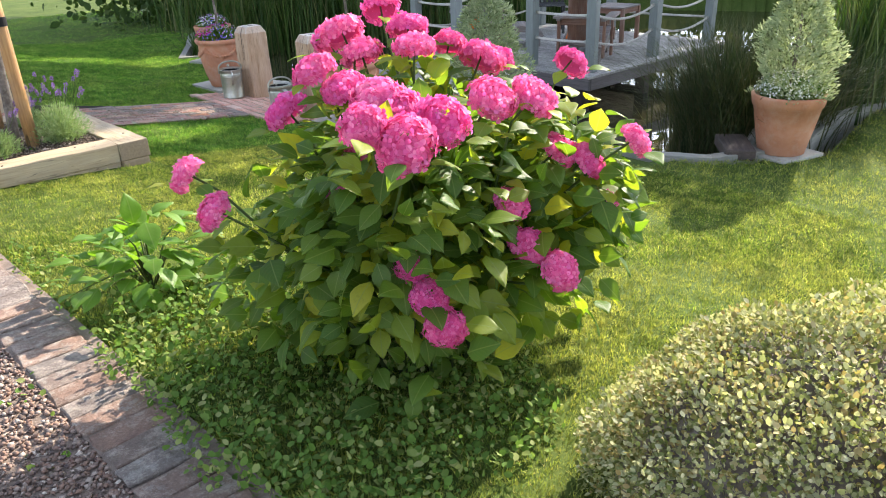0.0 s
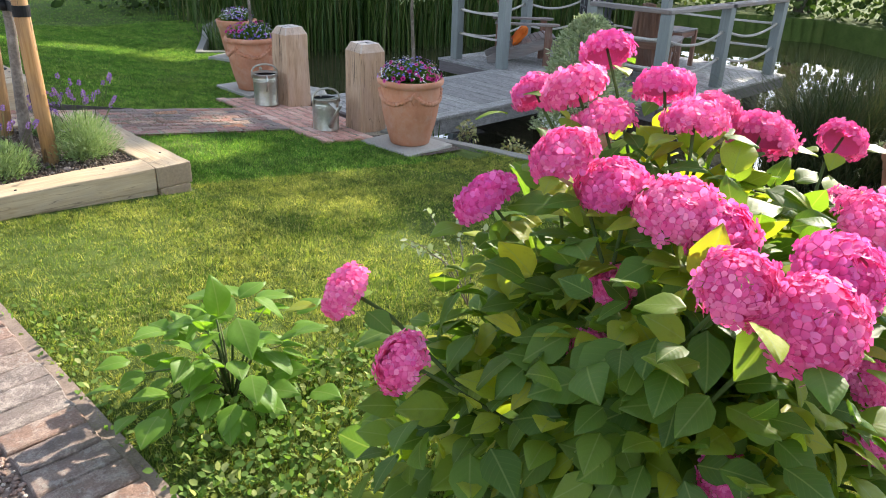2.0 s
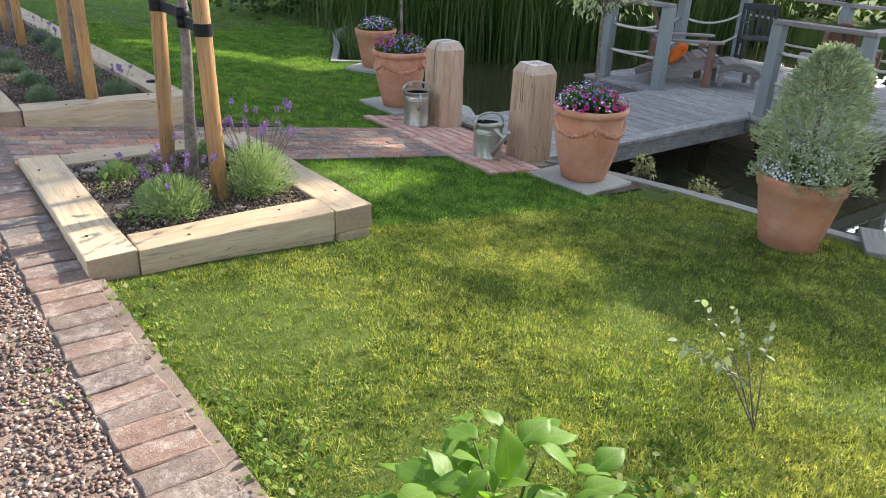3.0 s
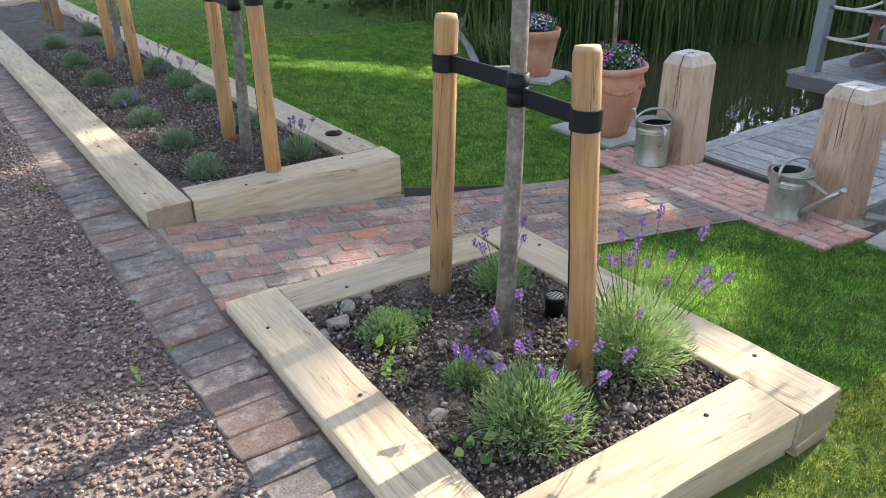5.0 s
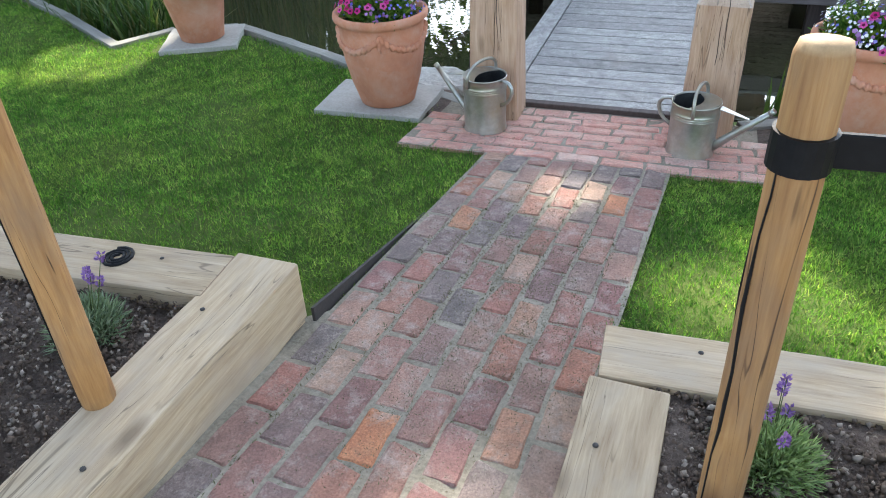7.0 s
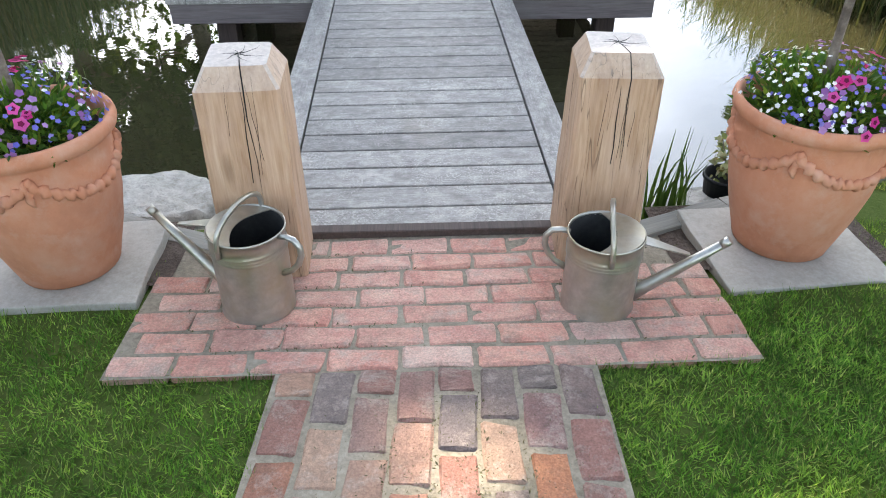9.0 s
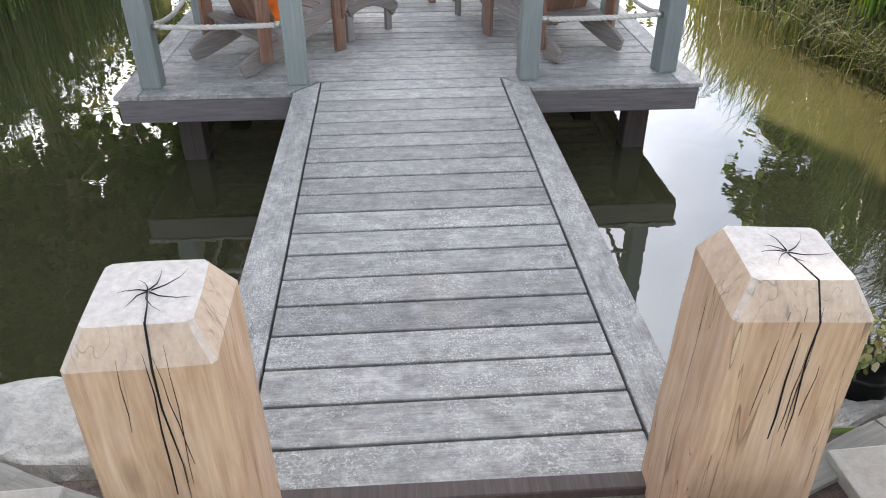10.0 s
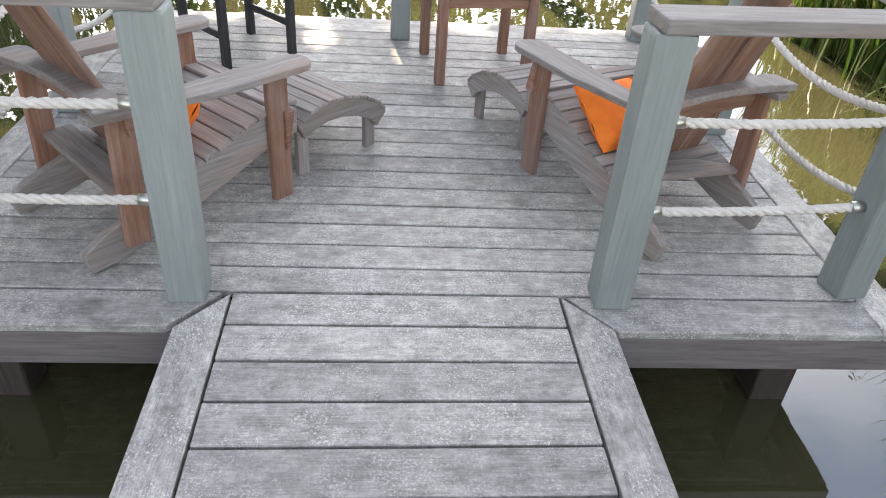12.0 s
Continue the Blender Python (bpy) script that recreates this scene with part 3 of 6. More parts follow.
def strap(parent, p, q, z, r, tr):
    """A belt round one stake and across to the trunk."""
    p, q = Vector((p[0], p[1], z)), Vector((q[0], q[1], z))
    ring = lathe([(r + 0.001, -0.030), (r + 0.004, -0.030), (r + 0.004, 0.030), (r + 0.001, 0.030)], 20)
    for f in ring.faces:
        f.smooth = False
    part("strap_loop", ring, M_BLACK, parent, "black rubber tree tie", Matrix.Translation(p))
    d = q - p
    ang = math.atan2(d.y, d.x)
    part("strap", box(d.length, 0.012, 0.056, 0.002), M_BLACK, parent, "black rubber tree tie", Matrix.Translation((p + q) / 2 - Vector((0, 0, 0.028))) @ Matrix.Rotation(ang, 4, "Z"))
    ring = lathe([(tr + 0.002, -0.03), (tr + 0.009, -0.03), (tr + 0.009, 0.03), (tr + 0.002, 0.03)], 16)
    part("strap_loop", ring, M_BLACK, parent, "black rubber tree tie", Matrix.Translation(q))


def crown(n, centre, radii, template, size, gaps=0.0, droop=0.3, hollow=0.35):
    """Leaves in an uneven crown: arrays of vertices and faces."""
    d = unit(n)
    r = RNG.uniform(hollow, 1, n) ** 0.6
    lump = np.array([0.78 + 0.34 * noise.noise(Vector(v) * 1.9 + Vector(centre)) for v in d])
    p = d * (r * lump)[:, None] * np.asarray(radii) + np.asarray(centre)
    if gaps:
        keep = np.array([noise.noise(Vector(q) * (1.6 / max(radii)) * 2 + Vector((9, 3, 1))) > gaps - 0.5 for q in p])
        p, d = p[keep], d[keep]
    n = len(p)
    ax = d + unit(n) * 0.8 + np.array([0, 0, -droop])
    up = d * 0.6 + unit(n) * 0.6 + np.array([0, 0, 0.7])
    return scatter(template[0], template[1], p, ax, up, size * RNG.uniform(0.6, 1.3, n))


def staked_tree(x, y, z, stakes, lean, label, belts=(0.87, 0.83)):
    """stakes: (x, y, lean along y, lean along x) for each; lean: the trunk's, along y and x."""
    t = thing("staked_tree", label, "tree", group="staked young trees")
    r = 0.027
    ky, kx = -math.tan(radians(lean[0])), math.tan(radians(lean[1]))
    pts = [(x - 0.012, y, z - 0.08), (x + 0.3 * kx, y + 0.3 * ky, z + 0.3), (x + 0.014 + 0.7 * kx, y + 0.01 + 0.7 * ky, z + 0.7), (x + 0.004 + 1.2 * kx, y + ky, z + 1.2), (x + 0.03 + kx, y + 0.02 + ky, z + 1.9), (x + 0.02 + kx, y + ky, z + 2.7)]
    bm = tube(pts, [r * 1.35, r * 1.1, r * 1.05, r * 0.95, r * 0.8, r * 0.4], 12)
    bmesh.ops.subdivide_edges(bm, edges=bm.edges[:], cuts=2)
    roughen(bm, 0.008, 14)
    part("trunk", to_mesh(bm, "trunk", M_BARK, True), None, t)
    bm = bmesh.new()
    for j in range(9):
        a, zz = j * 2.4, z + 1.7 + j * 0.11
        tip = (x + 0.5 * math.cos(a), y + 0.5 * math.sin(a), zz + 0.45)
        tube([(x + 0.02 + kx, y + ky, zz), (x + 0.25 * math.cos(a), y + 0.25 * math.sin(a), zz + 0.28), tip], [0.012, 0.008, 0.003], 6, bm)
    part("branchwork", bm, M_BARK, t)
    v, f = crown(520, (x, y, z + 2.45), (0.62, 0.62, 0.75), (LEAF_V, LEAF_F), 0.085, 0.42, 0.5)
    part("crown", mesh_np("crown", v, f, M_TREELEAF), None, t, "green leafy crown")
    for k, (sx, sy, ly, lx) in enumerate(stakes):
        m = Matrix.Translation((sx, sy, z)) @ Matrix.Rotation(radians(ly), 4, "X") @ Matrix.Rotation(radians(lx), 4, "Y") @ UPRIGHT
        s = part("stake", STAKE, None, t, "round orange pine stake with drying cracks", m)
        for j, a in enumerate((-30, 40) if k == 0 else (60, -55)):
            part("crack", CRACKS[(k + j) % 2], None, s, m=Matrix.Rotation(radians(a), 4, "X"))
        hh = belts[k]
        strap(t, (sx + math.sin(radians(lx)) * hh, sy - math.sin(radians(ly)) * hh), (x + 0.008 + 0.8 * kx, y + 0.85 * ky), z + hh, 0.043, 0.026)
    return t


staked_tree(1.25, 6.35, 0.0, ((1.222, 6.735, -0.5, 3.0), (1.27, 5.985, -5.0, 1.0)), (-1.0, 2.0), "young tree tied with black belts between two pine stakes")
staked_tree(1.13, 8.67, 0.0, ((1.15, 9.07, 5.0, 0.0), (1.12, 8.235, 2.0, 0.0)), (6.5, 0.0), "young grey-barked tree tied between two pine stakes", (0.87, 0.94))
staked_tree(1.04, 11.58, 0.0, ((1.04, 12.05, 3.0, 0.0), (1.04, 11.0, 2.0, 0.0)), (4.0, 0.0), "young grey-barked tree tied between two pine stakes")
staked_tree(0.88, 14.5, 0.0, ((0.88, 15.0, 1.0, 0.0), (0.88, 14.1, -1.0, 0.0)), (0.0, 0.0), "young grey-barked tree tied between two pine stakes")


# ---- gate posts ----
def gate_post(x, y, ang, z):
    s, h = 0.262, 0.805
    p = thing("gate_post", "stout square oak post with chamfered top and cracks", "post", pose(x, y, z, 0, 0, ang), "gate posts")
    bm = bmesh.new()
    c = 0.036
    prof = [(s / 2 + 0.012, -0.1), (s / 2 + 0.006, 0.2), (s / 2 + 0.002, 0.45), (s / 2, h - 0.068), (s / 2 - c, h)]
    rings = []
    for r, zz in prof:
        ring = []
        for sx, sy in ((1, 1), (-1, 1), (-1, -1), (1, -1)):
            b = 0.010
            ring += [bm.verts.new((sx * r, sy * (r - b), zz)), bm.verts.new((sx * (r - b), sy * r, zz))] if sx * sy > 0 else [bm.verts.new((sx * (r - b), sy * r, zz)), bm.verts.new((sx * r, sy * (r - b), zz))]
        rings.append(ring)
    for a, b in zip(rings, rings[1:]):
        for k in range(8):
            bm.faces.new((a[k], a[(k + 1) % 8], b[(k + 1) % 8], b[k]))
    bm.faces.new(rings[-1])
    bmesh.ops.subdivide_edges(bm, edges=bm.edges[:], cuts=3, use_grid_fill=True)
    roughen(bm, 0.006, 5, x + y)
    bmesh.ops.rotate(bm, cent=(0, 0, 0), matrix=Matrix.Rotation(radians(90), 3, "Y"), verts=bm.verts)
    part("post", bm, M_POST, p, m=UPRIGHT)
    bm = bmesh.new()
    rnd = random.Random(int(x * 100 + y * 10))
    for k in range(11):
        side, yy = rnd.choice(((-1, 0), (0, 1), (0, -1), (-1, 0))), rnd.uniform(-0.09, 0.09)
        z0, ln = rnd.uniform(0.1, 0.5), rnd.uniform(0.15, 0.42)
        if k < 3:
            side, yy, z0, ln = (-1, 0), (-0.005, 0.05, -0.05)[k], (0.32, 0.45, 0.5)[k], (0.45, 0.31, 0.26)[k]
        pts, rad, slant = [], [], rnd.uniform(-0.02, 0.02)
        for i in range(6):
            q = yy + rnd.uniform(-0.0025, 0.0025) + slant * i / 5
            e = s / 2 + 0.0008
            pts.append((side[0] * e, q, z0 + ln * i / 5) if side[0] else (q, side[1] * e, z0 + ln * i / 5))
            rad.append(0.0003 + 0.0013 * math.sin(math.pi * (0.15 + 0.85 * i / 5)) * (1.5 if k < 1 else 0.5))
        tube(pts, rad, 4, bm)
    # radial checks in the top, one of them running over the chamfer and down the face
    for k in range(7):
        a = k * 0.93 + rnd.uniform(0, 0.5)
        far = rnd.uniform(0.04, 0.09)
        pts = [(far * q * math.cos(a + 0.5 * q), far * q * math.sin(a + 0.5 * q) + rnd.uniform(-0.002, 0.002), h + 0.0005) for q in (0.05, 0.35, 0.7, 1.0)]
        tube(pts, [0.0014, 0.0010, 0.0006, 0.0002], 4, bm)
    e = s / 2 + 0.0008
    y0 = rnd.uniform(-0.03, 0.01)
    tube([(0, 0, h + 0.0005), (-0.05, y0 * 0.6, h + 0.0005), (-e + c, y0, h + 0.0005), (-e, y0 - 0.006, h - 0.068), (-e - 0.001, y0 - 0.004, h - 0.16), (-e - 0.002, y0 - 0.014, h - 0.30), (-e - 0.002, y0 - 0.012, h - 0.45)],
         [0.0008, 0.0014, 0.0022, 0.0026, 0.0019, 0.0011, 0.0003], 4, bm)
    part("crack", bm, M_BLACK, p, "dark drying cracks in the wood")
    return p


gate_post(4.165, 8.02, 2, -0.49)
gate_post(4.215, 6.825, -4, -0.49)


# ---- bridge and deck ----
def prism(points, z0, z1):
    """An upright prism over a plan outline, with eased edges."""
    bm = bmesh.new()
    lo, hi = [bm.verts.new((x, y, z0)) for x, y in points], [bm.verts.new((x, y, z1)) for x, y in points]
    bm.faces.new(lo)
    bm.faces.new(hi)
    for k in range(len(points)):
        j = (k + 1) % len(points)
        bm.faces.new((lo[k], lo[j], hi[j], hi[k]))
    bmesh.ops.recalc_face_normals(bm, faces=bm.faces[:])
    bmesh.ops.bevel(bm, geom=bm.edges[:], offset=0.003, segments=1, affect="EDGES")
    return bm


bridge = thing("footbridge", "grey weathered plank footbridge over the pond", "bridge")
pitch = 0.1672
BOARD = to_mesh(box(1.118, 0.1562, 0.034, 0.003), "plank", M_DECK)
Y_MID = 7.474
SKEW = Matrix.Translation((7.4, Y_MID, 0)) @ Matrix.Rotation(radians(0.4), 4, "Z") @ Matrix.Translation((-7.4, -Y_MID, 0))
for i in range(20):
    x = 4.4364 + pitch * i
    if x > 7.5:
        break
    part("plank", BOARD, None, bridge, m=SKEW @ pose(x, Y_MID, -0.518 + random.uniform(-0.001, 0.001), 0, 0, 90 + random.uniform(-0.15, 0.15)))
for sgn in (-1, 1):
    quad = [(-1.5, sgn * 0.074), (1.487, sgn * 0.074), (1.66, -sgn * 0.074), (-1.5, -sgn * 0.074)]
    part("side_board", prism(quad, 0, 0.032), M_DECK, bridge, m=SKEW @ pose(5.86, Y_MID + sgn * 0.643, -0.515, 0, 0, 0))
    part("beam", box(3.1, 0.07, 0.17, 0.004), M_DECK, bridge, m=SKEW @ pose(5.87, Y_MID + sgn * 0.63, -0.69, 0, 0, 0))
    part("beam", box(3.1, 0.07, 0.15, 0.004), M_DECK, bridge, m=SKEW @ pose(5.87, Y_MID + sgn * 0.2, -0.67, 0, 0, 0))
part("end_board", box(1.45, 0.03, 0.16, 0.004), M_DECK, bridge, m=SKEW @ pose(4.315, Y_MID, -0.665, 0, 0, 90))

deck = thing("deck", "square grey weathered plank deck standing in the pond", "deck")
DX0, DX1, DY0, DY1 = 7.345, 10.62, 5.66, 9.26
DPLANK = to_mesh(box(DY1 - DY0 - 0.31, 0.1365, 0.034, 0.003), "plank", M_DECK)
for i in range(21):
    x = 7.532 + 0.0737 + 0.1475 * i
    if x < DX1 - 0.2:
        part("plank", DPLANK, None, deck, m=pose(x, (DY0 + DY1) / 2, -0.518 + random.uniform(-0.001, 0.001), 0, 0, 90))
for y in (DY0 + 0.075, DY1 - 0.075):
    part("border_board", box(DX1 - DX0, 0.148, 0.031, 0.005), M_DECK, deck, m=pose((DX0 + DX1) / 2, y, -0.515))
for y0, y1, sgn in ((DY0 + 0.152, 6.742, 1), (DY1 - 0.152, 8.218, -1)):
    quad = [(0, 0), (y1 - y0, 0), (y1 - y0 + sgn * 0.146, -0.18), (0, -0.18)]
    part("border_board", prism(quad, 0, 0.031), M_DECK, deck, m=pose(DX0 + 0.001, y0, -0.515, 0, 0, 90))
for x, y0, y1 in ((DX1 - 0.075, DY0 + 0.152, DY1 - 0.152),):
    part("border_board", box(y1 - y0, 0.148, 0.031, 0.005), M_DECK, deck, m=pose(x, (y0 + y1) / 2, -0.515, 0, 0, 90))
for x in (DX0 + 0.03, DX1 - 0.03):
    part("fascia", box(DY1 - DY0 - 0.04, 0.035, 0.145, 0.004), M_FASCIA, deck, m=pose(x, (DY0 + DY1) / 2, -0.661, 0, 0, 90))
for y in (DY0 + 0.03, DY1 - 0.03):
    part("fascia", box(DX1 - DX0 - 0.1, 0.035, 0.145, 0.004), M_FASCIA, deck, m=pose((DX0 + DX1) / 2, y, -0.661))
PILE = to_mesh(box(1.05, 0.15, 0.15, 0.006), "support", M_PILE)
for x in (7.62, 9.0, 10.35):
    for y in (5.98, 7.48, 8.9):
        part("support", PILE, None, deck, "square dark timber pile standing in the water", m=Matrix.Translation((x + 0.075, y, -1.15)) @ UPRIGHT)


def deck_post(parent, x, y, h=0.96, s=0.125, ang=0.0):
    bm = box(h, s, s, 0.012, 2)
    bmesh.ops.translate(bm, vec=(h / 2, 0, -s / 2), verts=bm.verts)
    return part("post", bm, M_PAINT, parent, m=pose(x, y, -0.484, 0, 0, ang) @ UPRIGHT)


def rope(parent, p, q, sag, r=0.017):
    """A laid rope of three strands between two posts, with steel end cups."""
    p, q = Vector(p), Vector(q)
    n = max(16, int((q - p).length / 0.02))
    d = (q - p).normalized()
    s1, s2 = d.orthogonal().normalized(), d.cross(d.orthogonal().normalized())
    bm = bmesh.new()
    for k in range(3):
        pts = []
        for i in range(n + 1):
            t = i / n
            a = 2 * math.pi * (k / 3 + t * (q - p).length / 0.11)
            pts.append(p.lerp(q, t) + Vector((0, 0, -sag * 4 * t * (1 - t))) + (s1 * math.cos(a) + s2 * math.sin(a)) * r * 0.5)
        tube(pts, r * 0.56, 6, bm)
    ob = part("rope", bm, M_ROPE, parent, "thick pale twisted rope")
    for a, b in ((p, q), (q, p)):
        e = (b - a).normalized()
        part("rope_cup", tube([a - e * 0.005, a + e * 0.045], r * 1.15, 12), M_GALV, ob, "bright steel rope cup")


def galv():
    n = Nodes("galvanised_steel")
    v = n.coords((1, 1, 1))
    c = n.ramp(n.noise(v, 22, 5, 0.65), (0.3, (0.36, 0.355, 0.32)), (0.5, (0.43, 0.425, 0.385)), (0.7, (0.52, 0.515, 0.475)))
    c = n.mix(n.ramp(n.noise(v, 5, 5, 0.6), (0.45, (0, 0, 0)), (0.7, (0.8,) * 3)), c, (0.43, 0.385, 0.265))
    n.bump(n.noise(v, 9, 3, 0.5), 0.12, 0.01)
    return n.done(c, n.ramp(n.noise(v, 16, 4, 0.6), (0.3, (0.28,) * 3), (0.7, (0.42,) * 3)), 0.85)


M_GALV = galv()
# Dull zinc made near black to carry the shade inside the cans.
M_ZINCSHADE = mottled("shaded_oxidised_zinc", (0.012, 0.013, 0.013), (0.025, 0.026, 0.026), (0.05, 0.05, 0.048), 14.0, 0.7, 0.2, 0.003)

railing = thing("deck_railing", "green-grey painted post railing with two ropes and flat handrail", "railing")
PX0, PX1, PY0, PY1 = 7.52, 10.42, 5.84, 9.06
YL, YR = 8.175, 6.742
posts = {}
for key, x, y in (("nl", PX0, YL), ("nr", PX0, YR), ("cl", PX0, PY1), ("cr", PX0 + 0.08, PY0), ("sl", 8.97, PY1), ("sr", 8.97, PY0), ("fl", PX1, PY1), ("fr", PX1, PY0), ("fm", 10.25, 7.46)):
    posts[key] = (x, y)
    deck_post(railing, x, y, ang=12 if key == "cr" else 0)
for a, b in (("nl", "cl"), ("nr", "cr"), ("cl", "sl"), ("cr", "sr"), ("sl", "fl"), ("sr", "fr"), ("fl", "fm"), ("fm", "fr")):
    (ax, ay), (bx, by) = posts[a], posts[b]
    d = Vector((bx - ax, by - ay, 0)).normalized() * 0.064
    side = a in ("cl", "cr", "sl", "sr")
    for h in (0.36, 0.675):
        rope(railing, (ax + d.x, ay + d.y, -0.484 + h), (bx - d.x, by - d.y, -0.484 + h), 0.1 if side else 0.008)
    ang = math.degrees(math.atan2(by - ay, bx - ax))
    ln = math.hypot(bx - ax, by - ay) + 0.1
    part("handrail", box(ln, 0.15, 0.045, 0.008, 2), M_CHAIR, railing, "flat weathered timber handrail", pose((ax + bx) / 2, (ay + by) / 2, 0.477 + (0.002 if side else 0.0), 0, 0, ang))


# Dark strip added for the shade in the gap between bricks and bridge.
tagged(part("threshold_strip", box(0.055, 1.02, 0.05, 0.004), M_PILE, m=pose(4.325, 7.45, -0.501)), "dark strip standing in for the shaded gap before the bridge", "threshold", kind="structure")


# ---- terracotta pots ----
def terracotta():
    n = Nodes("terracotta")
    v = n.coords((1, 1, 1))
    c = n.ramp(n.noise(v, 4, 6, 0.65), (0.3, (0.42, 0.165, 0.085)), (0.5, (0.53, 0.225, 0.125)), (0.72, (0.58, 0.31, 0.205)))
    c = n.mix(n.ramp(n.noise(v, 11, 6, 0.7), (0.5, (0, 0, 0)), (0.74, (0.38,) * 3)), c, (0.58, 0.44, 0.35))
    c = n.mix(n.ramp(n.noise(v, 2.5, 4, 0.6), (0.55, (0, 0, 0)), (0.75, (0.35,) * 3)), c, (0.24, 0.13, 0.09))
    n.bump(n.noise(v, 70, 4, 0.6), 0.2, 0.003)
    return n.done(c, 0.85)


M_TERRA = terracotta()
M_COMPOST = mottled("potting_soil", (0.015, 0.011, 0.008), (0.03, 0.022, 0.016), (0.06, 0.045, 0.032), 20.0)


def swag_pot(x, y, z, turn, label):
    p = thing("terracotta_pot", label, "pot", pose(x, y, z, 0, 0, turn) @ Matrix.Diagonal((0.91, 0.91, 1.06, 1)), "swagged terracotta pots")
    prof = [(0.165, 0), (0.185, 0.006), (0.20, 0.05), (0.235, 0.15), (0.262, 0.26), (0.276, 0.36), (0.278, 0.43), (0.276, 0.465), (0.29, 0.475), (0.306, 0.487), (0.312, 0.505),
            (0.308, 0.522), (0.296, 0.53), (0.282, 0.526), (0.268, 0.505), (0.262, 0.46), (0.24, 0.455)]
    part("body", lathe(prof, 48), M_TERRA, p)
    part("compost", lathe([(0.01, 0.462), (0.262, 0.462), (0.2, 0.475), (0.01, 0.48)], 24), M_COMPOST, p, "dark potting compost")
    for k in range(4):
        a0 = k * math.pi / 2
        pts, rad = [], []
        for i in range(49):
            t = i / 48
            a, zz = a0 + t * math.pi / 2, 0.43 - 0.078 * 4 * t * (1 - t)
            r = np.interp(zz, [0.26, 0.36, 0.43], [0.262, 0.276, 0.278]) + 0.003
            pts.append((r * math.cos(a), r * math.sin(a), zz + 0.004 * math.sin(i * 1.9)))
            rad.append(0.0165 + 0.0055 * math.sin(i * 1.6) + 0.002 * math.sin(i * 4.1))
        part("swag", tube(pts, rad, 10), M_TERRA, p, "moulded garland in relief")
        drop = [(0.281 * math.cos(a0 + 0.02 * math.sin(j)), 0.281 * math.sin(a0 + 0.02 * math.sin(j)), 0.45 - 0.013 * j) for j in range(8)]
        part("swag_drop", tube(drop, [0.012, 0.02, 0.013, 0.018, 0.011, 0.015, 0.009, 0.004], 10), M_TERRA, p, "moulded tassel in relief")
    return p


def flared_pot(x, y, z, s, label):
    p = thing("terracotta_pot", label, "pot", pose(x, y, z), "plain terracotta pots")
    prof = [(0.19 * s, 0), (0.2 * s, 0.006), (0.245 * s, 0.2), (0.285 * s, 0.385), (0.298 * s, 0.39), (0.312 * s, 0.46), (0.314 * s, 0.475), (0.30 * s, 0.482), (0.288 * s, 0.478), (0.275 * s, 0.43), (0.25 * s, 0.42)]
    part("body", lathe(prof, 40), M_TERRA, p)
    part("compost", lathe([(0.01, 0.425), (0.27 * s, 0.425), (0.2 * s, 0.44), (0.01, 0.445)], 24), M_COMPOST, p, "dark potting compost")
    return p


def slab(x, y, z, lx, ly, ang, label="pale square stone paving slab under a pot"):
    bm = box(lx, ly, 0.06, 0.006, 2)
    bmesh.ops.subdivide_edges(bm, edges=bm.edges[:], cuts=3, use_grid_fill=True)
    roughen(bm, 0.006, 6, x)
    tagged(part("paving_slab", bm, M_SLAB, m=pose(x, y, z, 0, 0, ang)), label, "slab", group="paving slabs")


slab(4.12, 8.785, -0.49, 0.5, 0.69, 2)
slab(4.13, 6.13, -0.49, 0.52, 0.61, 4)
slab(5.01, 10.72, -0.52, 0.55, 0.6, 25)
slab(5.97, 2.70, -0.545, 0.48, 0.48, -15, "mossy stone paving slab under a pot")
swag_pot(4.12, 8.725, -0.43, 20, "swagged terracotta pot on a stone slab beside the bridge")
swag_pot(4.165, 6.125, -0.43, 55, "swagged terracotta pot with pale bloom on a slab")
flared_pot(5.01, 10.72, -0.46, 0.85, "plain terracotta pot at the pond edge")
flared_pot(4.42, 4.55, -0.46, 0.88, "wide plain terracotta pot at the pond edge")
flared_pot(5.97, 2.69, -0.485, 0.90, "wide plain terracotta pot with topiary by the pond")

M_STEMGREEN = island_mat("stem_green", (0.04, 0.07, 0.015), (0.07, 0.10, 0.025), (0.06, 0.06, 0.02))
M_DIANTHUS = island_mat("magenta_petal", (0.42, 0.015, 0.14), (0.55, 0.03, 0.24), (0.62, 0.10, 0.34), (0.36, 0.01, 0.10), thin=0.25)
M_LOBELIA = island_mat("blue_petal", (0.10, 0.10, 0.42), (0.18, 0.17, 0.55), (0.28, 0.24, 0.60), thin=0.25)
M_WHITE = island_mat("white_petal", (0.70, 0.70, 0.72), (0.80, 0.80, 0.80), (0.62, 0.62, 0.70), thin=0.2)
M_MAUVE = island_mat("mauve_petal", (0.24, 0.10, 0.30), (0.38, 0.22, 0.46), (0.18, 0.07, 0.20), thin=0.25)
M_EYE = island_mat("dark_flower_eye", (0.10, 0.004, 0.03), (0.16, 0.006, 0.05))
FLOWER_V = [(0, 0, 0)] + [(math.cos(k * math.pi / 5) * (1.0 if k % 2 == 0 else 0.74), math.sin(k * math.pi / 5) * (1.0 if k % 2 == 0 else 0.74), 0.15) for k in range(10)]
FLOWER_F = [(0, 1 + k, 1 + (k + 1) % 10) for k in range(10)]


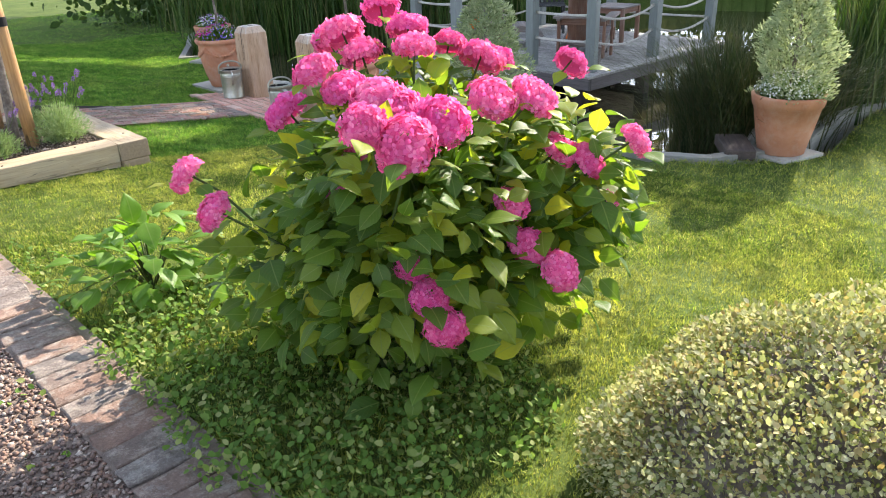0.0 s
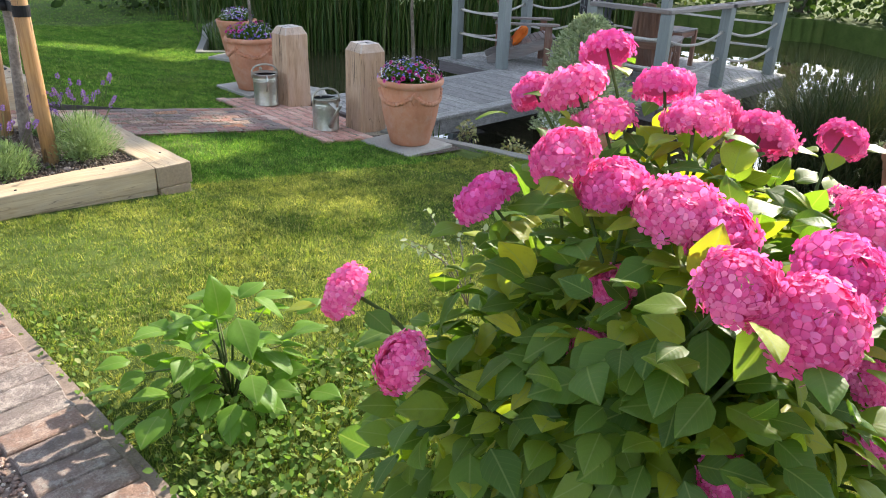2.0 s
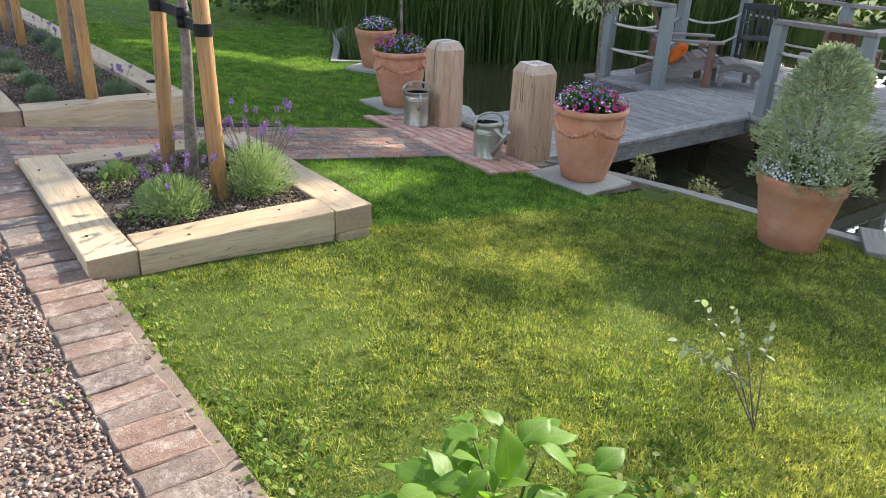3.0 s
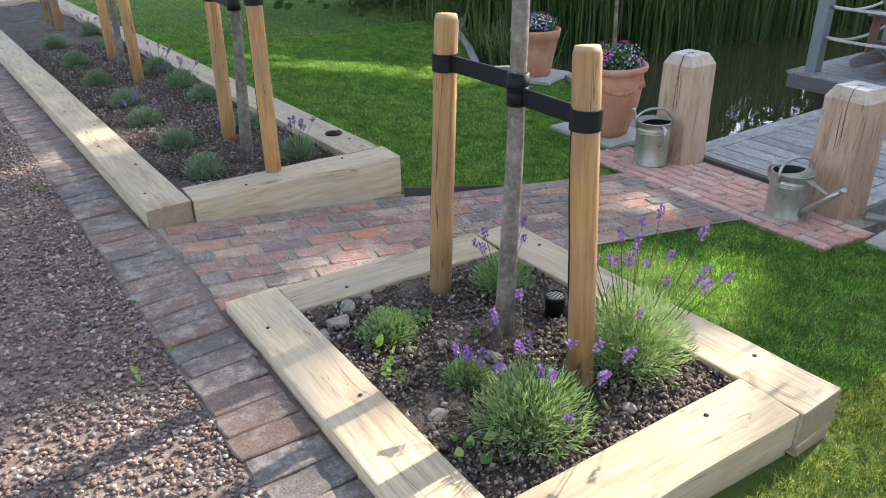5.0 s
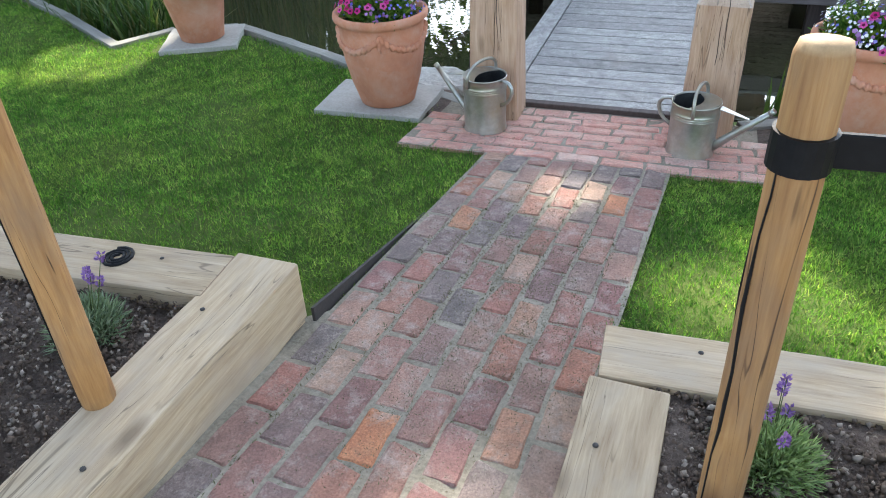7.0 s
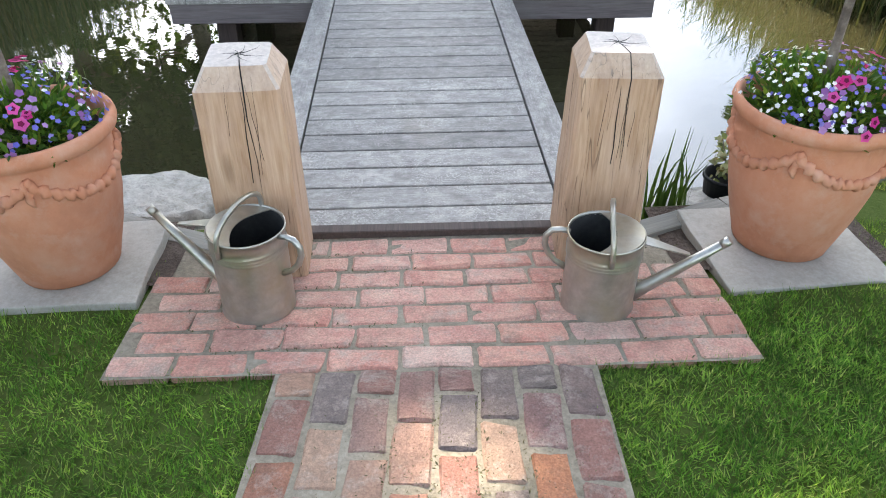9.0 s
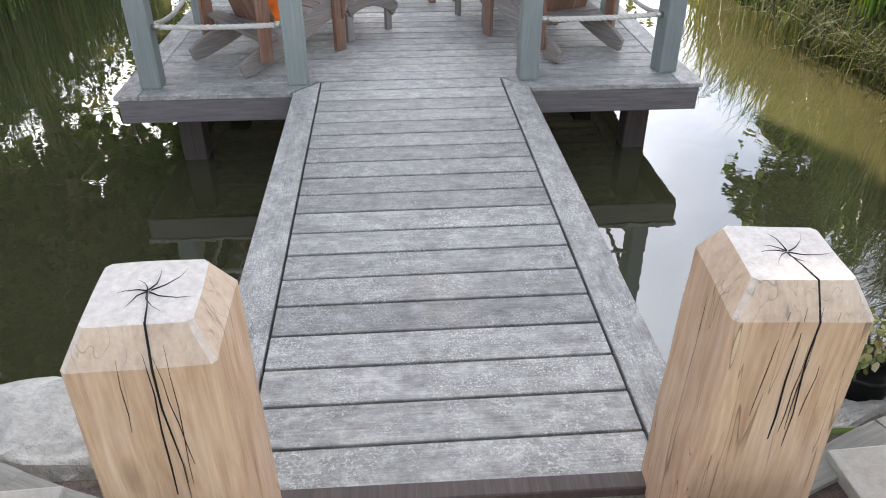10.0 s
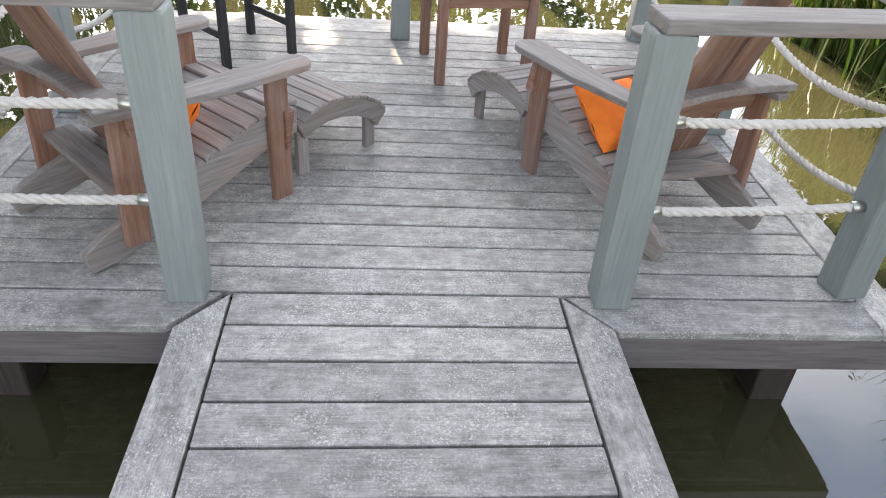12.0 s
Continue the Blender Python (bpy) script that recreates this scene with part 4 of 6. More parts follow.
def flowers(parent, name, n, centre, radii, size, material, label, eye=False):
    """Flowers in loose clusters over a low dome."""
    hub = unit(max(3, n // 14))
    d = hub[RNG.integers(0, len(hub), n)] + unit(n) * 0.55
    d /= np.linalg.norm(d, axis=1)[:, None]
    d[:, 2] = np.abs(d[:, 2]) * 0.92 + 0.08
    p = d * RNG.uniform(0.84, 1.06, n)[:, None] * np.asarray(radii) + np.asarray(centre) + np.array([0, 0, 0.01])
    up = d + unit(n) * 0.4 + np.array([0, 0, 0.3])
    ax = np.cross(up, unit(n))
    s = size * RNG.uniform(0.7, 1.2, n)
    v, f = scatter(FLOWER_V, FLOWER_F, p, ax, up, s)
    part(name, mesh_np(name, v, f, material), None, parent, label)["kind"] = "stuff"
    if eye:
        q = p + up / np.linalg.norm(up, axis=1)[:, None] * (0.14 * s)[:, None]
        v, f = scatter(FLOWER_V, FLOWER_F, q, ax, up, s * 0.42)
        part("flower_eye_mass", mesh_np("flower_eye_mass", v, f, M_EYE), None, parent, "dark crimson flower eyes")["kind"] = "stuff"


def bedding(x, y, z, r, label, white=60, blue=120, pink=46, mauve=60):
    t = thing("bedding_flowers", label, "flowers", group="bedding flowers in pots")
    v, f = crown(2600, (x, y, z + 0.03), (r * 1.02, r * 1.02, r * 0.62), (SLIM_V, SLIM_F), 0.045, 0.0, -0.5, 0.2)
    v[:, 2] = np.maximum(v[:, 2], z + 0.012)
    part("foliage", mesh_np("foliage", v, f, M_LEAF), None, t, "dense small green leaves")
    for nm, n, size, mat, lab in (("white_bloom_mass", white * 2, 0.0085, M_WHITE, "tiny white flowers"), ("blue_bloom_mass", blue * 2, 0.0095, M_LOBELIA, "small blue flowers"),
                                  ("pink_bloom_mass", pink, 0.021, M_DIANTHUS, "magenta pink flowers"), ("mauve_bloom_mass", mauve, 0.013, M_MAUVE, "dusky mauve flowers")):
        if n:
            flowers(t, nm, n, (x, y, z + 0.035), (r * 0.94, r * 0.94, r * 0.64), size, mat, lab, nm.startswith("pink"))
    return t


bedding(4.12, 8.725, 0.07, 0.275, "magenta, blue and white bedding flowers in a terracotta pot", 30, 70, 44, 40)
bedding(4.165, 6.125, 0.07, 0.285, "white, blue and magenta bedding flowers in a terracotta pot", 85, 75, 36, 50)
bedding(5.01, 10.72, -0.02, 0.24, "white and purple bedding flowers in a terracotta pot", 90, 40, 10, 120)
bedding(4.42, 4.55, -0.03, 0.29, "white frothy bedding flowers round the base of a topiary", 420, 0, 0, 0)
bedding(5.97, 2.69, -0.055, 0.29, "white frothy bedding flowers round the base of a topiary", 420, 0, 0, 0)


def standard_olive(x, y, z0, z1, label):
    t = thing("olive_tree", label, "tree", group="standard olive trees")
    part("trunk", tube([(x, y, z0), (x + 0.01, y, z0 + 0.3), (x - 0.005, y + 0.01, z1 - 0.2), (x, y, z1 + 0.1)], [0.018, 0.015, 0.013, 0.008], 10), M_BARK, t)
    bm = bmesh.new()
    for k in range(16):
        a, e = k * 2.4, 0.15 + 0.8 * (k % 5) / 4
        d = Vector((math.cos(a), math.sin(a), e)).normalized()
        tube([(x, y, z1 - 0.12 + 0.012 * k), Vector((x, y, z1 - 0.05)) + d * 0.2, Vector((x, y, z1)) + d * 0.42], [0.006, 0.004, 0.0015], 5, bm)
    part("branchwork", bm, M_BARK, t)
    v, f = crown(1300, (x, y, z1 + 0.2), (0.5, 0.5, 0.42), (SLIM_V, SLIM_F), 0.062, 0.38, 0.2, 0.15)
    part("crown", mesh_np("crown", v, f, M_GREYLEAF), None, t, "silvery narrow olive leaves")


standard_olive(4.18, 6.125, 0.02, 0.88, "standard olive tree with silvery leaves in a pot")
standard_olive(4.12, 8.725, 0.02, 1.12, "standard olive tree growing in a swagged pot")


def topiary(x, y, z, r, h, pointed, label):
    t = thing("topiary", label, "shrub", group="grey-green topiaries")
    part("stem", tube([(x, y, z - 0.05), (x, y, z + h * 0.7)], [0.02, 0.01], 8), M_BARK, t)
    n = 8500
    u = RNG.uniform(0, 1, n)
    a = RNG.uniform(0, 2 * np.pi, n)
    rad = r * (np.sqrt(np.clip(1 - (u * 1.02 - 0.28) ** 2 / 0.56, 0.0, 1)) * (1 - pointed * u) + 0.02)
    lump = np.array([0.84 + 0.55 * noise.noise(Vector((math.cos(q) * 1.9, math.sin(q) * 1.9, w * 4.2)) + Vector((x, y, 0))) for q, w in zip(a, u)])
    rad = rad * lump * RNG.uniform(0.55, 1.05, n) ** 0.5
    p = np.stack([x + rad * np.cos(a), y + rad * np.sin(a), z + u * h], 1)
    d = np.stack([np.cos(a), np.sin(a), 0.7 + 0 * a], 1)
    v, f = scatter(SLIM_V, SLIM_F, p, d + unit(n) * 0.9, d + unit(n) * 0.5, 0.042 * RNG.uniform(0.6, 1.3, n))
    part("foliage", mesh_np("foliage", v, f, M_GREYLEAF), None, t, "dense pale variegated small leaves")


topiary(4.42, 4.55, -0.02, 0.38, 0.80, 0.40, "pale grey-green cone topiary in a terracotta pot")
topiary(5.97, 2.69, -0.04, 0.31, 0.92, 0.08, "loose pale variegated topiary in a terracotta pot")


# ---- watering cans ----
def watering_can(x, y, z, turn, height, label):
    """A round can: the spout along local x, a D handle behind, a hoop across the top."""
    h = height
    c = thing("watering_can", label, "watering can", pose(x, y, z, 0, 0, turn), "watering cans")
    prof = [(0.112, 0), (0.1195, 0.003), (0.1205, 0.010), (0.1175, 0.016), (0.118, h - 0.085)]
    for k in range(3):
        prof += [(0.1182, h - 0.080 + k * 0.011), (0.1212, h - 0.0755 + k * 0.011), (0.1182, h - 0.071 + k * 0.011)]
    prof += [(0.1185, h - 0.006), (0.122, h - 0.004), (0.122, h + 0.003), (0.1185, h + 0.004), (0.117, h - 0.004), (0.1165, h - 0.010)]
    bm = lathe(prof, 48)
    bm.faces.ensure_lookup_table()
    bmesh.ops.delete(bm, geom=[bm.faces[-1]], context="FACES_ONLY")
    for v in bm.verts:
        v.co += noise.noise_vector(v.co * 9 + Vector((x * 7, y * 7, 0))) * 0.0022
    part("body", bm, M_GALV, c)
    # Inner wall of dull zinc, with the shade of the deep can painted in.
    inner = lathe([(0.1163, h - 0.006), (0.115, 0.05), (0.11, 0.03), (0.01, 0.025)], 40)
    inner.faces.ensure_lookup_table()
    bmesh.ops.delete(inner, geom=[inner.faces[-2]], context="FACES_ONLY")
    part("inner_wall", inner, M_ZINCSHADE, c, "dull oxidised inside, darkened for the shade of its depth")
    # the cover closes the spout side of the mouth, with a hollowed edge
    bm = bmesh.new()
    rim = [(0.117 * math.cos(a), 0.117 * math.sin(a)) for a in [radians(-102 + 8.5 * k) for k in range(25)]]
    edge = [(0.032 - 0.056 * (t * t), -0.1145 * t) for t in [-1 + k / 8 for k in range(1, 16)]]
    top = [bm.verts.new((px, py, h - 0.001 + 0.008 * max(0, px) / 0.117)) for px, py in rim + edge]
    low = [bm.verts.new((v.co.x, v.co.y, v.co.z - 0.003)) for v in top]
    bm.faces.new(top)
    bm.faces.new(low[::-1])
    for k in range(len(top)):
        j = (k + 1) % len(top)
        bm.faces.new((top[k], low[k], low[j], top[j]))
    bmesh.ops.triangulate(bm, faces=[f for f in bm.faces if len(f.verts) > 4])
    part("top_cover", bm, M_GALV, c, "bright half cover over the mouth")
    hoop = [(0.02, 0.124, h - 0.045), (0.02, 0.125, h - 0.01)] + [(0.02 - 0.012 * math.sin(math.pi * k / 14), 0.124 * math.cos(math.pi * k / 14), h + 0.085 * math.sin(math.pi * k / 14) ** 0.8) for k in range(1, 14)] + [(0.02, -0.125, h - 0.01), (0.02, -0.124, h - 0.045)]
    part("carry_handle", tube(hoop, 0.0088, 10), M_GALV, c)
    loop = [(-0.112, 0, h - 0.012), (-0.14, 0, h - 0.006), (-0.168, 0, h - 0.012), (-0.186, 0, h - 0.035), (-0.188, 0, h - 0.065), (-0.175, 0, h - 0.10), (-0.150, 0, h - 0.13), (-0.114, 0, h - 0.15)]
    part("back_handle", tube(loop, [0.009, 0.010, 0.0105, 0.0105, 0.0105, 0.010, 0.0095, 0.012], 10), M_GALV, c)
    part("spout", tube([(0.098, 0, 0.045), (0.15, 0, 0.095), (0.25, 0, 0.19), (0.352, 0, 0.288)], [0.025, 0.022, 0.017, 0.013], 14), M_GALV, c)
    part("spout_tip", tube([(0.346, 0, 0.282), (0.356, 0, 0.292), (0.366, 0, 0.302)], [0.0142, 0.0155, 0.0145], 14), M_GALV, c)
    bm = box(0.145, 0.05, 0.004, 0.001)
    for v in bm.verts:
        v.co.y *= 0.65 - 4.8 * v.co.x
    part("brace", bm, M_GALV, c, "flat strut from the rim to the spout", pose(0.19, 0, h - 0.035, 0, 14, 0))
    return c


watering_can(3.855, 8.012, -0.432, 67, 0.315, "dull galvanised watering can standing on the bricks")
watering_can(3.815, 6.892, -0.43, -103, 0.285, "dented galvanised watering can beside the gate post")


# ---- loungers ----
def board_curve(pts, half, thick):
    """A curved board standing on edge: a ribbon along pts in the xz plane, thick in y."""
    bm = bmesh.new()
    rows = []
    for i, (x, z) in enumerate(pts):
        a, b = pts[max(0, i - 1)], pts[min(len(pts) - 1, i + 1)]
        t = Vector((b[0] - a[0], b[1] - a[1])).normalized()
        h = half[i] if isinstance(half, list) else half
        nx, nz = -t.y * h, t.x * h
        rows.append([bm.verts.new((x + nx * s, y, max(0.0, z + nz * s))) for s, y in ((1, -thick / 2), (1, thick / 2), (-1, thick / 2), (-1, -thick / 2))])
    for a, b in zip(rows, rows[1:]):
        for k in range(4):
            bm.faces.new((a[k], b[k], b[(k + 1) % 4], a[(k + 1) % 4]))
    bm.faces.new(rows[0])
    bm.faces.new(rows[-1][::-1])
    bmesh.ops.recalc_face_normals(bm, faces=bm.faces[:])
    bmesh.ops.bevel(bm, geom=[e for e in bm.edges if len(e.link_faces) == 2 and e.calc_face_angle(0) > 0.9], offset=0.004, segments=1, affect="EDGES")
    return bm


def curve_point(pts, s):
    lens = [math.dist(a, b) for a, b in zip(pts, pts[1:])]
    d = s * sum(lens)
    for (a, b), ln in zip(zip(pts, pts[1:]), lens):
        if d <= ln or (a, b) == (pts[-2], pts[-1]):
            k = min(1, d / ln)
            return a[0] + (b[0] - a[0]) * k, a[1] + (b[1] - a[1]) * k, math.degrees(math.atan2(b[1] - a[1], b[0] - a[0]))
        d -= ln


def lounger(x, y, ang, label):
    c = thing("lounger", label, "chair", pose(x, y, -0.484, 0, 0, ang), "garden loungers")
    rail = [(0.015, 0.05), (0.10, 0.075), (0.25, 0.118), (0.42, 0.168), (0.58, 0.222), (0.72, 0.275), (0.84, 0.305), (0.94, 0.30)]
    for s in (-1, 1):
        part("side_rail", board_curve(rail, [0.042, 0.062, 0.07, 0.07, 0.07, 0.07, 0.066, 0.05], 0.034), M_CHAIR, c, m=pose(0, s * 0.265, 0))
        part("front_leg", box(0.54, 0.095, 0.032, 0.005), M_RED, c, "reddish brown front leg", pose(0.83, s * 0.299 + 0.016, 0.27) @ Matrix.Rotation(radians(90), 4, "X") @ Matrix.Rotation(radians(90), 4, "Z"))
        part("leg_bracket", prism([(0, 0), (0.05, 0), (0.015, 0.16), (0, 0.16)], 0, 0.03), M_RED, c, m=pose(0.845, s * 0.33, 0.375) @ Matrix.Rotation(radians(90), 4, "X") @ Matrix.Rotation(radians(90 * s - 90), 4, "X"))
        part("rear_leg", box(0.47, 0.09, 0.032, 0.005), M_RED, c, "reddish brown rear upright", pose(0.20, s * 0.299 + 0.016, 0.305, 0, 2, 0) @ Matrix.Rotation(radians(90), 4, "X") @ Matrix.Rotation(radians(90), 4, "Z"))
        nose = [(0.90 + 0.07 * math.cos(a), 0.318 + 0.072 * math.sin(a)) for a in [radians(-90 + 20 * k) for k in range(10)]]
        arm = [(0.10, 0.262), (0.45, 0.252)] + nose + [(0.55, 0.385), (0.30, 0.350), (0.10, 0.318)]
        part("armrest", prism([(px, s * py) for px, py in arm], 0.541, 0.567), M_CHAIR, c, "flat grey weathered armrest")
    bow = [(0.105 + 0.05 * (1 - (k / 8) ** 2), 0.36 * k / 8) for k in range(-8, 9)]
    ends = [(0.215, 0.365), (0.24, 0.33), (0.24, -0.33), (0.215, -0.365)]
    part("arm_rail", prism(bow + ends, 0.569, 0.597), M_CHAIR, c, "bowed grey board joining the arms behind the back")
    part("arm_brace", box(0.66, 0.095, 0.03, 0.004), M_RED, c, m=pose(0.215, 0, 0.52, 0, 0, 90) @ Matrix.Rotation(radians(80), 4, "X"))
    top = [(px, pz + 0.074) for px, pz in rail[2:]]
    slat = to_mesh(box(0.585, 0.060, 0.02, 0.004), "seat_slat", M_CHAIR)
    for k in range(11):
        px, pz, a = curve_point(top, (k + 0.5) / 11)
        part("seat_slat", slat, None, c, m=pose(px, 0, pz, 0, -a, 0) @ Matrix.Rotation(radians(90), 4, "Z"))
    part("back_support", box(0.60, 0.12, 0.028, 0.006), M_CHAIR, c, m=pose(0.25, 0, 0.22, 0, -8, 90))
    for k in range(7):
        t = (k - 3) / 3
        ln = 0.88 - 0.11 * t * t
        bm = box(ln, 0.076, 0.02, 0.005)
        bmesh.ops.translate(bm, vec=(ln / 2, 0, 0), verts=bm.verts)
        for v in bm.verts:
            v.co.y *= 0.8 + 0.30 * v.co.x / ln
        part("back_slat", bm, M_RED, c, "reddish brown fanned back slat", pose(0.40, t * 0.19, 0.215) @ Matrix.Rotation(radians(-113), 4, "Y") @ Matrix.Rotation(radians(-t * 5.5), 4, "Z"))
    foot = [(0.99, 0.215), (1.05, 0.245), (1.14, 0.262), (1.24, 0.256), (1.34, 0.228), (1.42, 0.185), (1.47, 0.135)]
    for s in (-1, 1):
        part("footrest_side", board_curve(foot, 0.042, 0.03), M_CHAIR, c, m=pose(0, s * 0.23, 0))
        part("footrest_leg", box(0.17, 0.06, 0.028, 0.004), M_CHAIR, c, m=pose(1.42, s * 0.205 + 0.014, 0.085) @ Matrix.Rotation(radians(90), 4, "X") @ Matrix.Rotation(radians(90), 4, "Z"))
        part("footrest_leg", box(0.2, 0.06, 0.028, 0.004), M_CHAIR, c, m=pose(1.02, s * 0.205 + 0.014, 0.1) @ Matrix.Rotation(radians(90), 4, "X") @ Matrix.Rotation(radians(90), 4, "Z"))
    top = [(px + 0.012, pz + 0.038) for px, pz in foot]
    slat = to_mesh(box(0.50, 0.048, 0.016, 0.003), "footrest_slat", M_CHAIR)
    for k in range(11):
        px, pz, a = curve_point(top, (k + 0.5) / 11)
        part("footrest_slat", slat, None, c, m=pose(px, 0, pz, 0, -a, 0) @ Matrix.Rotation(radians(90), 4, "Z"))
    return c


def fabric():
    n = Nodes("orange_fabric")
    v = n.coords((1, 1, 1))
    c = n.ramp(n.noise(v, 9, 4, 0.6), (0.3, (0.72, 0.13, 0.012)), (0.7, (0.90, 0.22, 0.025)))
    n.bump(n.noise(v, 240, 2, 0.5), 0.3, 0.002)
    return n.done(c, 0.9)


M_FABRIC = fabric()


def cushion(x, y, z, ang, tilt, label):
    bm = bmesh.new()
    bmesh.ops.create_grid(bm, x_segments=14, y_segments=14, size=0.155)
    g = bmesh.ops.duplicate(bm, geom=bm.verts[:] + bm.edges[:] + bm.faces[:])
    low = {v for v in g["geom"] if isinstance(v, bmesh.types.BMVert)}
    for v in bm.verts:
        u, w = v.co.x / 0.155, v.co.y / 0.155
        h = 0.062 * (max(0, 1 - u ** 4) * max(0, 1 - w ** 4)) ** 0.6 + 0.004 * math.sin(9 * u + 4 * w)
        v.co.x *= 1 - 0.07 * (1 - abs(w)) * abs(u)
        v.co.y *= 1 - 0.07 * (1 - abs(u)) * abs(w)
        v.co.z = -h if v in low else h
    bmesh.ops.remove_doubles(bm, verts=bm.verts, dist=0.002)
    for f in bm.faces:
        f.smooth = True
    bmesh.ops.recalc_face_normals(bm, faces=bm.faces[:])
    tagged(part("cushion", bm, M_FABRIC, m=pose(x, y, z, 0, 0, ang) @ pose(0, 0, 0, 0, tilt, 0)), label, "cushion", "orange cushions")


def on_lounger(x, y, ang, fx, fy):
    a = radians(ang)
    return x + fx * math.cos(a) - fy * math.sin(a), y + fx * math.sin(a) + fy * math.cos(a)


LL, LR = (7.77, 8.735, -43), (7.845, 6.25, 26)
lounger(*LL, "weathered wooden slatted lounger with footrest beside the rope railing")
lounger(*LR, "weathered wooden slatted lounger with footrest, holding an orange cushion")
for (lx, ly, la) in (LL, LR):
    back = 0.46 if la < 0 else 0.55
    cx, cy = on_lounger(lx, ly, la, back, -0.08 if la < 0 else 0.10)
    cushion(cx, cy, -0.484 + (0.375 if la < 0 else 0.365), la, -50 if la < 0 else -38, "bright orange square cushion leaning on a lounger back")


# ---- table and chair on the deck ----
def side_table(x, y, ang):
    t = thing("side_table", "small square weathered wooden table on the deck", "table", pose(x, y, -0.484, 0, 0, ang))
    h, s = 0.5, 0.5
    for k in range(5):
        part("top_slat", box(s + 0.06, 0.105, 0.022, 0.004), M_CHAIR, t, m=pose(0, (k - 2) * 0.11, h, 0, 0, 0))
    for sx in (-1, 1):
        for sy in (-1, 1):
            part("leg", box(h, 0.055, 0.055, 0.005), M_RED, t, m=pose(sx * s / 2 - 0.0, sy * s / 2, h / 2) @ Matrix.Rotation(radians(90), 4, "Y") @ pose(0, 0, -0.0275))
    for sy in (-1, 1):
        part("apron", box(s - 0.06, 0.02, 0.07, 0.003), M_RED, t, m=pose(0, sy * s / 2, h - 0.073))
        part("apron", box(s - 0.06, 0.02, 0.07, 0.003), M_RED, t, m=pose(sy * s / 2, 0, h - 0.073, 0, 0, 90))


def dark_chair(x, y, ang):
    t = thing("garden_chair", "black painted wooden garden chair on the deck", "chair", pose(x, y, -0.484, 0, 0, ang))
    h, s = 0.43, 0.44
    for sx, sy in ((1, 1), (1, -1), (-1, 1), (-1, -1)):
        ln = h if sx > 0 else 0.88
        part("leg", box(ln, 0.045, 0.045, 0.005), M_DARK, t, m=pose(sx * s / 2, sy * s / 2, ln / 2) @ Matrix.Rotation(radians(90), 4, "Y") @ pose(0, 0, -0.022))
    for k in range(6):
        part("seat_slat", box(s + 0.05, 0.07, 0.02, 0.004), M_DARK, t, m=pose(-s / 2 + 0.01 + k * 0.085, 0, h, 0, 0, 90))
    for sy in (-1, 1):
        part("stretcher", box(s - 0.05, 0.02, 0.04, 0.003), M_DARK, t, m=pose(0, sy * s / 2, 0.16))
        part("seat_rail", box(s - 0.05, 0.02, 0.06, 0.003), M_DARK, t, m=pose(0, sy * s / 2, h - 0.065))
        part("armrest", box(s + 0.04, 0.05, 0.022, 0.004), M_DARK, t, m=pose(0, sy * s / 2, 0.64))
    part("top_rail", box(s, 0.03, 0.08, 0.006), M_DARK, t, m=pose(-s / 2, 0, 0.8, 0, 0, 90))
    for k in range(5):
        part("back_slat", box(0.36, 0.045, 0.015, 0.003), M_DARK, t, m=pose(-s / 2, (k - 2) * 0.08, 0.62) @ Matrix.Rotation(radians(90), 4, "Y") @ pose(0, 0, -0.007))


side_table(9.75, 7.03, 8)
dark_chair(9.88, 8.42, -138)


# ---- pond edge ----
def kerb(points, width, z, drop, label):
    t = thing("pond_kerb", label, "kerb", kind="structure")
    for p, q in zip(points, points[1:]):
        bm, m = bar(p, q, width, z - drop, z, 0.006, -1)
        bmesh.ops.subdivide_edges(bm, edges=[e for e in bm.edges if abs((e.verts[0].co - e.verts[1].co).x) > 0.2], cuts=6)
        roughen(bm, 0.006, 5, p[0])
        part("kerb_board", bm, M_KERB, t, m=m)


M_KERB = wood("kerb_timber", (0.17, 0.16, 0.13), (0.28, 0.265, 0.225), (0.39, 0.37, 0.32), (0.2, 0.2, 0.17), 0.4)
kerb([(4.235, 8.27), (4.40, 8.64), (4.87, 9.6), (5.34, 10.63), (5.18, 11.1), (4.69, 11.38), (5.3, 12.45), (5.88, 13.6), (7.1, 14.95)], 0.09, -0.475, 0.6, "pale timber board kerb along the pond bank")
kerb([(8.5, 2.49), (7.3, 2.74), (6.4, 2.62), (5.83, 2.72), (5.35, 2.96), (5.07, 3.47), (4.76, 4.9), (4.60, 5.6), (4.40, 6.2), (4.225, 6.62)], 0.10, -0.455, 0.6, "grey timber board kerb along the lawn and pond")


def rock(x, y, z, s, ang, label, name="rock"):
    bm = bmesh.new()
    bmesh.ops.create_icosphere(bm, subdivisions=4, radius=1)
    for v in bm.verts:
        n = noise.noise_vector(v.co * 1.3 + Vector((x * 3, y * 3, 0)))
        v.co = Vector((v.co.x * s[0], v.co.y * s[1], max(-0.5, min(0.55, v.co.z)) * s[2])) + n * 0.16 * min(s)
        v.co += noise.noise_vector(v.co * 11) * 0.022 + noise.noise_vector(v.co * 31) * 0.009
    tagged(part(name, bm, M_ROCK, m=pose(x, y, z, 0, 0, ang)), label, "rock", group="pond edge rocks")


